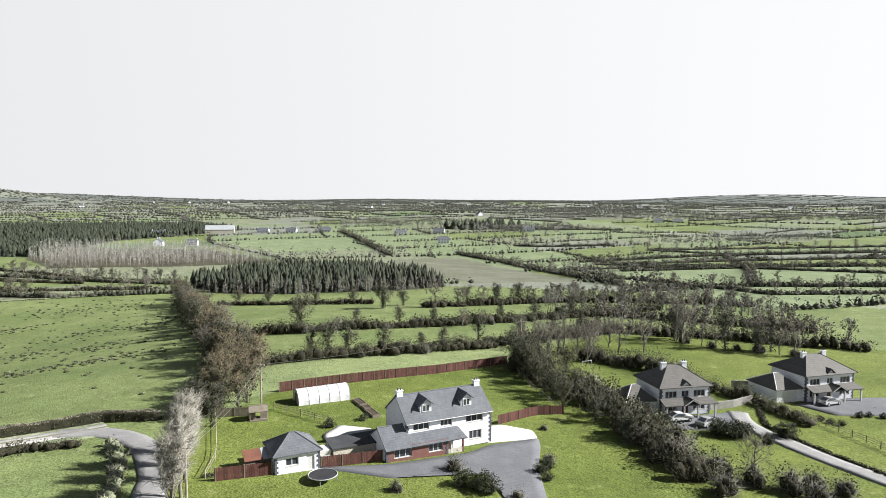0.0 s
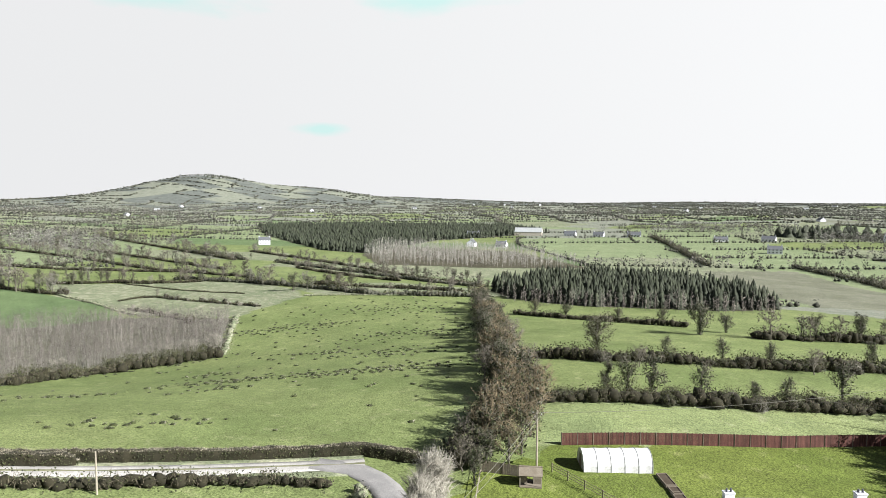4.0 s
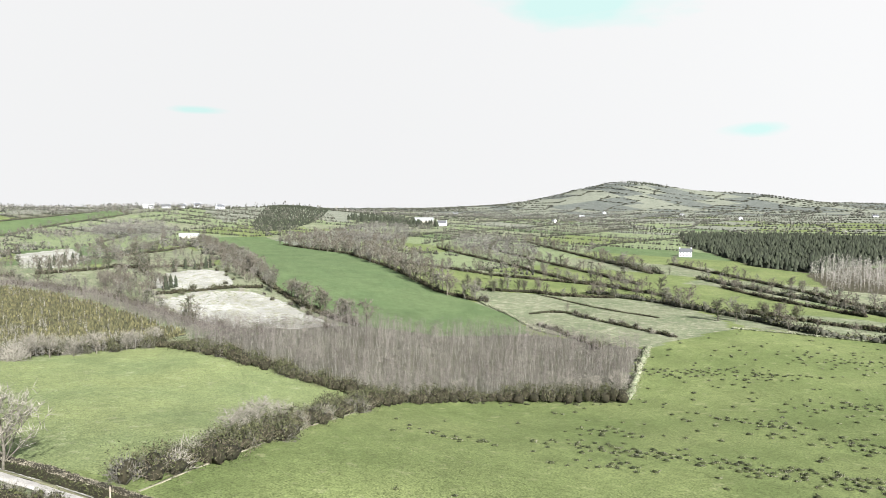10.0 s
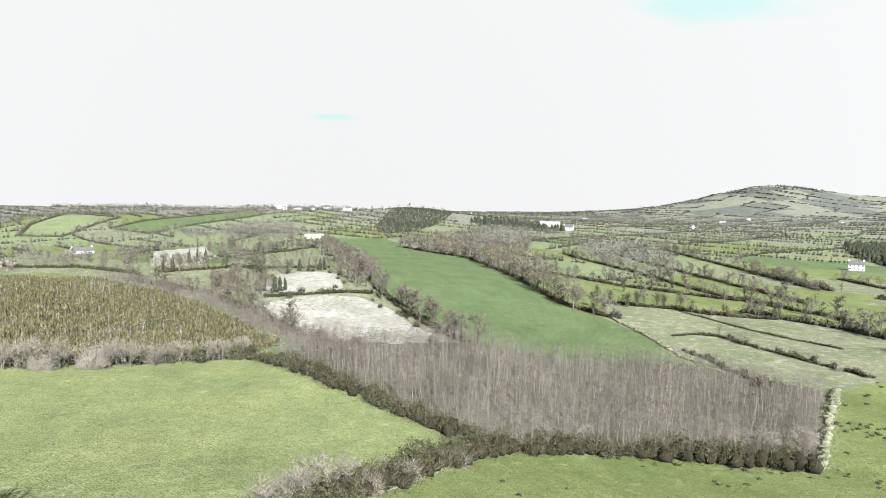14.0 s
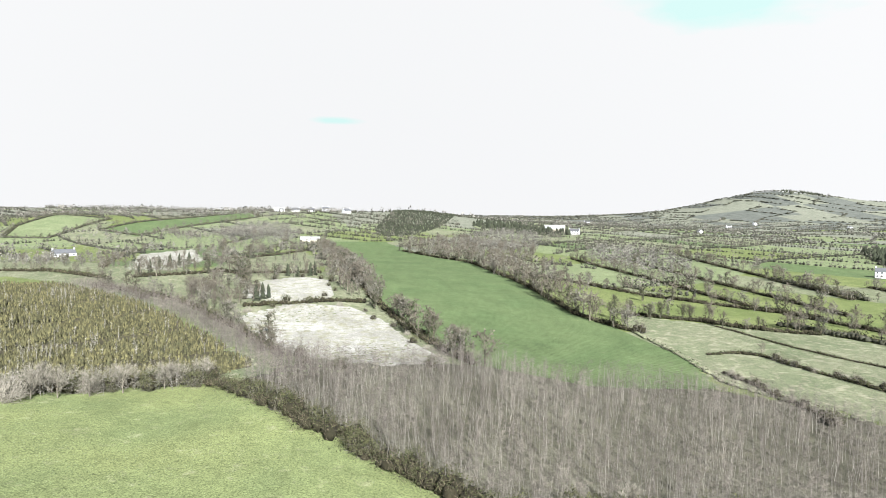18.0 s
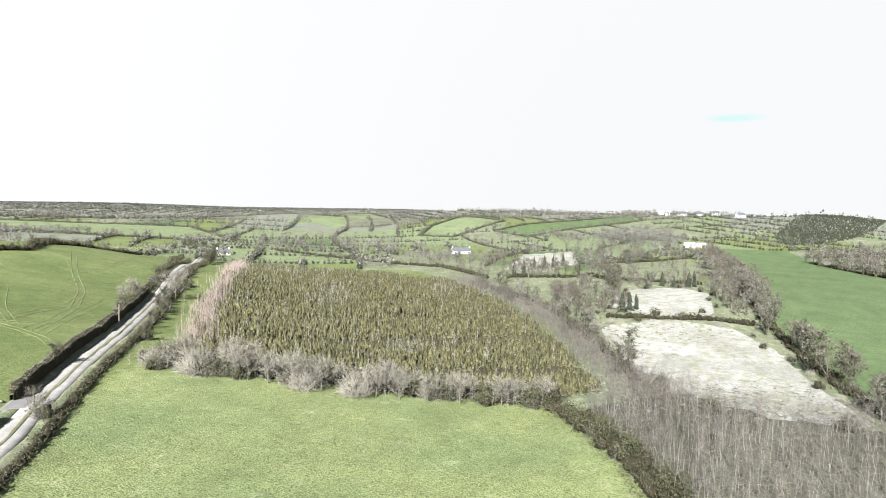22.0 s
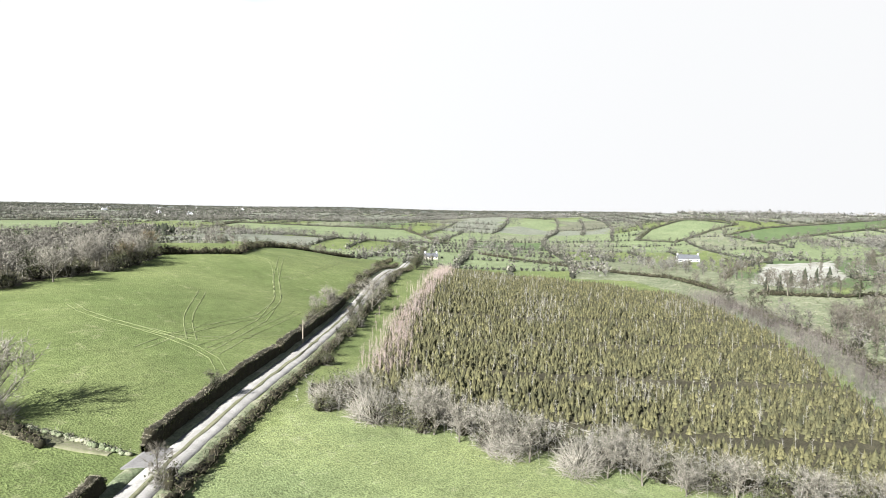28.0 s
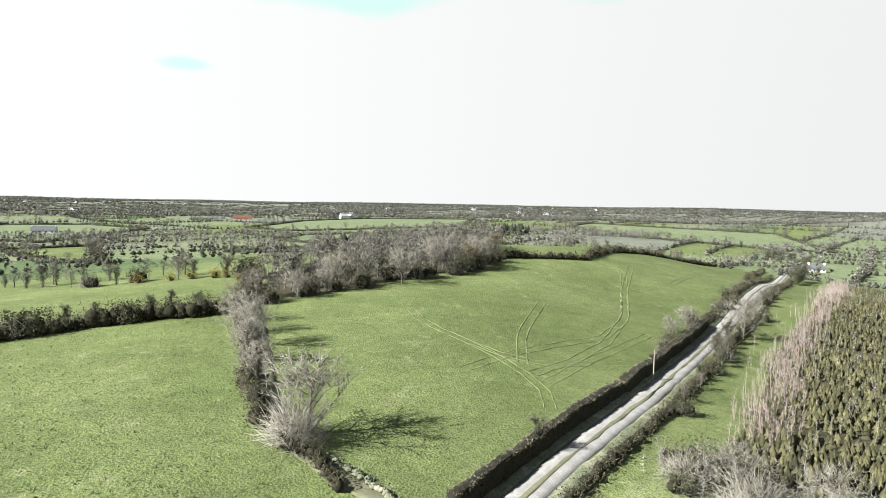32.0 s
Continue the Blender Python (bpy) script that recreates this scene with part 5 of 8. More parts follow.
def wire(a, b, sag):
    s = Solid()
    a, b = Vector(a), Vector(b)
    pts = [a.lerp(b, i / 14) - Vector((0, 0, sag * 4 * (i / 14) * (1 - i / 14))) for i in range(15)]
    ring = [(0.02 * math.cos(q), 0.02 * math.sin(q)) for q in (0.5, 2.6, 4.7)]
    n = Vector((-(b - a).y, (b - a).x, 0)).normalized()
    s.add([p + n * c + Vector((0, 0, d)) for p in pts for c, d in ring], [(3 * i + k, 3 * i + (k + 1) % 3, 3 * i + 3 + (k + 1) % 3, 3 * i + 3 + k) for i in range(14) for k in range(3)])
    tagged(new("overhead_wire", s.mesh("overhead_wire", WIRE)), "thin sagging overhead wire between poles", "wire", "overhead wires")


P3 = pole(-36.9, 101.5, 7.6)
PA = pole(-30.3, 66.1, 8.0)
P2 = pole(-70.4, 63.8, 4.95, "short grey wooden pole beside the lane hedge", False)
P9 = pole(-98, 42.6, 3.8, "short pale wooden post beside the lane", False)
PC = pole(-223, -63, 5.4, arm=False)
PL = pole(-157, -12, 3.4, "short grey wooden post in the lane hedge", False)
PR = pole(43.7, 175.4, 9.0)
PG = pole(4, 147.1, 8.5)
wire(PA, P3, 0.8)
wire((PA[0] + 0.6, PA[1], PA[2]), (P3[0] + 0.6, P3[1], P3[2]), 0.9)
wire(P3, PG, 1.0)
wire(PG, PR, 1.0)


# ---- trees, bushes, hedges ----
def branches(rng, tall, spread, upright, limbs, forks, twigs, low=0.10):
    """A bare crown: trunk line, limbs, boughs and twigs as pairs of ends."""
    trunk = np.array([(0, 0, -0.3), (0.02 * tall * rng.normal(), 0.02 * tall * rng.normal(), 0.25 * tall),
                      (0.03 * tall * rng.normal(), 0.03 * tall * rng.normal(), 0.55 * tall), (0.04 * tall * rng.normal(), 0.04 * tall * rng.normal(), 0.8 * tall)])
    f = np.linspace(low, 0.72, limbs) + rng.uniform(-0.04, 0.04, limbs)
    base = np.stack([np.interp(f * tall, trunk[:, 2], trunk[:, k]) for k in range(3)], 1)
    ang = np.arange(limbs) * 2.4 + rng.uniform(-0.4, 0.4, limbs)
    reach = spread * tall * np.clip(1.05 - 0.75 * f, 0.3, 1) * rng.uniform(0.75, 1.15, limbs)
    rise = (upright * 0.6 * reach + (0.85 - f) * tall * 0.42) * rng.uniform(0.7, 1.1, limbs)
    tip = base + np.stack([np.cos(ang) * reach, np.sin(ang) * reach, rise], 1)
    tip[:, 2] = np.minimum(tip[:, 2], tall * 0.93)

    def split(b, t, k, size, bend, lift):
        n = len(b)
        s = rng.uniform(0.25, 1.0, (n, k))
        at = b[:, None] + (t - b)[:, None] * s[..., None]
        d = (t - b)[:, None] / np.linalg.norm(t - b, axis=1)[:, None, None]
        d = d * 0.6 + rng.normal(size=(n, k, 3)) * bend
        d[..., 2] += lift
        d /= np.linalg.norm(d, axis=-1, keepdims=True)
        e = at + d * size * rng.uniform(0.6, 1.2, (n, k))[..., None]
        return at.reshape(-1, 3), e.reshape(-1, 3)

    b2, t2 = split(np.r_[base, trunk[1:3]], np.r_[tip, trunk[2:4]], forks, 0.24 * tall * (0.45 + spread), 0.5, 0.12 + 0.25 * upright)
    b3, t3 = split(b2, t2, twigs, 0.12 * tall, 0.65, 0.2)
    return trunk, (base, tip), (b2, t2), (b3, t3)


def tree_data(seed, tall, spread, upright, limbs, forks, twigs, ivy=0, thick=1.0, low=0.10, sprays=0, sprig=0.4):
    """Corners and triangles of a tree's wood, twigs and ivy."""
    rng = np.random.default_rng(seed)
    trunk, (b1, t1), (b2, t2), (b3, t3) = branches(rng, tall, spread, upright, limbs, forks, twigs, low)
    s = Solid()
    rr = tall * 0.020 * np.array([1.15, 0.9, 0.6, 0.2])
    for i in range(3):
        s.tube(trunk[i], trunk[i + 1], rr[i], rr[i + 1], 6, False)
    sv, sf = np.array(s.v), [q for q in s.f if len(q) == 4]
    sf = np.array([(a, b, c) for a, b, c, d in sf] + [(a, c, d) for a, b, c, d in sf])
    wood = joined((sv, sf), spikes(b1, t1, tall * 0.010, rng), spikes(b2, t2, tall * 0.0045, rng))
    crown = spikes(b3, t3, 0.036 * thick * (tall / 10) ** 0.5, rng)
    if sprays:
        k = rng.integers(0, len(t3), sprays)
        crown = joined(crown, leaves(t3[k] * [0.93, 0.93, 0.97], sprig, rng))
    green = None
    if ivy:
        k = rng.integers(0, len(b2), ivy)
        at = b2[k] + (t2[k] - b2[k]) * rng.uniform(0, 0.9, (ivy, 1)) + rng.normal(size=(ivy, 3)) * tall * 0.035
        q = ivy // 3
        z = rng.uniform(0.02, 0.75, q) * tall
        stem = np.stack([np.interp(z, trunk[:, 2], trunk[:, 0]), np.interp(z, trunk[:, 2], trunk[:, 1]), z], 1)
        at[:q] = stem + rng.normal(size=(q, 3)) * tall * 0.045
        at[:, 2] = np.maximum(at[:, 2], 0.2)
        green = leaves(at, (0.019 if ivy > 400 else 0.028) * tall, rng)
    return wood, crown, green


def tree_meshes(seed, tall, spread, upright, limbs, forks, twigs, ivy, twigmat, ivymat=None, thick=1.0, low=0.10):
    w, c, g = tree_data(seed, tall, spread, upright, limbs, forks, twigs, ivy, thick, low)
    return triangles("trunk", *w, BARK), triangles("crown", *c, twigmat), triangles("ivy", *g, ivymat or IVY) if g else None


class Kind:
    """One sort of tree, built where it first stands and copied to its other places."""

    def __init__(self, name, label, category, group, meshes, names=("trunk", "crown", "ivy")):
        self.tags, self.meshes, self.names, self.first = (name, label, category, group), meshes, names, None

    def put(self, x, y, turn, scale, sink=0.15):
        m = pose(x, y, lay(x, y) - sink, 0, 0, turn) @ Matrix.Diagonal((scale, scale, scale, 1))
        if self.first is None:
            name, label, category, group = self.tags
            self.first = thing(name, pose(x, y, lay(x, y) - sink, 0, 0, turn), label, category, group)
            for nm, me in zip(self.names, self.meshes):
                if me is not None:
                    part(nm, me, None, self.first)
            self.first.scale = (1, 1, 1)
            return self.first
        return copy_thing(self.first, m)


BARE = [Kind("tree", "bare grey-brown deciduous tree in winter twig", "tree", "bare trees", tree_meshes(10 + i, 10, 0.32 + 0.05 * (i % 3), 0.7, 11, 6, 7, 0, TWIG)) for i in range(4)]
RED = [Kind("tree", "bare reddish-brown tree with dense fine twigs", "tree", "bare trees", tree_meshes(30 + i, 10, 0.38, 0.8, 13, 7, 8, 390, TWIGRED)) for i in range(3)]
PALEBARE = [Kind("tree", "pale silvery bare tree with a rounded crown", "tree", "pale trees", tree_meshes(40 + i, 10, 0.50, 0.75, 18, 8, 8, 0, TWIGPALE, None, 0.9, 0.07)) for i in range(3)]
POPLAR = [Kind("tree", "tall pale upright bare tree beside the side road", "tree", "pale trees", tree_meshes(50 + i, 10, 0.16, 2.4, 20, 8, 12, 0, TWIGPALE, None, 0.75)) for i in range(2)]
IVIED = [Kind("tree", "dark tree thickly grown with ivy", "tree", "ivied trees", tree_meshes(60 + i, 10, 0.22 + 0.06 * (i % 2), 0.8, 9, 6, 4, 1150, TWIG)) for i in range(4)]
ROUND = [Kind("tree", "dark broad evergreen tree with a rounded crown", "tree", "evergreen trees", tree_meshes(70 + i, 10, 0.40, 0.6, 11, 8, 3, 2400, TWIG, OLIVELEAF if i else IVY)) for i in range(2)]
GREYTWIG = mat("grey_twigs", (0.092, 0.089, 0.077), (0.195, 0.187, 0.164), 0.3, 0.95, vary=0.5, islands=True)
LIGHT = [tree_data(110 + i, 10, 0.40 + 0.05 * (i % 2), 0.8, 9, 4, 5, 0, 2.6, 0.06, 90, 0.34) for i in range(3)] + [tree_data(120 + i, 10, 0.28, 0.8, 7, 4, 4, 260, 2.6, 0.06, 40, 0.34) for i in range(2)]

LIGHT_FAR = [tree_data(110 + i, 10, 0.40 + 0.05 * (i % 2), 0.8, 6, 3, 3, 0, 4.5, 0.06, 70, 0.55) for i in range(3)] + [tree_data(120 + i, 10, 0.28, 0.8, 5, 3, 3, 120, 4.0, 0.06, 30, 0.5) for i in range(2)]


def grove(x, y, tall, rng, label, ivied=0.3, twigmat=None):
    """Many trees joined: one object of wood and twigs, one of ivy."""
    wood, green = ([], []), []
    pickk = np.where(rng.random(len(x)) < ivied, rng.integers(3, 5, len(x)), rng.integers(0, 3, len(x)))
    z = height(x, y)
    turn, s = rng.uniform(0, 6.28, len(x)), tall / 10
    light = LIGHT_FAR if math.hypot(x.mean() + 120, y.mean() - 50) > 280 else LIGHT
    for k in range(5):
        q = np.where(pickk == k)[0]
        for n, data in enumerate(light[k]):
            if data is None or not len(q):
                continue
            v, f = data
            c, sn = np.cos(turn[q])[:, None], np.sin(turn[q])[:, None]
            vx = (v[None, :, 0] * c - v[None, :, 1] * sn) * s[q][:, None] + x[q][:, None]
            vy = (v[None, :, 0] * sn + v[None, :, 1] * c) * s[q][:, None] + y[q][:, None]
            vz = v[None, :, 2] * s[q][:, None] + z[q][:, None]
            vv = np.stack([vx, vy, vz], -1).reshape(-1, 3)
            ff = (f[None] + (np.arange(len(q)) * len(v))[:, None, None]).reshape(-1, 3)
            (green if n == 2 else wood[k % 2]).append((vv, ff))
    for some, tone in ((wood[0], twigmat or TWIG), (wood[1], twigmat or GREYTWIG)):
        if some:
            tagged(new("trees", triangles("trees", *joined(*some), tone)), label, "trees", "", "stuff")
    if green:
        tagged(new("tree_ivy", triangles("tree_ivy", *joined(*green), IVY)), "dark ivy on the trees", "ivy", "", "stuff")


def bush_meshes(seed, tall, twigs, leafs, twigmat, leafmat):
    rng = np.random.default_rng(seed)
    o = rng.normal(size=(twigs, 3))
    o[:, 2] = np.abs(o[:, 2])
    o *= (rng.uniform(0.05, 1, twigs) ** 0.45 / np.linalg.norm(o, axis=1))[:, None]
    d = o * 0.9 + rng.normal(size=(twigs, 3)) * 0.55 + [0, 0, 0.3]
    d /= np.linalg.norm(d, axis=1, keepdims=True)
    b = o * np.array([0.42, 0.42, 0.60]) * tall * rng.uniform(0.8, 1.1, (twigs, 1))
    t = b + d * tall * rng.uniform(0.12, 0.42, (twigs, 1))
    q = rng.normal(size=(leafs, 3))
    q /= np.linalg.norm(q, axis=1, keepdims=True)
    knob = 1 + 0.26 * np.sin(q[:, :1] * 4.1 + seed) + 0.24 * np.sin(q[:, 1:2] * 4.7 + 2 * seed) + 0.18 * np.sin(q[:, 2:] * 6 + 3 * seed)
    at = q * knob * np.array([0.50, 0.50, 0.45]) * tall * rng.uniform(0.4, 1.0, (leafs, 1)) ** 0.6 + [0, 0, 0.45 * tall]
    at[:, 2] = np.maximum(at[:, 2], 0.05)
    # opaque lumps coloured as the shade within the bush
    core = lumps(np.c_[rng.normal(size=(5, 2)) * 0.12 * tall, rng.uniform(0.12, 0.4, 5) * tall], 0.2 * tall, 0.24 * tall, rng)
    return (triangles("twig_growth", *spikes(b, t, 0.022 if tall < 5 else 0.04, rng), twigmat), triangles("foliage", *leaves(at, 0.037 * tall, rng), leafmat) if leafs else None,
            triangles("inner_growth", *core, HEDGESHADE) if leafs > 150 else None)


BN = ("twig_growth", "foliage", "inner_growth")
BUSH = [Kind("bush", "rough dark green bush at a field edge", "bush", "field bushes", bush_meshes(80 + i, 3, 260, 820, GREYTWIG, OLIVELEAF), BN) for i in range(2)]
FURZE = [Kind("bush", "gorse bush in yellow flower", "bush", "gorse bushes", bush_meshes(93, 3, 60, 620, GREYTWIG, FURZEFLOWER), BN)]
THORN = [Kind("bush", "bare twiggy thorn bush at a field edge", "bush", "field bushes", bush_meshes(90 + i, 3, 420, 260, GREYTWIG, OLIVELEAF), BN) for i in range(2)]
PALEBUSH = [Kind("bush", "pale bare willow bush", "bush", "field bushes", bush_meshes(95, 3, 360, 0, TWIGPALE, OLIVELEAF), BN)]
DOME = [Kind("tree", "pale rounded bare tree with twigs down to the ground", "tree", "pale trees", bush_meshes(96 + i, 8, 900, 0, TWIGPALE, OLIVELEAF), BN) for i in range(2)]
CLIPPED = [Kind("bush", "dense dark evergreen garden bush", "bush", "garden bushes", bush_meshes(99, 2, 30, 2000, TWIG, IVY), BN)]
_rng = np.random.default_rng(7)


def pick(kinds, x, y, tall, ref=10.0):
    kinds[int(_rng.integers(len(kinds)))].put(x, y, float(_rng.uniform(0, 360)), tall / ref)


def grown_row(line, step, tall, wander, label, ivied):
    """A far row of trees, joined."""
    p, d = along(line, step)
    p = p + _rng.normal(size=p.shape) * wander
    grove(p[:, 0], p[:, 1], tall * _rng.uniform(0.7, 1.25, len(p)), _rng, label, ivied)


def row(line, step, tall, kinds, wander=1.5, ref=10.0):
    p, d = along(line, step)
    for x, y in p:
        x, y = x + _rng.normal() * wander, y + _rng.normal() * wander
        k = kinds[int(_rng.integers(len(kinds)))]
        pick(k, x, y, tall * _rng.uniform(0.7, 1.2), 3.0 if k in (BUSH, THORN, PALEBUSH) else ref)


def hedge(line, wide, tall, leafy, label, twigmat=None, leafmat=None, dense=1.0, seed=0):
    """A hedge on a bank: dented inner growth, outstanding twigs and leaf sprays."""
    rng = np.random.default_rng(int(abs(line[0][0] * 7 + line[0][1] * 3)) + seed)
    p, d = along(line, wide * 0.45)
    o = np.array([p[0, 0], p[0, 1], lay(*p[0])])
    n = len(p)
    w = rng.normal(size=n) * wide * 0.12
    c = np.stack([p[:, 0] - d[:, 1] * w, p[:, 1] + d[:, 0] * w], 1)
    s = np.arange(n) * wide * 0.45
    h = tall * (0.82 + 0.16 * np.sin(s / 3.1 + rng.uniform(0, 6)) + 0.14 * np.sin(s / 7.7 + rng.uniform(0, 6)) * (tall > 2) + rng.uniform(-0.2, 0.2, n) * min(1.0, tall / 2.5))
    z = height(c[:, 0], c[:, 1])
    base = thing("hedge", pose(*o), label, "hedge", "field hedges")
    m = max(1, round(wide / 2.2))
    i = np.repeat(np.arange(n), m)
    side = (np.tile(np.arange(m), n) + 0.5) / m * 2 - 1 + rng.uniform(-0.2, 0.2, n * m)
    q = np.c_[c[i, 0] - d[i, 1] * side * wide * 0.36, c[i, 1] + d[i, 0] * side * wide * 0.36, z[i] + h[i] * 0.36 * (1 - 0.3 * side**2)]
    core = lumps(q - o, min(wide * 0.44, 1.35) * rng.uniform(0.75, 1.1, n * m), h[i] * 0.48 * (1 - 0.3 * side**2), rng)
    # nearer leafy hedges get the core with shade in its colour
    part("inner_growth", triangles("inner_growth", *core, ROUGH if twigmat is GORSE else FARHEDGE if dense < 0.35 else HEDGESHADE), None, base)
    length = wide * 0.45 * n
    k = int(length * 16 * dense * max(1, tall / 1.6))
    i = rng.integers(0, n, k)
    side = rng.uniform(-1, 1, k)
    b = np.c_[c[i, 0] - d[i, 1] * side * wide * 0.42 + d[i, 0] * rng.uniform(-0.5, 0.5, k) * wide, c[i, 1] + d[i, 0] * side * wide * 0.42 + d[i, 1] * rng.uniform(-0.5, 0.5, k) * wide,
              z[i] + h[i] * rng.uniform(0.1, 0.75, k)] - o
    dr = np.c_[-d[i, 1] * side, d[i, 0] * side, np.full(k, 0.7)] + rng.normal(size=(k, 3)) * 0.4
    dr[:, 2] = np.abs(dr[:, 2])
    dr /= np.linalg.norm(dr, axis=1, keepdims=True)
    t = b + dr * (0.36 * min(tall, 2.4) + 0.15) * rng.uniform(0.4, 1.4, (k, 1))
    part("twig_growth", triangles("twig_growth", *spikes(b, t, 0.034 / dense ** 0.8, rng), twigmat or HEDGETWIG), None, base)
    if leafy:
        k = int(length * (26 if dense < 0.7 else 40) * leafy * dense * max(1, tall / 1.6))
        i = rng.integers(0, n, k)
        a = rng.uniform(0, math.pi, k)
        r = rng.uniform(0.7, 1.25, k)
        at = np.c_[c[i, 0] - d[i, 1] * np.cos(a) * wide * 0.52 * r + d[i, 0] * rng.uniform(-0.5, 0.5, k) * wide, c[i, 1] + d[i, 0] * np.cos(a) * wide * 0.52 * r + d[i, 1] * rng.uniform(-0.5, 0.5, k) * wide,
                   z[i] + h[i] * (0.08 + 0.88 * np.sin(a) * r)] - o
        part("foliage", triangles("foliage", *leaves(at, (0.15 if dense > 0.8 else 0.19) / dense ** 0.6, rng), leafmat or HEDGELEAF), None, base)
    return base


def trimmed_hedge(line, wide, tall, label, leafy=1.0):
    """A machine-cut hedge: upright leafy sides, a flat top with short cut twigs."""
    rng = np.random.default_rng(int(abs(line[0][0] * 5 + line[0][1] * 11)))
    p, d = along(line, 0.55)
    o = np.array([p[0, 0], p[0, 1], lay(*p[0])])
    n = len(p)
    prof = np.array([(-1.0, -0.05), (-1.02, 0.3), (-1.0, 0.7), (-0.86, 0.96), (-0.3, 1.0), (0.3, 1.0), (0.86, 0.96), (1.0, 0.7), (1.02, 0.3), (1.0, -0.05)])
    s = np.arange(n) * 0.55
    h = tall * (1 + 0.05 * np.sin(s / 4.3) + 0.05 * np.sin(s / 1.7 + 2) + rng.normal(size=n) * 0.03)
    w = wide * 0.5 * (1 + 0.12 * np.sin(s / 2.9 + 1) + rng.normal(size=n) * 0.06)
    ends = np.clip(np.minimum(np.arange(n), n - 1 - np.arange(n)) / 3.0, 0, 1) ** 0.5
    h, w = h * (0.45 + 0.55 * ends), w * (0.35 + 0.65 * ends)
    off = prof[None, :, 0] * w[:, None] + rng.normal(size=(n, 10)) * 0.07
    x, y = p[:, :1] - d[:, 1:] * off, p[:, 1:] + d[:, :1] * off
    z = height(x, y) + prof[None, :, 1] * h[:, None] + rng.normal(size=(n, 10)) * 0.05
    i = np.arange(n * 10).reshape(n, 10)
    f = np.stack([i[:-1, :-1], i[:-1, 1:], i[1:, 1:], i[1:, :-1]], -1).reshape(-1, 4)
    base = thing("hedge", pose(*o), label, "hedge", "field hedges")
    # the core's near-black colour stands for shade behind the leaves
    part("inner_growth", triangles("inner_growth", np.stack([x, y, z], -1).reshape(-1, 3) - o, f, HEDGESHADE), None, base)
    k = int(n * 0.55 * 60)
    i, c = rng.integers(0, n, k), rng.uniform(-0.95, 0.95, k)
    j = rng.uniform(-0.3, 0.3, k)
    at = np.c_[p[i, 0] - d[i, 1] * c * w[i] + d[i, 0] * j, p[i, 1] + d[i, 0] * c * w[i] + d[i, 1] * j, np.zeros(k)]
    at[:, 2] = height(at[:, 0], at[:, 1]) + h[i] * 0.93
    tip = at + np.c_[rng.normal(size=(k, 2)) * 0.14, rng.uniform(0.08, 0.28, k)]
    part("twig_growth", triangles("twig_growth", *spikes(at - o, tip - o, 0.035, rng), HEDGETOP), None, base)
    k = int(n * 0.55 * 75 * leafy)
    i, side = rng.integers(0, n, k), np.where(rng.random(k) < 0.5, -1.0, 1.0)
    j, c = rng.uniform(-0.3, 0.3, k), side * rng.uniform(0.96, 1.14, k)
    at = np.c_[p[i, 0] - d[i, 1] * c * w[i] + d[i, 0] * j, p[i, 1] + d[i, 0] * c * w[i] + d[i, 1] * j, np.zeros(k)]
    at[:, 2] = height(at[:, 0], at[:, 1]) + h[i] * rng.uniform(0.02, 0.98, k)
    part("foliage", triangles("foliage", *leaves(at - o, 0.12, rng), HEDGELEAF), None, base)
    return base


# hedges along the lane
LN = [p for p in LANE_LINE]
trimmed_hedge([(-49.5, 94.2)] + beside(LN[0:4], -3.5), 1.3, 1.5, "machine-cut dark hedge along the lane")
trimmed_hedge([(-80, 66.6), (-87, 59.4), (-93.4, 52.6)], 1.3, 1.5, "machine-cut dark hedge along the lane")
trimmed_hedge([(-97.2, 48.4), (-104, 41.4), (-112, 34.6), (-124, 23.4), (-133, 15.4)], 1.3, 1.45, "machine-cut dark hedge along the lane")
hedge(beside(LN[1:5], 4.6), 2.4, 1.8, 0.7, "rough bramble hedge along the lane")
hedge(beside(LN[4:8], 4.4), 2.0, 1.5, 0.8, "rough bramble hedge along the lane")
trimmed_hedge([(-143, 1.2), (-152, -6.4), (-161.7, -14.8), (-167, -19.4)], 1.2, 1.9, "tall machine-cut dark hedge beside the lane")
trimmed_hedge(beside(LN[9:12], 3.6), 1.2, 2.3, "tall machine-cut dark hedge beside the lane")
trimmed_hedge(beside(LN[11:14], 3.5), 1.4, 2.3, "tall machine-cut dark hedge beside the lane", 0.8)
hedge(beside(LN[12:14], 4.4), 2.0, 2.6, 0.7, "wild overgrown hedge beside the lane")
LANE_SIDE = beside(LN[3:8], 4.6)
hedge(beside(LN[13:16], 4.2), 2.0, 2.0, 0.5, "hedge beside the far lane")
hedge(beside(LN[6:9], -3.9), 1.5, 1.2, 0.4, "low straggling hedge along the lane")
hedge(beside(LN[8:12], -4.0), 1.7, 1.5, 0.5, "low straggling hedge along the lane")
hedge(beside(LN[11:14], -4.0), 1.8, 1.8, 0.6, "straggling hedge along the lane")
hedge(beside(LN[13:16], -4.4), 2.0, 2.0, 0.5, "straggling hedge along the far lane")
hedge([(-50, 82.6), (-46.6, 79), (-43.6, 74.5), (-41, 69.6), (-38, 61), (-34.5, 50)], 1.7, 1.5, 0.4, "pale rough bank hedge beside the side road", GORSE)
hedge([(-53.9, 81.6), (-60.2, 77.7)], 1.8, 1.4, 0.7, "rough bramble hedge at the road corner")
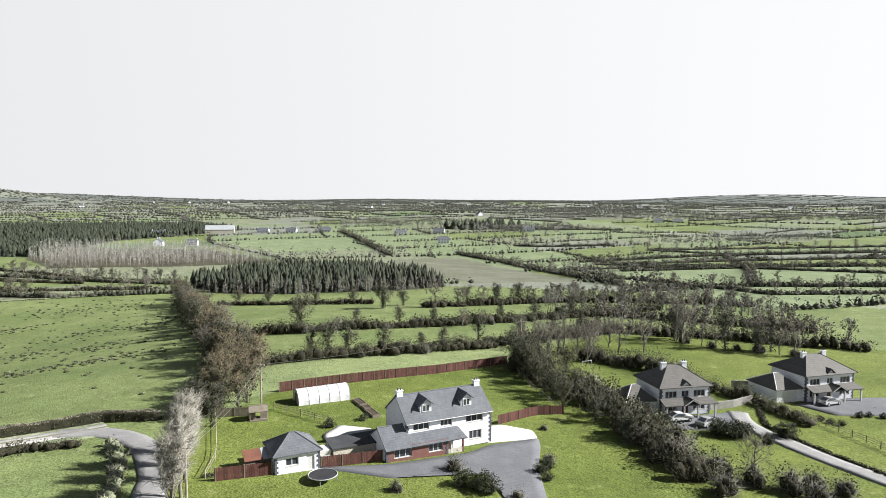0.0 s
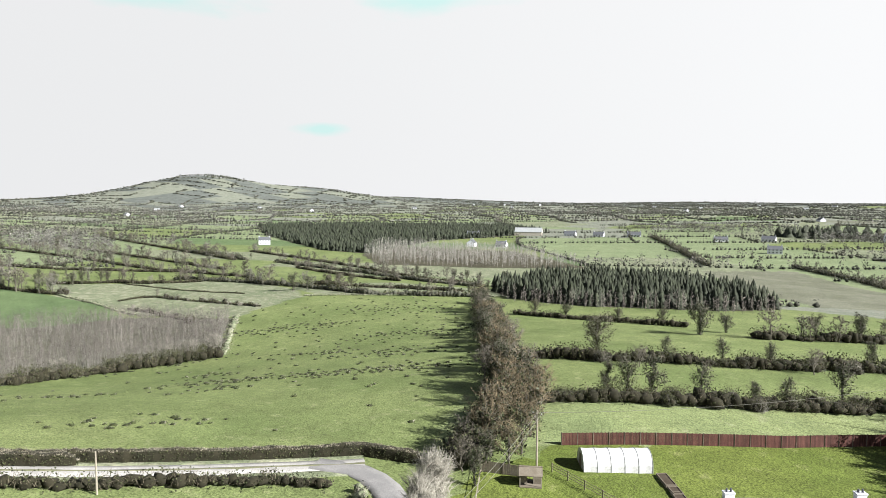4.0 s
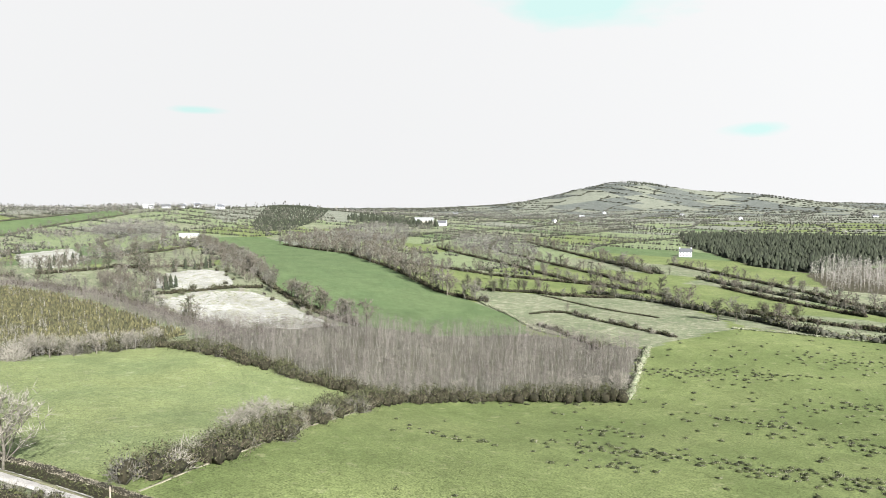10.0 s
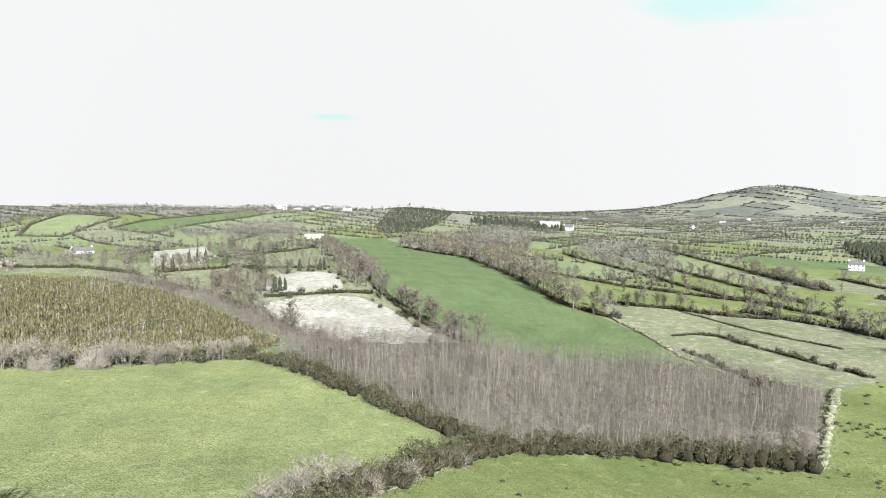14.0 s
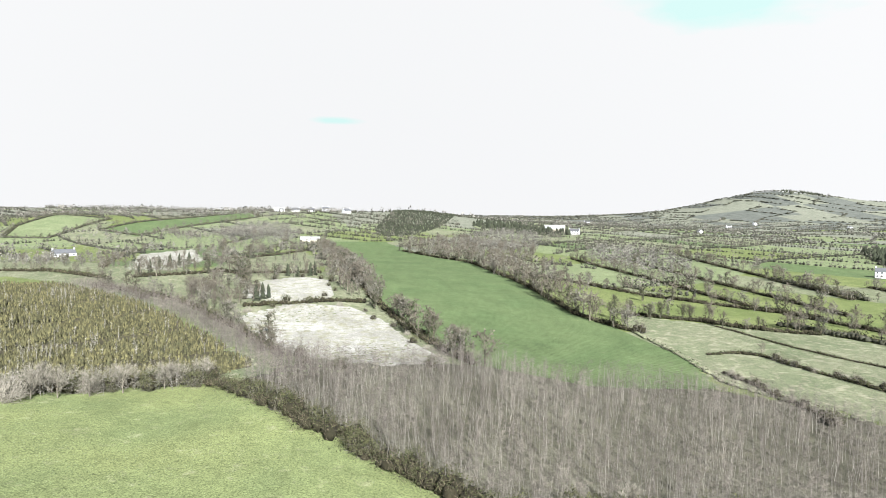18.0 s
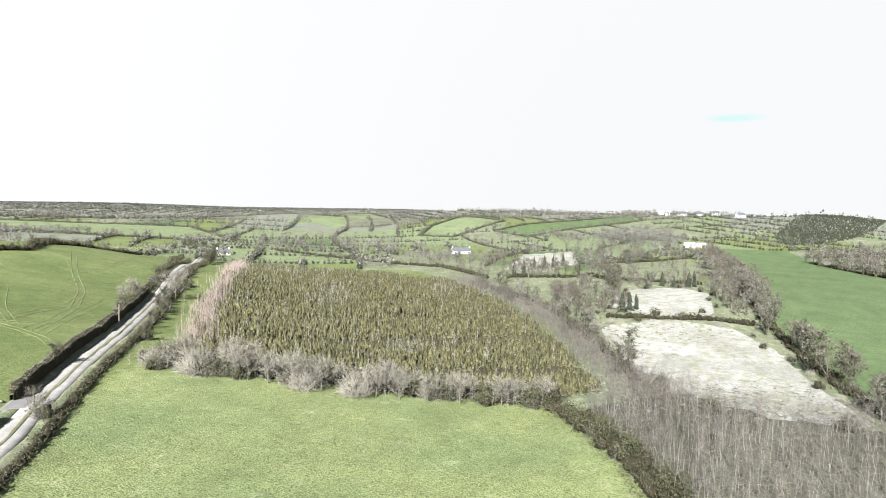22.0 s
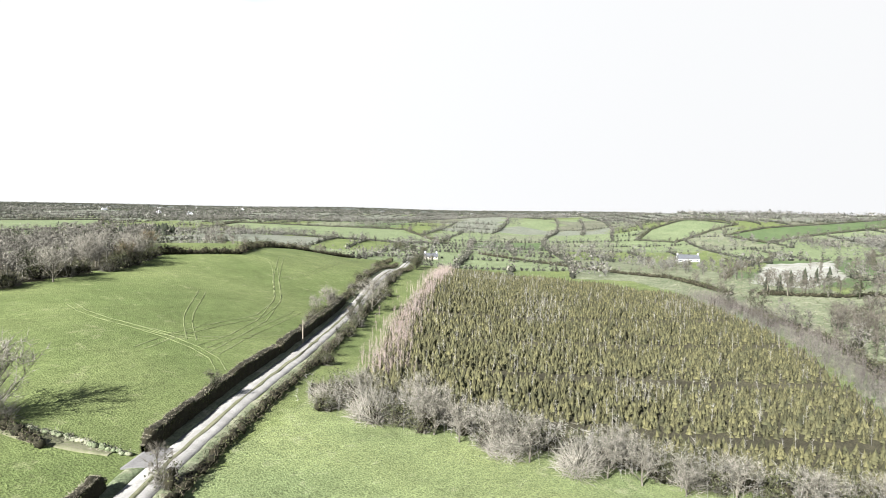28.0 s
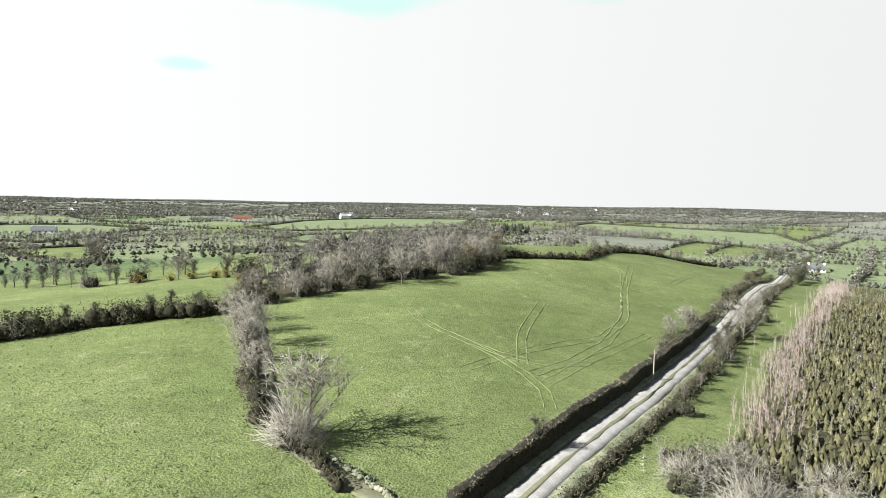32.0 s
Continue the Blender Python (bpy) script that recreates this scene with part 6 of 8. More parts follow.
# field edges
hedge([(-160, 147), (-168, 132), (-174, 115), (-171, 97), (-169, 91)], 4.6, 3.6, 0.9, "wild hedge below the bare copse")
hedge([(-169, 91), (-186, 77), (-206, 61), (-225, 49), (-236, 38)], 4.6, 3.6, 0.9, "dark wild hedge beside the bare copse")
hedge([(-167.5, 88), (-159, 78.6), (-147, 69.6), (-135, 61.6), (-125, 55.6), (-116, 49.4), (-110.5, 45.2)], 6.2, 3.4, 0.8, "broad scrubby hedge of thorn and bramble")
hedge([(-199, 185), (-180, 167), (-160, 149)], 2.4, 1.4, 0.2, "pale dry hedge bank along the copse", GORSE)
hedge([(-238, 40), (-231, 20), (-222, 2), (-214, -16), (-205, -34)], 5.0, 3.6, 0.8, "wild mixed hedge below the young conifers")
hedge([(-165, -32), (-163.5, -37), (-160, -41)], 1.8, 1.9, 0.7, "dark hedge at the field corner")
hedge([(-172, -26), (-168, -33), (-165, -38)], 1.3, 0.7, 0.1, "low dry grass bank between the fields", GORSE)
hedge([(-158, -45), (-157, -58), (-157, -80), (-155, -95)], 2.4, 2.6, 0.8, "dark hedge between two pastures")
hedge([(-155, -97), (-135, -96), (-122, -92), (-95, -85), (-60, -75)], 4.0, 3.6, 0.9, "dark bushy hedge across the pasture")
hedge([(-233, -152), (-262, -155), (-300, -200), (-345, -240), (-400, -262)], 3.0, 3.0, 0.6, "hedge along the crest of the pasture", dense=0.6)
hedge([(-425, -250), (-385, -215), (-345, -175)], 2.4, 2.4, 0.6, "low hedge at the top of the pasture", dense=0.6)
hedge([(-44, 96), (-49, 110), (-55, 126), (-70, 153), (-86, 177), (-108, 213), (-130, 247)], 5.0, 4.4, 1.0, "overgrown hedge beneath a line of trees", dense=0.7)
hedge([(-57, 123), (-42, 132), (-24, 142), (-6, 153), (14, 172), (27, 182)], 4.0, 3.0, 0.7, "overgrown hedge behind the rough strip")
hedge([(-76, 158), (-54, 163), (-23, 176), (26, 214), (51, 239)], 4.0, 3.2, 0.7, "overgrown hedge between small fields", dense=0.7)
hedge([(-28, 222), (8, 245), (30, 262)], 4.0, 3.4, 0.7, "overgrown hedge between small fields", dense=0.6)
hedge([(-106, 230), (-80, 229), (-49, 231)], 3.0, 2.4, 0.7, "bushy field hedge before the spruces", dense=0.6)
hedge([(-205, 226), (-160, 258), (-121, 287)], 1.6, 0.9, 0.1, "low dry bank at the top of the pasture", GORSE)
hedge([(2.3, 138.2), (12.6, 125.5), (18.8, 114), (23.2, 102.3), (25.8, 89.3)], 6.0, 4.4, 0.75, "tall dark shrubbery between two gardens", dense=1.7)
hedge([(36.5, 134.5), (41.5, 130), (45, 127.2)], 2.8, 2.9, 1.5, "dense glossy laurel garden hedge", None, LAUREL, 2.0)
hedge([(46.4, 124.8), (48.4, 120.6), (50.6, 114.6)], 2.8, 2.8, 1.5, "dense glossy laurel garden hedge", None, LAUREL, 2.0, 3)
hedge([(18, 150.5), (25, 147), (31, 144.4), (36.5, 141)], 4.6, 4.4, 1.2, "tall dark evergreen hedge behind the house", None, IVY, 1.5)
hedge([(45.6, 122.5), (43.7, 113.1), (46.8, 105.9), (50.6, 98.9), (55.5, 90.1)], 0.8, 0.5, 1.0, "low clipped hedge along the drive")
hedge([(-25, 80.9), (-32.2, 76.5), (-33.5, 75.7)], 0.8, 0.4, 0.6, "low border plants along the fence")
# hedges of the country to the north
for ln, w_, t_ in (([(-51, 569), (-10, 507), (26, 412), (54, 333)], 6.0, 4.0), ([(-225, 812), (-186, 731), (-106, 542)], 5.0, 4.0), ([(-3, 653), (32, 649), (95, 670)], 4.0, 3.5),
                   ([(-39, 887), (51, 898), (141, 921)], 5.0, 4.0), ([(-476, 354), (-386, 342)], 4.5, 4.0), ([(-358, 348), (-304, 342), (-259, 340), (-172, 317)], 4.0, 3.2),
                   ([(-312, 236), (-271, 248), (-217, 246), (-184, 243), (-144, 268)], 3.6, 3.0), ([(60, 320), (120, 340), (240, 355)], 4.0, 3.4), ([(70, 440), (170, 470), (320, 480)], 4.0, 3.4),
                   ([(50, 520), (150, 560), (300, 590)], 4.0, 3.6), ([(120, 345), (150, 440), (170, 560)], 4.0, 3.4)):
    hedge(ln, w_, t_, 0.7, "dark overgrown hedge across the northern fields", dense=0.28)
    p, d = along(ln, 9)
    p = p + _rng.normal(size=p.shape) * 2
    grove(p[:, 0], p[:, 1], _rng.uniform(4.5, 8.5, len(p)), _rng, "bare and ivied trees in a northern hedge", 0.45)
MID = [
    [(-615, 265), (-473, 262), (-368, 255), (-293, 267), (-252, 246)], [(-335, 185), (-322, 207), (-305, 218), (-292, 237)],
    [(-319, 330), (-270, 318), (-222, 314)], [(-307, 172), (-269, 171), (-239, 167), (-208, 178)], [(-269, 180), (-270, 189), (-265, 195), (-238, 197.5), (-205, 201)],
    [(-670, 126), (-565, 166), (-426, 166), (-335, 162), (-304, 171)], [(-334.6, 285.6), (-436, 296.5), (-517.8, 304.8), (-611.2, 314.1)],
    [(-446, 398.4), (-295.9, 366.4), (-191.6, 332.9)], [(-161.3, 283.1), (-201.4, 266.2), (-233.1, 258.4)], [(-680, 392), (-508, 365), (-388, 335)],
    [(-482.2, 183.9), (-389.7, 219.5), (-329.4, 267.3)], [(-338, 33), (-344, 52), (-349, 68), (-347, 78)], [(-693, 56), (-520, 74), (-444, 74), (-356, 82), (-315, 89), (-269, 98), (-249, 101)],
    [(-419, -29), (-427, -3), (-440, 6), (-425, 20), (-395, 25)], [(-393, -38), (-348, 8), (-297, 38), (-265, 52)], [(-529, -262), (-508, -176), (-468, -87), (-412, -38)],
    [(-482, -64), (-600, -95), (-721, -105)], [(-555, -8), (-664, 40), (-761, 56)], [(-436, 58), (-430, 15)],
]
MID_TALL = {5: 7.5, 12: 7.0, 15: 3.6, 16: 4.5, 17: 7.0, 13: 7.5, 0: 7.0, 9: 7.0, 6: 6.5, 10: 6.5}
mid_x, mid_t = [], []
for outline, _ in HILL_FIELDS:
    if _ != 3:
        hedge(outline + outline[:1], 3.4, 2.6, 0.7, "dark hedge round a field on a low hill", dense=0.22)
        p, d = along(outline + outline[:1], 13.0)
        p = (p + _rng.normal(size=p.shape) * 2.0)[_rng.random(len(p)) < 0.75]
        mid_x.append(p)
        mid_t.append(_rng.uniform(4.0, 9.0, len(p)))
for i, ln in enumerate(MID):
    if i == 3:
        hedge(ln, 2.4, 1.0, 0.2, "pale dry bank below the sown field", GORSE, dense=0.5)
        continue
    hedge(ln, 3.0 if i != 4 else 1.8, 2.3 if i != 4 else 1.1, 0.6, "overgrown field hedge in the middle distance", dense=0.4)
    if i not in (3, 4, 8, 11):
        p, d = along(ln, 4.6 if i in (5, 12, 13) else 7.0)
        p = p + _rng.normal(size=p.shape) * 2.0
        p = p[_rng.random(len(p)) < (0.9 if i in (5, 12, 13) else 0.7)]
        mid_x.append(p)
        mid_t.append(MID_TALL.get(i, 6.0) * _rng.uniform(0.7, 1.6, len(p)))
mt, mh = np.concatenate(mid_x), np.concatenate(mid_t)
grove(mt[:, 0], mt[:, 1], mh, _rng, "bare and ivied hedgerow trees in the middle distance", 0.5)
for q in (0, 2, 6, 7, 9, 10):
    grown_row(MID[q], 11, 4.8, 1.8, "low ivied trees in the middle-distance hedges", 0.6)
row(MID[12][4:], 7, 5.0, [BARE, PALEBUSH, THORN], 1.5)
row(MID[5][3:], 9, 6.5, [BARE, IVIED, THORN], 2.0)
row(MID[14], 5, 3.6, [THORN, THORN, BUSH, BARE], 3.5)
row([(-375, 5), (-352, 15), (-335, 22)], 6, 8.0, [BARE, BARE, RED], 3.0)
for ring in (PALE_ONE, PALE_TWO):
    row(list(ring) + [ring[0]], 13.0, 3.0, [THORN, PALEBUSH, BUSH], 1.6)
# small trees and scrub in the hollow between the plantation and the pale fields
for poly, step, lo, hi, iv in (([(-345, 12), (-325, 25), (-352, 40), (-385, 22), (-410, 8), (-390, 4)], 6.0, 3.0, 8.0, 0.3), ([(-430, -30), (-470, -80), (-500, -40), (-450, 5), (-425, 0)], 9.0, 3.0, 7.0, 0.3),
                               ([(-420, 62), (-360, 70), (-356, 88), (-450, 84), (-520, 84), (-520, 66)], 5.5, 4.0, 8.5, 0.35), ([(-395, 20), (-430, 15), (-440, 58), (-420, 58)], 6.0, 3.0, 7.0, 0.3),
                               ([(-560, 175), (-490, 170), (-380, 168), (-390, 190), (-500, 215), (-600, 205)], 8.0, 4.0, 9.0, 0.5), ([(-720, 60), (-520, 76), (-530, 64), (-700, 48)], 7.0, 5.0, 9.0, 0.4),
                               ([(-500, 20), (-440, 60), (-470, 66), (-690, 50), (-680, 40)], 15.0, 3.0, 7.0, 0.3), ([(-720, 130), (-600, 160), (-560, 210), (-700, 260), (-820, 200)], 8.5, 5.0, 10.0, 0.45),
                               ([(-600, -180), (-520, -130), (-470, -95), (-520, -60), (-640, -110)], 16.0, 4.0, 8.0, 0.4), ([(-680, 10), (-560, -10), (-600, -60), (-760, -40)], 14.0, 4.0, 9.0, 0.3)):
    xs, ys = scatter(poly, step, _rng, 0.5)
    grove(xs, ys, _rng.uniform(lo, hi, len(xs)), _rng, "bare scrub trees between the small fields", iv)

# the line of big trees and the trees by the side road
row([(-55, 126), (-70, 153), (-86, 177), (-108, 213), (-132, 250)], 2.9, 8.8, [IVIED, RED, IVIED, BARE, IVIED], 1.6)
for x, y, t in ((-43.5, 101.4, 7.5), (-40.6, 104.6, 8.0), (-46.3, 106.3, 8), (-42.3, 110.9, 8.5), (-48.1, 112.3, 8), (-44.9, 117.7, 8.5), (-39.8, 99.4, 6.5), (-51.8, 121.2, 9), (-47.5, 124, 8), (-55, 131, 8.5)):
    pick(RED, x, y, t)
for x, y, t in ((-41.8, 97, 6), (-43.9, 95.1, 5), (-46.2, 99.4, 6), (-40.5, 92.5, 5.5), (-45.5, 102.5, 7), (-47, 116, 7), (-51.5, 115, 6), (-50, 128, 7), (-56, 138, 7)):
    pick([BARE, IVIED][int(_rng.integers(2))], x, y, t)
for x, y, t in ((-33.1, 70, 10.5), (-34.9, 74, 10), (-36.7, 78, 9), (-38.6, 82, 8), (-31.3, 65, 10)):
    pick(POPLAR, x, y, t)
for x, y, t in ((-37, 137, 8), (-33, 139, 8.5), (-26, 144, 7), (-6, 159, 8.5), (-13.6, 150.1, 5.5), (-40, 136, 7), (4, 163.8, 7.5), (12, 171, 8), (-29, 177, 6), (-40, 174, 5.5), (-20, 180, 6), (-2, 194, 7), (8, 203, 7.5),
                (20, 212, 8), (-18, 146, 5), (20, 178, 8), (-15, 232, 8), (-5, 238, 9), (3, 243, 9)):
    pick(IVIED, x, y, t)
pick(ROUND, -54, 169, 8.5)
for x, y, t in ((-57, 235, 5.5), (-42, 217, 5), (-37, 227, 6), (-70, 231, 5), (-88, 231, 5.5), (-100, 233, 6)):
    pick(ROUND, x, y, t)
row([(-52, 126), (-24, 142), (-6, 153), (20, 176)], 4.0, 3.4, [BUSH, THORN, BUSH], 1.2)
row([(-50, 164), (-23, 176), (26, 214)], 5.0, 3.4, [BUSH, THORN], 1.4)
for x, y, t in ((-56.3, 137.7, 8), (-41.9, 161, 5), (-11.6, 179.2, 6)):
    pick(BARE, x, y, t)
for poly in ([(11, 216), (49, 226), (78, 208), (92, 215), (90, 275), (66, 300), (13, 268)], [(30, 190), (60, 186), (84, 180), (82, 192), (60, 202)]):
    xs, ys = scatter(poly, 6.5, _rng, 0.5)
    grove(xs, ys, _rng.uniform(4.0, 8.0, len(xs)), _rng, "belt of bare and ivied trees behind the houses", 0.55)
grown_row([(-25, 224), (8, 246), (30, 262)], 6, 8.0, 2.0, "bare and ivied trees in a far hedge", 0.6)
grown_row([(18, 196), (60, 190), (88, 182)], 5, 7.0, 2.5, "bare and ivied trees behind the houses", 0.5)
hedge([(20, 186), (60, 184), (90, 177)], 5.0, 3.4, 0.8, "rough undergrowth beneath the belt of trees", dense=0.6)
hedge([(16, 218), (52, 214), (88, 202)], 5.0, 3.4, 0.8, "rough undergrowth beneath the belt of trees", dense=0.5)
hedge([(14, 250), (60, 262), (90, 258)], 5.0, 3.4, 0.8, "rough undergrowth beneath the belt of trees", dense=0.4)
for x, y, t in ((3.2, 138.4, 8.5), (7.6, 134.3, 7.5), (5.1, 142.5, 7), (13.1, 136.1, 6.5), (9.5, 128.5, 6.5), (13.5, 121.5, 6), (18.5, 112, 5.5), (22, 103.5, 5.5)):
    pick(ROUND, x, y, t)
for x, y in ((14.1, 120.9), (18.4, 117.8), (21.3, 109.6), (24.6, 106.3), (21.4, 101), (26.5, 98.9), (25.2, 94), (28.5, 90.6), (16.5, 125.1), (25.1, 102.6)):
    pick([BUSH, THORN][int(_rng.integers(2))], x, y, _rng.uniform(4.6, 6.4), 3.0)
for x, y, t in ((30.3, 91.9, 4), (33.5, 89.5, 4.2), (37.5, 88.2, 4.4), (41.1, 89.7, 3.6), (39.7, 85.7, 4), (44.2, 88.3, 3.5), (29.1, 85.9, 4.2)):
    pick(THORN, x, y, t, 3.0)
pick(BARE, 35, 92.6, 6)
row([(44, 180), (50, 173.5), (55, 169.5), (62, 169), (69, 165)], 2.8, 9.5, [BARE, IVIED, BARE, IVIED, BARE], 1.6)
row([(46, 175), (56, 168), (66, 164)], 5, 3.2, [BUSH, THORN], 1.2)
for x, y, t in ((4.6, 135.5, 7.5), (5.6, 131.5, 7.2), (7, 127, 7), (8.4, 122.5, 6.6), (9.8, 118.4, 6.2), (11.2, 114.8, 5.4), (16, 108.5, 5.2), (19.5, 101.5, 5)):
    pick(ROUND, x, y, t)
for x, y, t in ((3.8, 157.4, 7.5), (8.1, 155, 8), (12.5, 155.4, 7.5), (16.8, 156, 8), (21.7, 161, 8), (25.1, 164.4, 8)):
    pick(BARE, x, y, t)
goal = thing("football_goal", pose(16.8, 140.6, lay(17.7, 141.2), 0, 0, 32), "small white metal football goal on the lawn", "goal")
for gx_ in (0.0, 2.4):
    part("goal_post", Solid().tube((gx_, 0, -0.05), (gx_, 0, 1.8), 0.05, 0.05, 6), PVC, goal)
    part("back_stay", Solid().tube((gx_, 0, 1.75), (gx_, 0.9, 0), 0.03, 0.03, 5), PVC, goal)
part("crossbar", Solid().tube((-0.03, 0, 1.8), (2.43, 0, 1.8), 0.05, 0.05, 6), PVC, goal)
for x, y, t in ((9.7, 148, 8.5), (14.1, 151.6, 9), (20.3, 155.4, 9), (26.7, 158.3, 9.5), (33, 161.2, 9), (18.5, 146.5, 8)):
    pick(BARE, x, y, t)
# garden shrubs round the houses
for x, y, t in ((-1.1, 80.3, 3.0), (-2.8, 80.9, 2.4), (0.1, 79.7, 2.8), (6.7, 86.8, 1.6), (7.7, 88.5, 1.6), (7.5, 84.9, 1.3), (34.5, 107.8, 2.9), (35.6, 107.2, 3.0), (36.9, 106.9, 2.8), (38.2, 107.5, 2.9), (44.8, 108.2, 3.0), (41.1, 105.2, 1.8), (53.8, 117.4, 1.2), (54.9, 116.2, 1.1), (56.2, 115.4, 1.2), (-24, 95.8, 1.6),
                (61.3, 120.2, 1.3), (65.1, 120.3, 1.2), (68.5, 120.6, 1.3), (63.1, 120.8, 1.1), (-19.9, 99.8, 1.3)):
    pick(CLIPPED, x, y, t, 2.0)
for x, y, t in ((-10.5, 77.4, 2.0), (3.9, 78.7, 1.8), (-4.2, 84.8, 2.8), (7.9, 90.8, 2.0), (71, 119.3, 3.0), (77.2, 116.5, 3.4), (7.7, 103.2, 1.4), (28.5, 113.6, 2.4)):
    pick(THORN, x, y, t, 3.0)
# trees by the lane and in the southern fields
row(LANE_SIDE, 5.0, 2.6, [THORN, PALEBUSH, THORN, BUSH], 0.9)
pick(PALEBARE, -117, 29, 3.6)
row(beside(LN[11:15], -4.6), 7.0, 4.2, [THORN, BUSH, BARE, IVIED], 1.0)
row(beside(LN[12:15], 4.2), 6.5, 3.6, [THORN, BUSH, BARE], 0.9)
pick(DOME, -161.5, -41.5, 7.0, 8.0)
pick(PALEBARE, -163.5, -43, 6.0)
for x, y, t in ((-158, -58, 6), (-157, -66, 7.0), (-157.5, -73, 8), (-156, -81, 7.5), (-155, -88, 8)):
    pick([BARE, PALEBARE][int(_rng.integers(2))], x, y, t)
pick(IVIED, -189.5, -38.5, 5.0)
pick(THORN, -172.5, -17, 4.0, 3.0)
pick(BARE, -171.8, -18.2, 5.0)
for x, y, t in ((-249, -79, 5.5), (-253, -83, 5), (-262, -90, 6), (-270, -94, 5.0), (-246, -89, 5.0), (-256, -97, 6.0), (-285, -110, 6), (-302, -122, 5.5)):
    pick([BARE, PALEBARE, IVIED][int(_rng.integers(3))], x, y, t)
for x, y, t in ((-403, -206, 8.5), (-409, -211, 9.5), (-398, -203, 7.5), (-414, -214, 8)):
    pick(ROUND, x, y, t)
for x, y, t in ((-216.5, 7, 7.4), (-206, -22, 7.6), (-204, -30, 6.2), (-212.5, -2, 6.6)):
    pick(DOME, x, y, t, 8.0)
for x, y, t in ((-212, -4, 7.5), (-214, 1, 7.0), (-209, -14, 7.2), (-207.5, -26, 7), (-221, 14, 6.5), (-227, 24, 6.5), (-219, 10, 6), (-211, -9, 6.2), (-223, 19, 5.5), (-233, 33, 5.5)):
    pick(PALEBARE, x, y, t)
for x, y, t in ((-210, -13, 7.5), (-231, 31, 6), (-224, 9, 6.5), (-214, -20, 7), (-236, 38, 6)):
    pick(PALEBARE, x, y, t)
row([(-235, 38), (-226, 18), (-217, 1), (-209, -17), (-203, -30)], 6.0, 4.4, [BUSH, THORN, PALEBUSH], 1.2)
row([(-238, 38), (-230, 18), (-221, 1), (-213, -17), (-206, -30)], 3.8, 5.0, [THORN, PALEBUSH, PALEBUSH, BUSH], 2.0)
row([(-167, 86.5), (-148, 70.2), (-125, 55), (-111, 45)], 2.0, 4.0, [BUSH, THORN, PALEBUSH, THORN, BUSH], 1.5)
for x, y, t in ((-135, 59.5, 6.2), (-131, 57.5, 5.5), (-127, 55, 5.5), (-140, 63.5, 5)):
    pick(PALEBARE, x, y, t)
row([(-172, 95), (-176, 112), (-169, 132), (-162, 145)], 3.6, 4.2, [BUSH, BUSH, THORN], 1.4)
row([(-171, 90), (-200, 66), (-228, 48)], 3.8, 4.0, [BUSH, BUSH, THORN], 1.4)
for x, y, t in ((-167, 143, 6), (-170, 137, 5.5), (-165, 149, 6.5), (-176, 110, 5)):
    pick(PALEBARE, x, y, t)
pick(IVIED, -352, 36, 7)
for x, y, t in ((-349, 21, 9), (-343, 17, 8), (-338, 26, 6), (-356, 14, 8)):
    pick(BARE, x, y, t)
for x, y, t in ((-220, 233, 9.5), (-216, 238, 8)):
    pick(IVIED, x, y, t)
for x, y, t in ((-213, 256, 7.5), (-208, 259, 7), (-218, 253, 7)):
    pick(ROUND, x, y, t)
for x, y, t in ((-232, 345, 9), (-210, 352, 8), (-200, 350, 8), (-190, 348, 7), (-172, 345, 9), (-165, 335, 8)):
    pick(IVIED, x, y, t)
pick(BUSH, -207, 171, 4, 3.0)
row([(-206, 200.5), (-238, 197.5), (-258, 196)], 3.6, 3.0, [THORN, PALEBUSH, THORN], 0.9)
hedge([(-311, 209), (-295, 211), (-279, 212), (-258, 215), (-236, 219)], 1.4, 0.7, 0.3, "low overgrown drain across the rough strip", dense=0.5)
hedge([(-249, 172.6), (-235, 173), (-222, 172.4), (-207, 172.6)], 1.7, 1.0, 0.4, "low bank under thorn scrub beside the sown field", dense=0.7)
row([(-208, 173), (-222, 172.6), (-235, 173.2), (-246, 173)], 3.2, 3.2, [THORN, PALEBUSH, THORN], 0.9)
for x, y, t in ((-328, 174, 7.5), (-332, 184, 8), (-327, 190, 7), (-327, 194.5, 8), (-325, 203, 7.5), (-325, 206.5, 7), (-309, 225, 4.5), (-292, 236, 5), (-349, 185, 7), (-372, 209, 8)):
    pick(IVIED, x, y, t)
for x, y, t in ((-320, 211.5, 9), (-304, 233.5, 7), (-301, 234.5, 6), (-266, 196, 4.5)):
    pick(BARE, x, y, t)
row([(-446, -252), (-450, -245), (-454, -239)], 3, 4.5, [BARE, PALEBUSH, IVIED], 1.2)
row([(-170, 280), (-155, 285), (-150, 300)], 6, 6.5, [IVIED, BARE], 2)
# the wood beyond the southern pasture
xs, ys = scatter(WOODBELT, 6.2, _rng, 0.5)
grove(xs, ys, _rng.uniform(4.5, 9.5, len(xs)), _rng, "mixed bare and ivied wood beyond the pasture", 0.3, GREYTWIG)
row([(-160, -106), (-180, -114), (-199, -126), (-214, -133), (-231, -152)], 4.2, 8.0, [PALEBARE, BARE, PALEBARE, RED, IVIED], 2.2)
row([(-157, -103), (-180, -112), (-201, -125), (-214, -131), (-231, -150)], 5.0, 4.2, [THORN, BUSH, BUSH], 1.5)
row([(-96, -170), (-118, -156), (-140, -154), (-154, -147), (-160, -116)], 6.0, 5.5, [THORN, BUSH, BARE, IVIED], 3.0)
grown_row([(-92, -180), (-120, -166), (-150, -160)], 5, 6.5, 3.0, "bare and ivied trees beyond the strip field", 0.4)
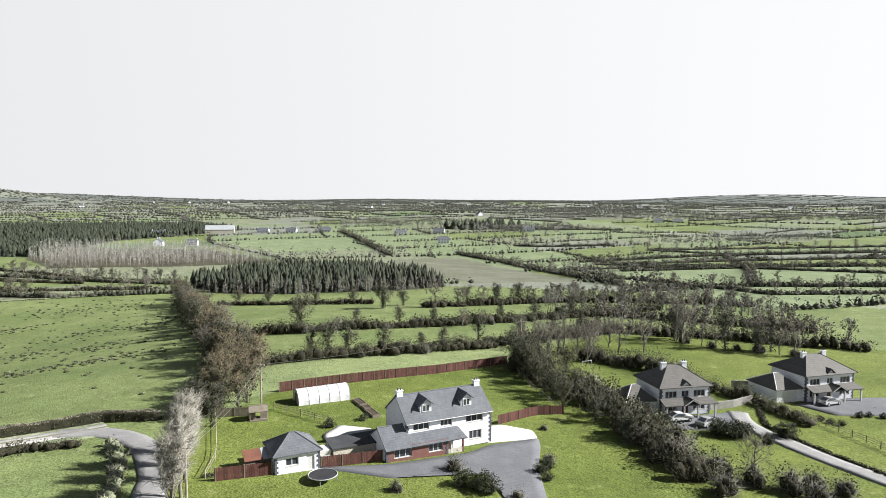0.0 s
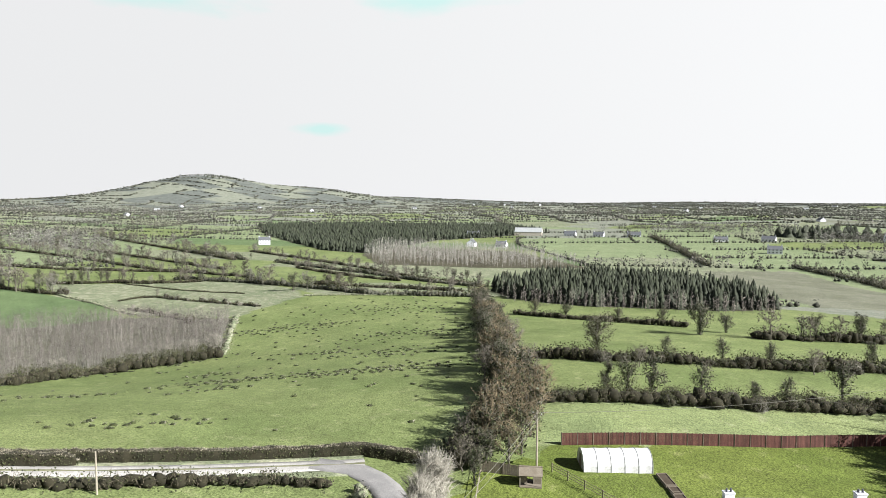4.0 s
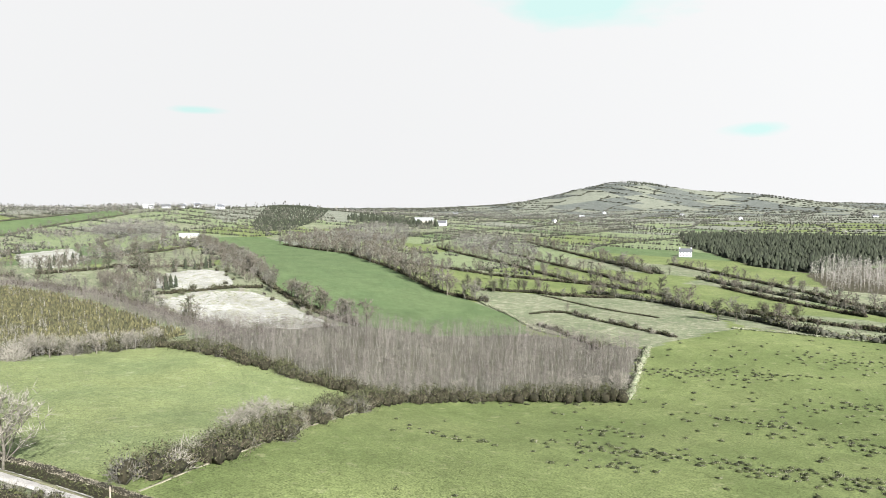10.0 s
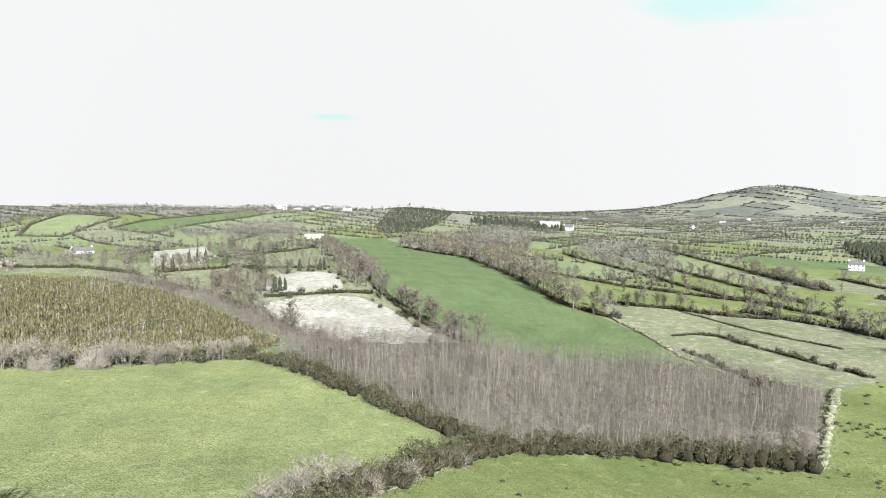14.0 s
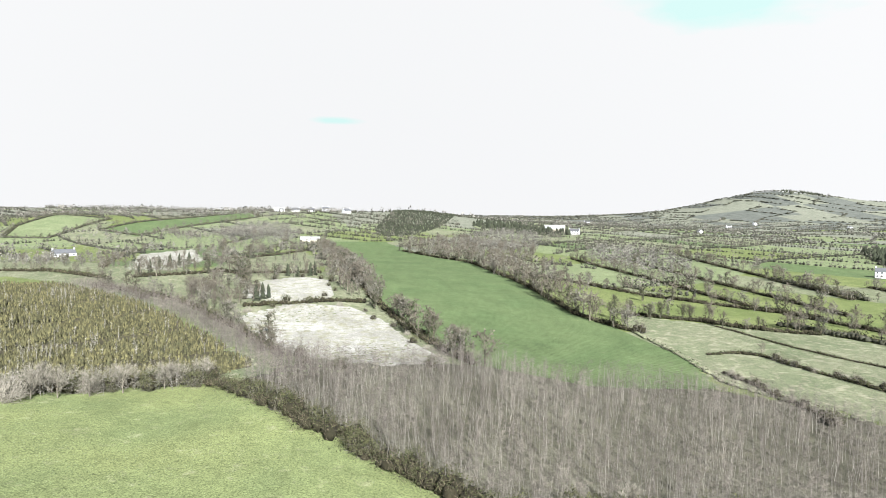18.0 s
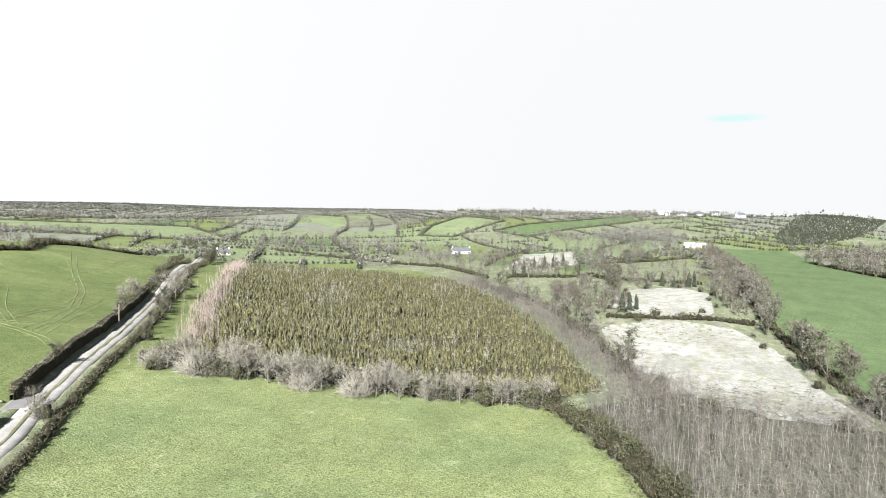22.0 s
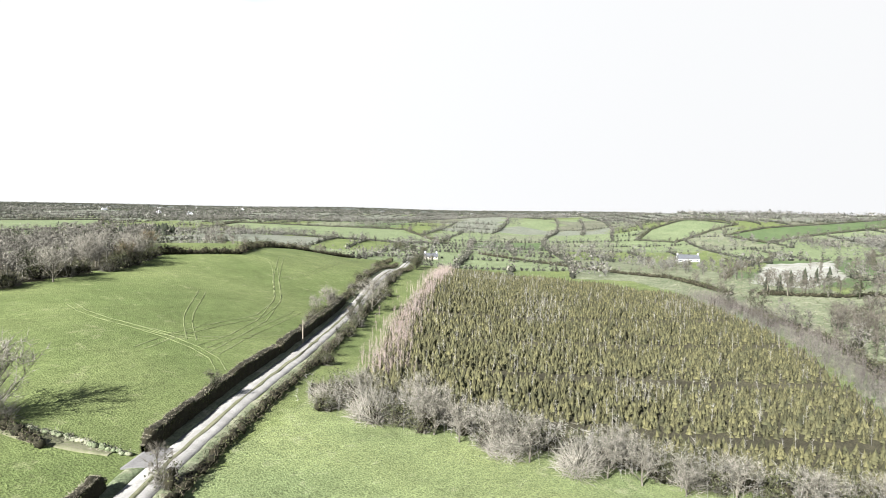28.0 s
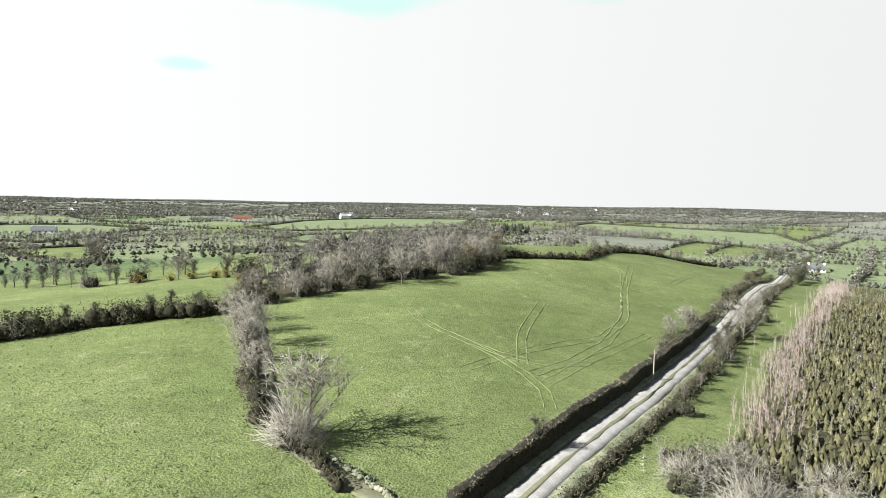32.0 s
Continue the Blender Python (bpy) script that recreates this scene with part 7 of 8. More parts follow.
row([(-119, -92), (-130, -95), (-150, -100)], 3.2, 5.0, [BUSH, BUSH, IVIED], 1.0)
for x, y, t in ((-131, -153, 2.6), (-139, -152, 2.4), (-144, -151, 3.0), (-150, -148, 3.2), (-153, -146, 2.8), (-156, -138, 2.2)):
    pick(FURZE, x, y, t, 3.0)
xs, ys = scatter([(-330, -300), (-262, -205), (-290, -235), (-330, -262), (-420, -290), (-430, -330)], 11, _rng)
grove(xs, ys, _rng.uniform(4.5, 8.5, len(xs)), _rng, "scattered trees below the crest", 0.4)


# ---- woods and other growth that nobody could count ----
def cones(x, y, tall, rng, tiers=3, sides=6, slim=0.2):
    """Young conifers: stacked ragged skirts."""
    n = len(x)
    z = height(x, y)
    vs, fs = [], []
    k0 = 0
    ang = np.arange(sides) * 2 * math.pi / sides
    for t in range(tiers):
        lo, hi = t / tiers * 0.8 + 0.04, min(1.0, (t + 1.45) / tiers)
        r = slim * tall * (1.05 - 0.8 * t / tiers)
        rr = r[:, None] * rng.uniform(0.7, 1.3, (n, sides)) * np.where(np.arange(sides) % 2, 0.5, 1.15)[None]
        a = ang[None] + rng.uniform(0, 6.28, (n, 1))
        ring = np.stack([x[:, None] + rr * np.cos(a), y[:, None] + rr * np.sin(a), (z + lo * tall)[:, None] - 0.1 * rr], -1)
        tip = np.stack([x + rng.normal(size=n) * 0.02 * tall, y + rng.normal(size=n) * 0.02 * tall, z + hi * tall], -1)[:, None]
        vs.append(np.concatenate([ring, tip], 1).reshape(-1, 3))
        k = (np.arange(n) * (sides + 1))[:, None, None] + k0
        f = np.array([(i, (i + 1) % sides, sides) for i in range(sides)])[None] + k
        fs.append(f.reshape(-1, 3))
        k0 += n * (sides + 1)
    return np.concatenate(vs), np.concatenate(fs)


def thicket(x, y, tall, rng, twigs, r=0.025, lean=0.05, spread=0.9, start=0.45, stem=0.0085):
    """Bare thin stems with upright twigs: stems, then twigs."""
    n = len(x)
    z = height(x, y)
    b = np.stack([x, y, z - 0.1], 1)
    t = b + np.stack([rng.normal(size=n) * lean * tall, rng.normal(size=n) * lean * tall, tall], 1)
    i = np.repeat(np.arange(n), twigs)
    s = rng.uniform(start, 0.95, len(i))[:, None]
    tb = b[i] + (t[i] - b[i]) * s
    d = rng.normal(size=(len(i), 3)) * [spread, spread, 0.4]
    d[:, 2] = np.abs(d[:, 2]) + 1.0
    d /= np.linalg.norm(d, axis=1, keepdims=True)
    tt = tb + d * (tall[i] * 0.2)[:, None] * rng.uniform(0.6, 1.4, (len(i), 1))
    return spikes(b, t, stem * tall, rng), spikes(tb, tt, r, rng)


def stuff(name, data, material, label, category):
    return tagged(new(name, triangles(name, *data, material)), label, category, "", "stuff")


rng = np.random.default_rng(21)
x, y = scatter(COPSE, 1.6, rng, 1.6)
st, tw = thicket(x, y, rng.uniform(4.6, 7.4, len(x)) * (1 + 0.12 * np.sin(x / 9) * np.cos(y / 7 + x / 23)), rng, 25, 0.020, 0.11, 2.3, 0.24, 0.0046)
edge, _ = along([(-237, 38), (-229, 18), (-220, 1), (-212, -17), (-205, -31)], 0.35)
edge = np.repeat(edge, 2, axis=0) + rng.normal(size=(len(edge) * 2, 2)) * 2.4
se, te = thicket(edge[:, 0], edge[:, 1], rng.uniform(2.4, 5.6, len(edge)), rng, 20, 0.03, 0.10, 2.4, 0.15, 0.005)
stuff("scrub_edge", joined(se, te), GREYBRUSH, "grey bare scrub below the young conifers", "scrub")
stuff("copse_stems", st, STEM, "dense young bare trees with pale thin stems", "trees")
stuff("copse_twigs", tw, BRUSH, "purple-brown haze of bare twigs over the young trees", "twigs")
x, y = scatter(PLANTATION, 1.22, rng, 0.6)
ride = np.abs(np.sin((0.74 * x + 0.67 * y + 6 * np.sin((0.67 * x - 0.74 * y) / 31)) / 11.0 + 0.8 * np.sin((0.67 * x - 0.74 * y) / 58)))
patch = np.sin(x / 19 + 1.3 * np.sin(y / 23)) * np.cos(y / 15 - x / 41)
k = (ride > 0.16 + 0.1 * rng.random(len(x))) & (rng.random(len(x)) > 0.03)
x, y, ride, patch = x[k], y[k], ride[k], patch[k]
tall = rng.uniform(1.3, 2.6, len(x)) * (0.94 + 0.12 * patch) * (0.78 + 0.3 * ride)
stuff("young_conifers", cones(x, y, tall, rng, 3, 5, 0.31), LARCH, "close rows of young golden-green conifers", "trees")
k = (rng.random(len(x)) < 0.03) | ((patch < -0.78) & (rng.random(len(x)) < 0.16)) | ((ride < 0.34) & (rng.random(len(x)) < 0.10))
st, tw = thicket(x[k] + 0.6, y[k] + 0.5, rng.uniform(2.4, 4.6, k.sum()), rng, 20, 0.026, 0.06, 1.6, 0.2)
stuff("self_sown_stems", joined(st, tw), GREYBRUSH, "pale bare saplings among the conifers", "trees")
edge = beside([(-222, -40), (-245, -58), (-268, -80), (-330, -126), (-425, -203)], -0.5)
p, d = along(edge, 0.5)
p = np.repeat(p, 2, axis=0) + rng.normal(size=(len(p) * 2, 2)) * 2.2
st, tw = thicket(p[:, 0], p[:, 1], rng.uniform(2.6, 4.6, len(p)), rng, 22, 0.02, 0.10, 1.3, 0.12)
stuff("willow_edge", joined(st, tw), PINKBRUSH, "pale pinkish willow scrub along the plantation", "scrub")
edge = [(-246, 58), (-262, 52), (-276, 42), (-304, 27), (-330, 12), (-360, -11), (-397, -46)]
p, d = along(edge, 0.6)
p = np.repeat(p, 8, axis=0) + rng.normal(size=(len(p) * 8, 2)) * 3.8
st, tw = thicket(p[:, 0], p[:, 1], rng.uniform(2.2, 4.8, len(p)), rng, 20, 0.024, 0.10, 1.8, 0.15, 0.0055)
stuff("scrub_edge", st, STEM, "pale thin stems of the scrub beside the plantation", "scrub")
stuff("scrub_edge", tw, BRUSH, "low brown scrub between plantation and pale fields", "scrub")
x, y = scatter(SPRUCES, 3.4, rng, 0.6)
stuff("spruce_wood", cones(x, y, rng.uniform(4.5, 9.5, len(x)), rng, 4, 7, 0.22), SPRUCE, "dark plantation of tall spruces", "trees")
x, y = scatter(GREYWOOD, 5.0, rng)
st, tw = thicket(x, y, rng.uniform(6, 11, len(x)), rng, 18, 0.08, 0.04, 1.8, 0.2, 0.006)
stuff("grey_wood", joined(st, tw), GREYBRUSH, "pale grey leafless wood", "trees")
x, y = scatter(BIGWOOD, 5.6, rng)
stuff("far_spruce_wood", cones(x, y, rng.uniform(5.5, 9.5, len(x)), rng, 2, 5, 0.34), SPRUCE, "large dark conifer forest in the distance", "trees")
x, y = scatter([(-130, 262), (-110, 256), (-88, 258), (-44, 278), (-26, 300), (-34, 310), (-50, 288), (-94, 267), (-128, 270)], 3.4, rng)
st, tw = thicket(x, y, rng.uniform(4, 8, len(x)), rng, 24, 0.06, 0.05, 1.6, 0.15)
stuff("scrub_edge", joined(st, tw), BRUSH, "bare scrub along the spruces", "scrub")
x, y = scatter(SCRUB, 3.2, rng, 0.6)
stuff("scrub_tussocks", lumps(np.c_[x, y, height(x, y) + 0.15], rng.uniform(0.3, 0.9, len(x)), rng.uniform(0.15, 0.45, len(x)), rng, 0), ROUGH, "brown and straw-coloured tussocks in the damp hollow", "tussocks")
for px, py, t in ((-349, 36, 8.0), (-353, 38, 7.0), (-356, 40, 6.0), (-418, 37, 6), (-420, 43, 7), (-419, 48, 6), (-424, 54, 7.5), (-427, 56, 8), (-467, -30, 7), (-470, -25, 8), (-478, -22, 7.5), (-430, -30, 7), (-434, -26, 8), (-494, -20, 8)):
    tr = thing("tree", pose(px, py, lay(px, py) - 0.1), "small dark spruce beside a pale field", "tree", "lone spruces")
    sx, sy = np.array([0.0]), np.array([0.0])
    v, f = cones(sx, sy, np.array([t]), rng, 6, 9, 0.2)
    part("crown", triangles("crown", v - [0, 0, lay(0.0, 0.0)], f, SPRUCE), None, tr)
    part("trunk", Solid().tube((0, 0, -0.1), (0, 0, t * 0.6), 0.12, 0.04, 5), BARK, tr)
# rush tufts in the big pasture
W_FIELD = [(-61, 91), (-84, 71), (-112, 48), (-146, 73), (-168, 92), (-172, 114), (-160, 146), (-200, 188), (-205, 222), (-160, 252), (-132, 248), (-98, 196), (-81, 161), (-62, 126), (-54, 99)]
x, y = scatter(W_FIELD, 1.7, rng, 0.5)
# the tufts stand in drifts: the middle, the two half axes and the turn of each drift, and how thickly it is grown
DRIFTS = ((-118, 120, 11, 3.6, 0.75, 0.9), (-101, 132, 9, 3.4, 0.7, 1.0), (-90, 140, 10, 3.6, 0.55, 1.0), (-127, 155, 8, 3.2, 0.35, 0.7), (-173, 174, 18, 3.0, 0.68, 0.55), (-166, 178, 17, 3.2, 0.68, 0.6),
          (-160, 188, 16, 4.0, 0.7, 0.6), (-128, 180, 16, 6.0, 0.9, 0.35), (-104, 160, 12, 6.0, 0.5, 0.45), (-112, 110, 6, 3.0, 0.7, 0.5), (-172, 118, 12, 4.0, 1.2, 0.4), (-137, 92, 7, 2.6, 0.6, 0.5),
          (-96, 78, 6, 2.4, 0.7, 0.45), (-90, 86, 5, 2.4, 0.7, 0.5), (-136, 124, 8, 3.0, 0.7, 0.5), (-160, 140, 20, 8.0, 0.8, 0.16), (-150, 220, 24, 9.0, 0.6, 0.35), (-112, 190, 14, 7.0, 1.0, 0.3))
grown = np.where(y > 118, 0.05, 0.012)
for ax, ay, la, lb, turn, much in DRIFTS:
    c, sn = math.cos(turn), math.sin(turn)
    u, v = ((x - ax) * c + (y - ay) * sn) / la, ((y - ay) * c - (x - ax) * sn) / lb
    grown = np.maximum(grown, 1.4 * much * np.exp(-(u**2 + v**2) * 0.8))
k = rng.random(len(x)) < grown
x, y = x[k], y[k]
size = rng.uniform(0.30, 0.62, len(x))
tuft = lumps(np.c_[x, y, height(x, y) + 0.04], size, size * 0.5, rng)
i = np.repeat(np.arange(len(x)), 16)
b = np.c_[x[i] + rng.normal(size=len(i)) * 0.55 * size[i], y[i] + rng.normal(size=len(i)) * 0.55 * size[i], height(x, y)[i] - 0.03]
t = b + np.c_[rng.normal(size=(len(i), 2)) * 0.6 * size[i][:, None], rng.uniform(0.35, 1.05, len(i)) * size[i]]
stuff("rush_tufts", joined(tuft, spikes(b, t, 0.05, rng)), RUSH, "drifts of dark rush tufts in the pasture", "rushes")
k = rng.random(len(i)) < 0.3
stuff("dead_rushes", spikes(b[k], t[k] + [0.12, 0.05, 0.02], 0.035, rng), GORSE, "pale dead stalks among the rushes", "rushes")


def sward(poly, step, tall, material, label, chance=1.0):
    """Longer tufts standing out of the grass of a field."""
    x, y = scatter(poly, step, rng, 0.5)
    k = rng.random(len(x)) < chance * (0.45 + 0.4 * np.sin(x / 6 + 1.7 * np.sin(y / 9)) * np.cos(y / 5))
    x, y = np.repeat(x[k], 3), np.repeat(y[k], 3)
    b = np.c_[x, y, height(x, y) - 0.03] + np.c_[rng.normal(size=(len(x), 2)) * 0.12, np.zeros(len(x))]
    t = b + np.c_[rng.normal(size=(len(x), 2)) * 0.12, rng.uniform(0.5, 1.2, len(x)) * tall]
    stuff("grass_tufts", spikes(b, t, 0.07, rng), material, label, "grass")


sward([(-155, -94), (-158, -44), (-166, -30), (-150, -8), (-120, 16), (-100, -20), (-105, -88)], 1.2, 0.3, PASTURE, "uneven grass tufts in the southern pasture")
sward(E_FIELD, 1.5, 0.2, DRYPASTURE, "uneven grass tufts in the eastern field", 0.7)
sward(W_FIELD, 1.9, 0.2, PASTURE, "uneven grass tufts in the big pasture", 0.6)
x, y = scatter(PALE_ONE, 3.0, rng)
k = (np.sin(x / 11) + np.cos(y / 8 + x / 17) + rng.normal(size=len(x)) * 0.6) > 0.7
x, y = x[k], y[k]
stuff("rough_clumps", lumps(np.c_[x, y, height(x, y)], rng.uniform(0.4, 1.0, len(x)), rng.uniform(0.12, 0.3, len(x)), rng, 0), ROUGH, "olive rough clumps in the bleached field", "tussocks")


# ---- the far country: hedgerows, trees and houses ----
rng = np.random.default_rng(33)
KEEP_CLEAR = [*(q for q, _ in HILL_FIELDS), NEAR, SOWN, PALE_FAR, DRY_BANK, BIGWOOD, GREYWOOD, SPRUCES, REEDS, [(-540, 520), (-120, 400), (-120, 300), (-620, 240)],
              [(-463, -106), (-490, -150), (-606, -185), (-680, -175), (-690, -150), (-572, -95), (-500, -72), (-440, -48), (-422, -45)]]


def seen_side(x, y):
    """The part of the country that lies ahead of the flight."""
    a = np.degrees(np.arctan2(-(x + 80), y - 55)) % 360
    return (a < 205) | (a > 318)


def puffs(x, y, tall, wide, n, size):
    """Far trees as loose sprays of twigs in an uneven crown."""
    i = np.repeat(np.arange(len(x)), n)
    q = rng.normal(size=(len(i), 3))
    q *= (rng.uniform(0.3, 1.0, len(i)) ** 0.5 / np.linalg.norm(q, axis=1))[:, None]
    at = np.c_[x[i] + q[:, 0] * wide[i], y[i] + q[:, 1] * wide[i], height(x, y)[i] + tall[i] * (0.55 + 0.45 * q[:, 2])]
    return leaves(at, np.broadcast_to(size, (len(x),))[i], rng)


us, vs = np.meshgrid(np.arange(-46, 47), np.arange(-74, 75), indexing="ij")
us, vs = us.ravel().astype(float), vs.ravel().astype(float)
mx, my = uncell(us + 0.5, vs + 0.5)
dist = np.hypot(mx + 100, my - 60)
keep = seen_side(mx, my) & (dist < 4600) & (dist > 120)
us, vs, dist, mx, my = us[keep], vs[keep], dist[keep], mx[keep], my[keep]
bands = {"near_hedgerows": [], "far_hedgerows": [], "near_trees": [], "far_trees": []}
for side in (0, 1):
    r = lot(us, vs, 3 + side)
    for lo, hi, step, size, tall in ((0, 1100, 3.6, 2.0, 2.4), (1100, 2300, 6.0, 3.6, 2.6), (2300, 4600, 13.0, 8.5, 3.4)):
        k = (dist >= lo) & (dist < hi) & (r > 0.26)
        if lo > 2000:
            k &= r > 0.42
        length = 72 if side else 120
        m = int(length / step)
        s = (np.arange(m) + 0.5) / m
        uu = us[k][:, None] + (s[None] if side == 0 else 0)
        vv = vs[k][:, None] + (s[None] if side == 1 else 0)
        hx, hy = uncell(uu, vv)
        hx, hy = hx.ravel() + rng.normal(size=hx.size) * size * 0.25, hy.ravel() + rng.normal(size=hy.size) * size * 0.25
        mid = (r[k] > 0.52) & (dist[k] > 330) & (mx[k] < -330) & (my[k] < 420)                # many fields are split once more
        ex, ey = uncell(uu[mid] + (0.5 if side else 0.0), vv[mid] + (0.0 if side else 0.5))
        ex, ey = ex.ravel(), ey.ravel()
        hx, hy = np.r_[hx, ex + rng.normal(size=ex.size) * size * 0.3], np.r_[hy, ey + rng.normal(size=ey.size) * size * 0.3]
        ok = rng.random(len(hx)) > 0.10
        for poly in KEEP_CLEAR:
            ok &= ~inside(hx, hy, poly)
        hx, hy = hx[ok], hy[ok]
        hz = height(hx, hy)
        gap = rng.uniform(0.6, 1.3, len(hx))
        bands["near_hedgerows" if lo == 0 else "far_hedgerows"].append(lumps(np.c_[hx, hy, hz + tall * 0.3], size * gap * (0.8 if lo == 0 else 1), tall * (0.75 if lo == 0 else 1) * rng.uniform(0.5, 1.2, len(hx)), rng, 0))
        if lo == 0:
            bands["near_hedgerows"].append(puffs(hx, hy, tall * gap * 1.35, size * 0.9 * gap, 6, 0.75))
        pr = {0: 0.42, 1100: 0.3, 2300: 0.1}[lo]
        q = rng.random(len(hx)) < np.where((hy > 250) & (hx > -500), 0.45 * pr, pr)
        tx, ty, tz = hx[q], hy[q], hz[q]
        tall_t = rng.uniform(4.5, 9.5, len(tx))
        if lo == 0:
            a, b = thicket(tx, ty, tall_t, rng, 5, 0.17, 0.03, 1.9, 0.15)
            bands["near_trees"].append(joined(a, b, puffs(tx, ty, tall_t, tall_t * 0.38, 16, tall_t * 0.085)))
            ivy = rng.random(len(tx)) < 0.55
            i = np.repeat(np.where(ivy)[0], 26)
            at = np.c_[tx[i], ty[i], tz[i] + tall_t[i] * rng.uniform(0.1, 0.85, len(i))] + rng.normal(size=(len(i), 3)) * (tall_t[i] * 0.11)[:, None]
            at[:, 2] = np.maximum(at[:, 2], height(at[:, 0], at[:, 1]))
            bands["near_hedgerows"].append(leaves(at, 0.65, rng))
        else:
            bands["far_trees"].append(puffs(tx, ty, tall_t, tall_t * (0.42 if lo < 2000 else 0.9), 8 if lo < 2000 else 5, tall_t * (0.22 if lo < 2000 else 0.34)))
stuff("hedgerows", joined(*bands["near_hedgerows"]), FARHEDGE, "overgrown hedgerows between small fields", "hedges")
stuff("hedgerows", joined(*bands["far_hedgerows"]), FARHEDGE, "distant hedgerows between small fields", "hedges")
stuff("hedgerow_trees", joined(*bands["near_trees"]), GREYTWIG, "bare hedgerow trees scattered through the fields", "trees")
stuff("hedgerow_trees", joined(*bands["far_trees"]), FARTREE, "distant hedgerow trees", "trees")


def far_wood(poly, step, tall, material, label, detail=0):
    x, y = scatter(poly, step, rng, 0.5)
    h = rng.uniform(0.7, 1.2, len(x)) * tall
    if material is SPRUCE:
        stuff("far_wood", cones(x, y, h, rng, 2, 5, 0.4), SPRUCE, label, "trees")
    else:
        a, b = thicket(x, y, h, rng, 14 if detail else 8, 0.14 if detail else 0.2, 0.04, 1.8, 0.2)
        stuff("far_wood", joined(a, b, puffs(x, y, h, h * 0.38, 26, h * 0.085)), material, label, "trees")


def blob(cx_, cy_, a, b, turn=0.0):
    return [(cx_ + a * math.cos(t) * math.cos(turn) - b * math.sin(t) * math.sin(turn), cy_ + a * math.cos(t) * math.sin(turn) + b * math.sin(t) * math.cos(turn)) for t in np.linspace(0, 6.0, 14)]


far_wood(blob(-1190, 215, 360, 52, -0.25), 4.0, 3.2, SPRUCE, "dark conifer wood on a low rise")
far_wood([(-890, -135), (-805, -88), (-838, -50), (-925, 8), (-960, 2), (-900, -50), (-850, -80)], 8, 8, GREYTWIG, "leafless belt of trees behind the pale fields")
far_wood(blob(-1215, 0, 90, 14, 1.5), 8, 8, FARTREE, "leafless trees round the ridge farm")
far_wood(blob(-1170, -90, 120, 16, 1.4), 8, 8, FARTREE, "leafless trees along the ridge")
far_wood(blob(-1000, 330, 90, 60, 0.3), 9, 9, SPRUCE, "dark conifers about a farm")
far_wood(blob(-156.1, 949, 130, 60, 0.2), 11, 9, FARTREE, "leafless wood round the village")
far_wood(blob(5.2, 868.6, 90, 50, 0.6), 11, 10, FARTREE, "leafless wood beside the fields")
far_wood(blob(-50, 907, 60, 30, 0.6), 10, 12, SPRUCE, "dark conifers beside the fields")
far_wood(blob(355.7, 1205.3, 420, 90, -0.1), 13, 9, FARTREE, "long belt of trees below the far hill")
far_wood(blob(243.6, 737.5, 120, 35, 0.4), 10, 7, FARTREE, "belt of scrub across the bog")
far_wood(blob(-2450, 1925, 200, 70, 2.2), 20, 8, SPRUCE, "dark plantation near the hilltop")
far_wood(blob(-270, -430, 60, 30, 0.5), 9, 9, SPRUCE, "dark clump of conifers behind the pasture")
far_wood(blob(-400, -560, 45, 22, 0.6), 7, 10, SPRUCE, "dark clump of conifers beyond the crest")
for x, y, t in ((-493, -312, 9), (-487, -300, 8.5), (-480, -285, 9.5), (-476, -270, 8), (-498, -322, 8)):
    pick(ROUND, x, y, t)
far_wood(blob(-480, -500, 100, 25, 0.3), 10, 7, FARTREE, "leafless wood in the valley")
far_wood(blob(-100, -520, 160, 45, 0.2), 10, 8, FARTREE, "leafless wood beyond the pasture")
far_wood(blob(-860, -20, 130, 45, 0.1), 9, 8, FARTREE, "leafless trees round a farm")
far_wood(blob(-610, 320, 120, 40, -0.3), 9, 8, FARTREE, "leafless copse between small fields", 1)
far_wood(blob(-790, 250, 160, 45, -0.3), 9, 8, FARTREE, "leafless copse between small fields", 1)
far_wood(blob(-560, -130, 60, 25, 0.8), 8, 6, FARTREE, "bare scrub in the hollow", 1)

# small overgrown fields and copses among the far hedgerows
west = (mx < -330) & (my < 60) & (dist < 1700)
k = (lot(us, vs, 9) > np.where(west, 0.48, 0.92)) & (dist > 380) & (dist < 2300)
n = 34
uu = us[k][:, None] + rng.uniform(0, 1, (k.sum(), n))
vv = vs[k][:, None] + rng.uniform(0, 1, (k.sum(), n)) * rng.uniform(0.3, 1.0, (k.sum(), 1))
x, y = uncell(uu.ravel(), vv.ravel())
ok = np.ones(len(x), bool)
for poly in KEEP_CLEAR:
    ok &= ~inside(x, y, poly)
x, y = x[ok], y[ok]
h = rng.uniform(4, 9, len(x))
a, b = thicket(x, y, h, rng, 5, 0.18, 0.04, 1.8, 0.2)
stuff("far_copse", joined(a, b, puffs(x, y, h, h * 0.4, 12, h * 0.11)), FARTREE, "small leafless copses among the far fields", "trees")


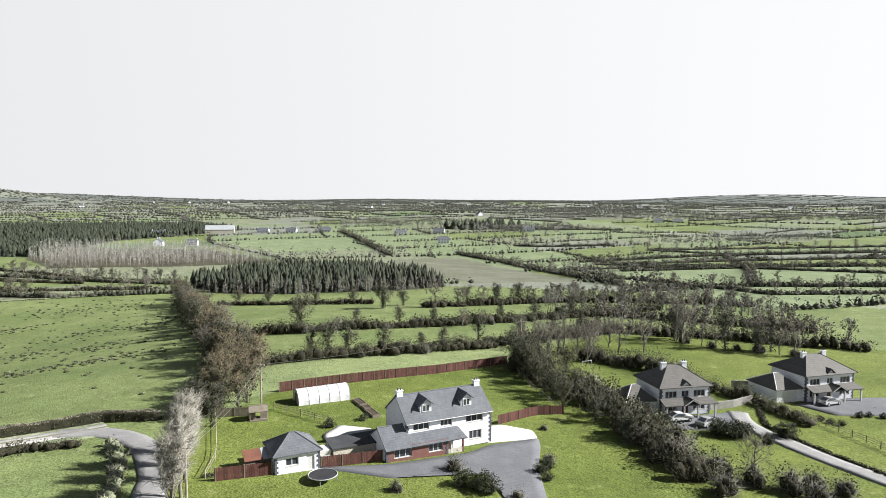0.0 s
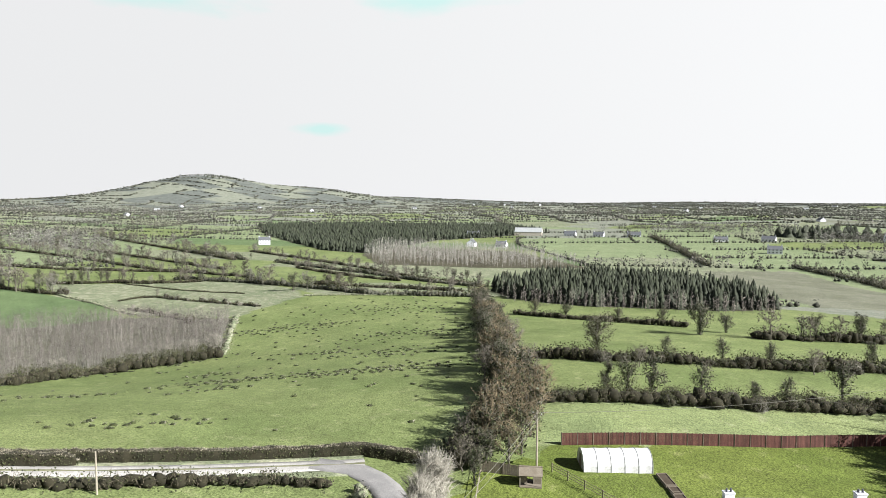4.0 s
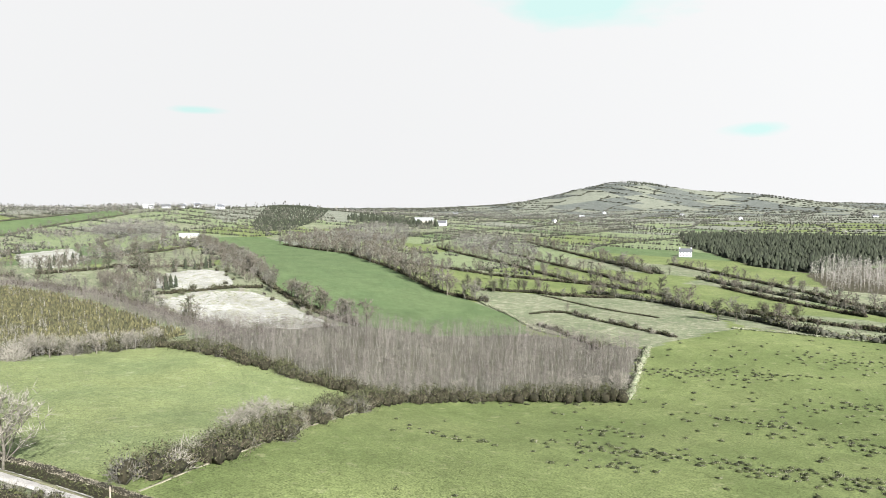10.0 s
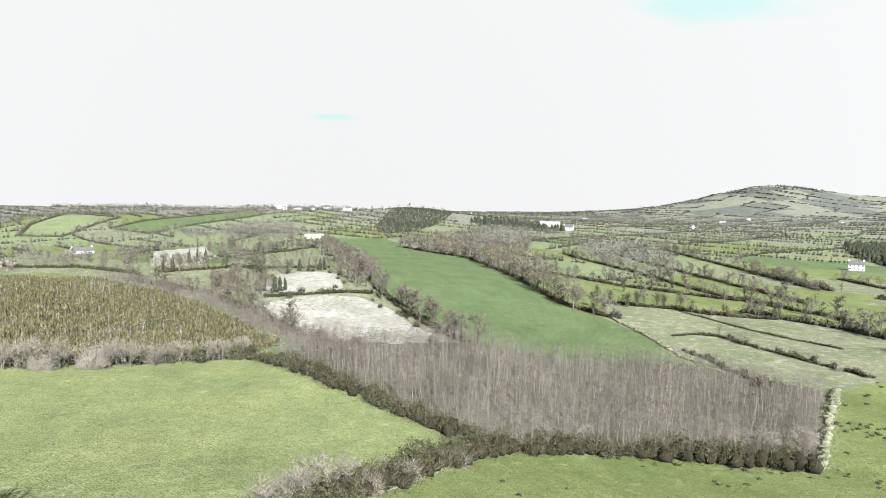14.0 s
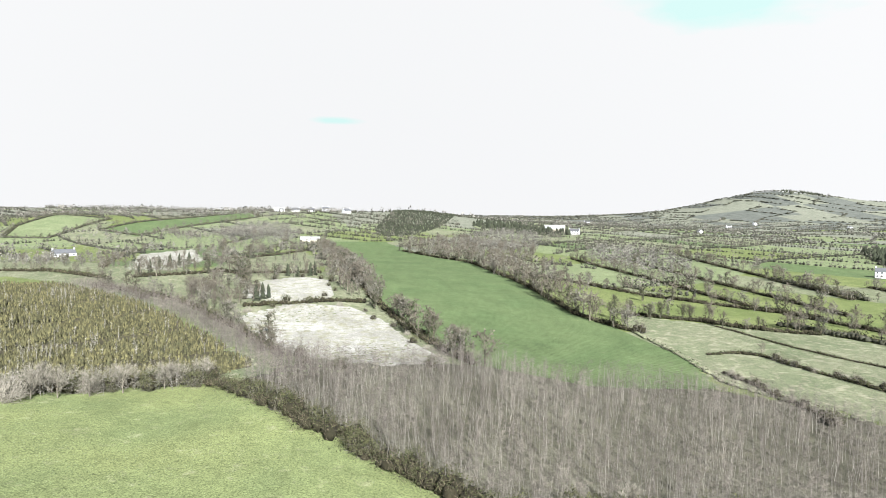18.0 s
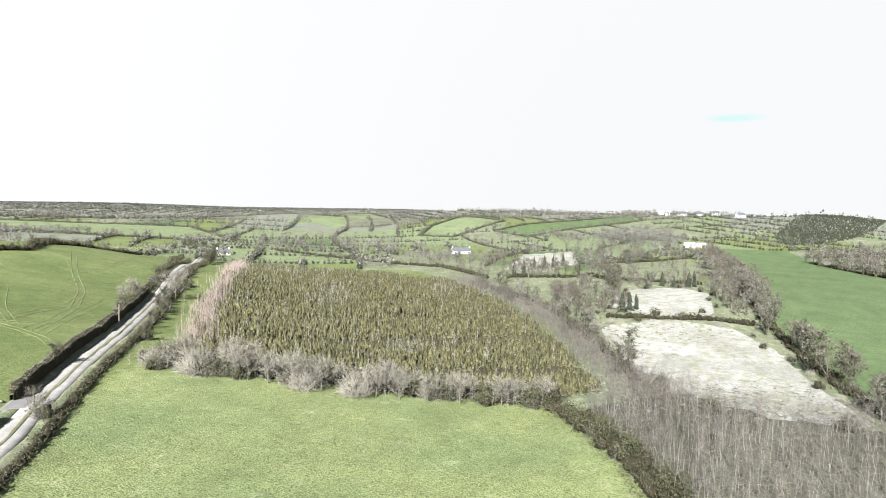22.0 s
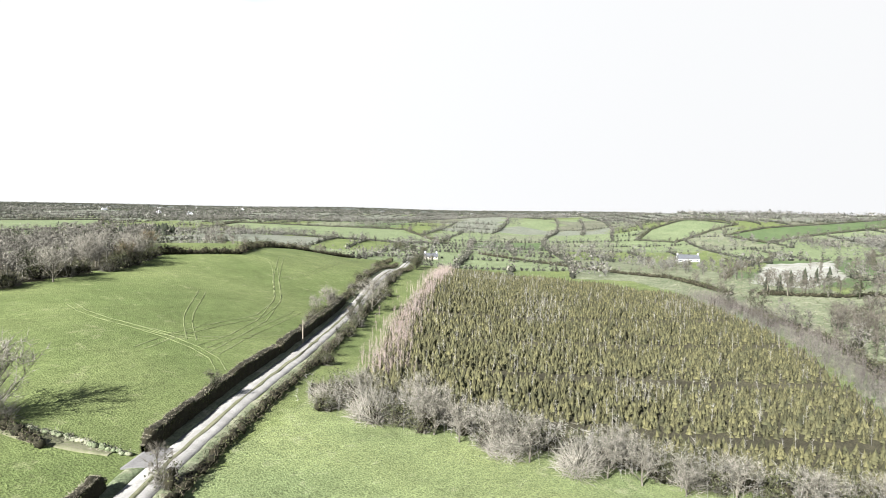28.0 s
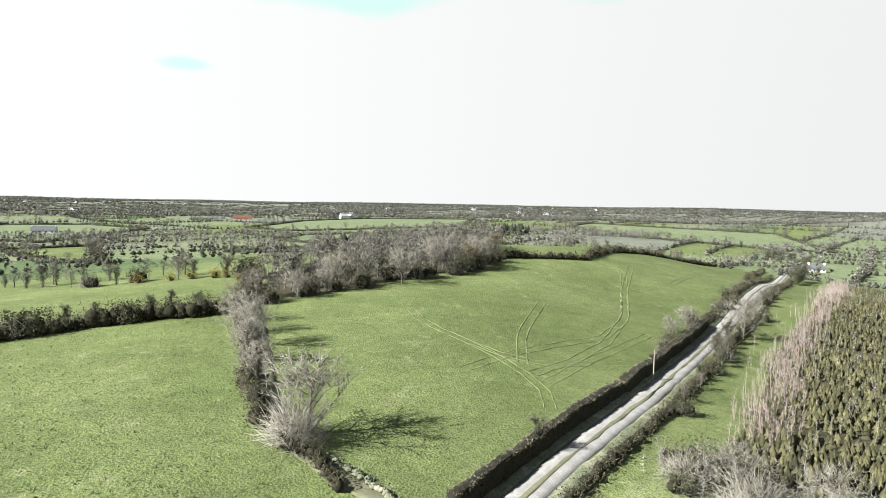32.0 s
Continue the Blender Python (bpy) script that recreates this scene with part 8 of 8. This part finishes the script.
def small_house(x, y, rz, wide, deep, eaves, roofmat, wallmat=None, label="white rendered farmhouse far off across the fields", name="house", windows=4):
    h = thing(name, pose(x, y, lay(x, y) - 0.1, 0, 0, rz), label, "barn" if name == "barn" else "house", "far buildings")
    w = wallmat or WHITE
    holes = []
    if windows:
        stepw = wide / windows
        for i in range(windows):
            holes.append((i * stepw + stepw * 0.3, i * stepw + stepw * 0.7, 0.9, 2.1))
            if eaves > 4:
                holes.append((i * stepw + stepw * 0.3, i * stepw + stepw * 0.7, 3.3, 4.4))
    part("wall", Solid().wall(0, wide, 0, 0.3, 0, eaves, holes), w, h)
    for a in holes:
        part("window", Solid().box(a[0], a[1], 0.12, 0.18, a[2], a[3]), GLASS, h)
    rise = deep * 0.36
    part("wall", Solid().wall(0, wide, deep - 0.3, deep, 0, eaves), w, h)
    part("wall", gable_wall(0, 0.3, 0.3, deep - 0.3, 0, eaves, rise), w, h)
    part("wall", gable_wall(wide - 0.3, 0.3, 0.3, deep - 0.3, 0, eaves, rise), w, h)
    part("roof", gable_roof(0, wide, 0, deep, eaves, rise), roofmat, h)
    if name == "house":
        chimney(h, 0.6, deep / 2, eaves + rise * 0.6, eaves + rise + 0.9)
        chimney(h, wide - 0.6, deep / 2, eaves + rise * 0.6, eaves + rise + 0.9)


SEEN_HOUSES = (  # x, y, turn, width, depth, eaves
    (-506, 458, 50, 11, 7, 5.0), (-424, 714, 20, 15, 9, 3.2), (-342, 596, 110, 12, 8, 4.6), (-323, 605, 15, 11, 8, 3.6), (-645, -155, 128, 17, 8, 3.0),
    (-324, 781, 10, 14, 9, 3.0), (-290, 790, 5, 13, 8, 3.0), (-252, 803, 15, 16, 9, 3.0), (-106, 809, 0, 14, 9, 3.0), (-82, 670, 10, 12, 8, 4.5),
    (-148, 780, 20, 14, 8, 3.0), (6, 852, 8, 15, 9, 4.5), (217, 1083, 0, 12, 8, 4.5), (248, 1092, 0, 14, 9, 3.0), (20, -630, 180, 20, 9, 3.0))
small_house(-460, -254, 140, 9, 6, 2.1, SLATE, CREAM, "pale cottage with slate roof where the lane ends", "house", 4)
for a in SEEN_HOUSES:
    small_house(*a, SLATE)
small_house(-382, 761, 19, 34, 14, 5, STEEL, CREAM, "large pale-roofed building in the village", "barn", 0)
small_house(-772, 30, 95, 20, 8, 2.6, STEEL, CREAM, "long low white-roofed shed beyond the green field", "barn", 0)
small_house(-985, 360, 70, 30, 14, 4.5, STEEL, CREAM, "pale-roofed farm shed beside dark trees", "barn", 0)
small_house(-950, 385, 60, 14, 9, 4.8, SLATE)
small_house(-150, -880, 175, 24, 12, 4, RUST, CREAM, "red-roofed farm shed far across the fields", "barn", 0)
for i, (a, b, w) in enumerate(((-1235, -10, 14), (-1240, -40, 18), (-1228, 18, 11), (-1245, 42, 12))):
    small_house(a, b, 92 + i * 3, w, 10, 4.6 if i % 2 else 3.2, STEEL if i == 1 else SLATE, None, "white farm buildings on the skyline ridge", "house" if i != 1 else "barn", 3 if i != 1 else 0)
# a scatter of white bungalows through the far fields
k = 0
for i in range(260):
    u_, v_ = float(rng.integers(-30, 30)), float(rng.integers(-50, 50))
    x_, y_ = (float(q) for q in uncell(np.array(u_ + 0.3), np.array(v_ + 0.3)))
    d_ = math.hypot(x_ + 100, y_ - 60)
    if 1000 < d_ < 3200 and bool(seen_side(np.array(x_), np.array(y_))) and k < 70:
        k += 1
        small_house(x_, y_, float(rng.uniform(0, 360)), float(rng.uniform(11, 19)), 9, 3.2 if rng.random() < 0.7 else 4.8, SLATE if rng.random() < 0.8 else STEEL, label="white bungalow among distant fields", windows=3)
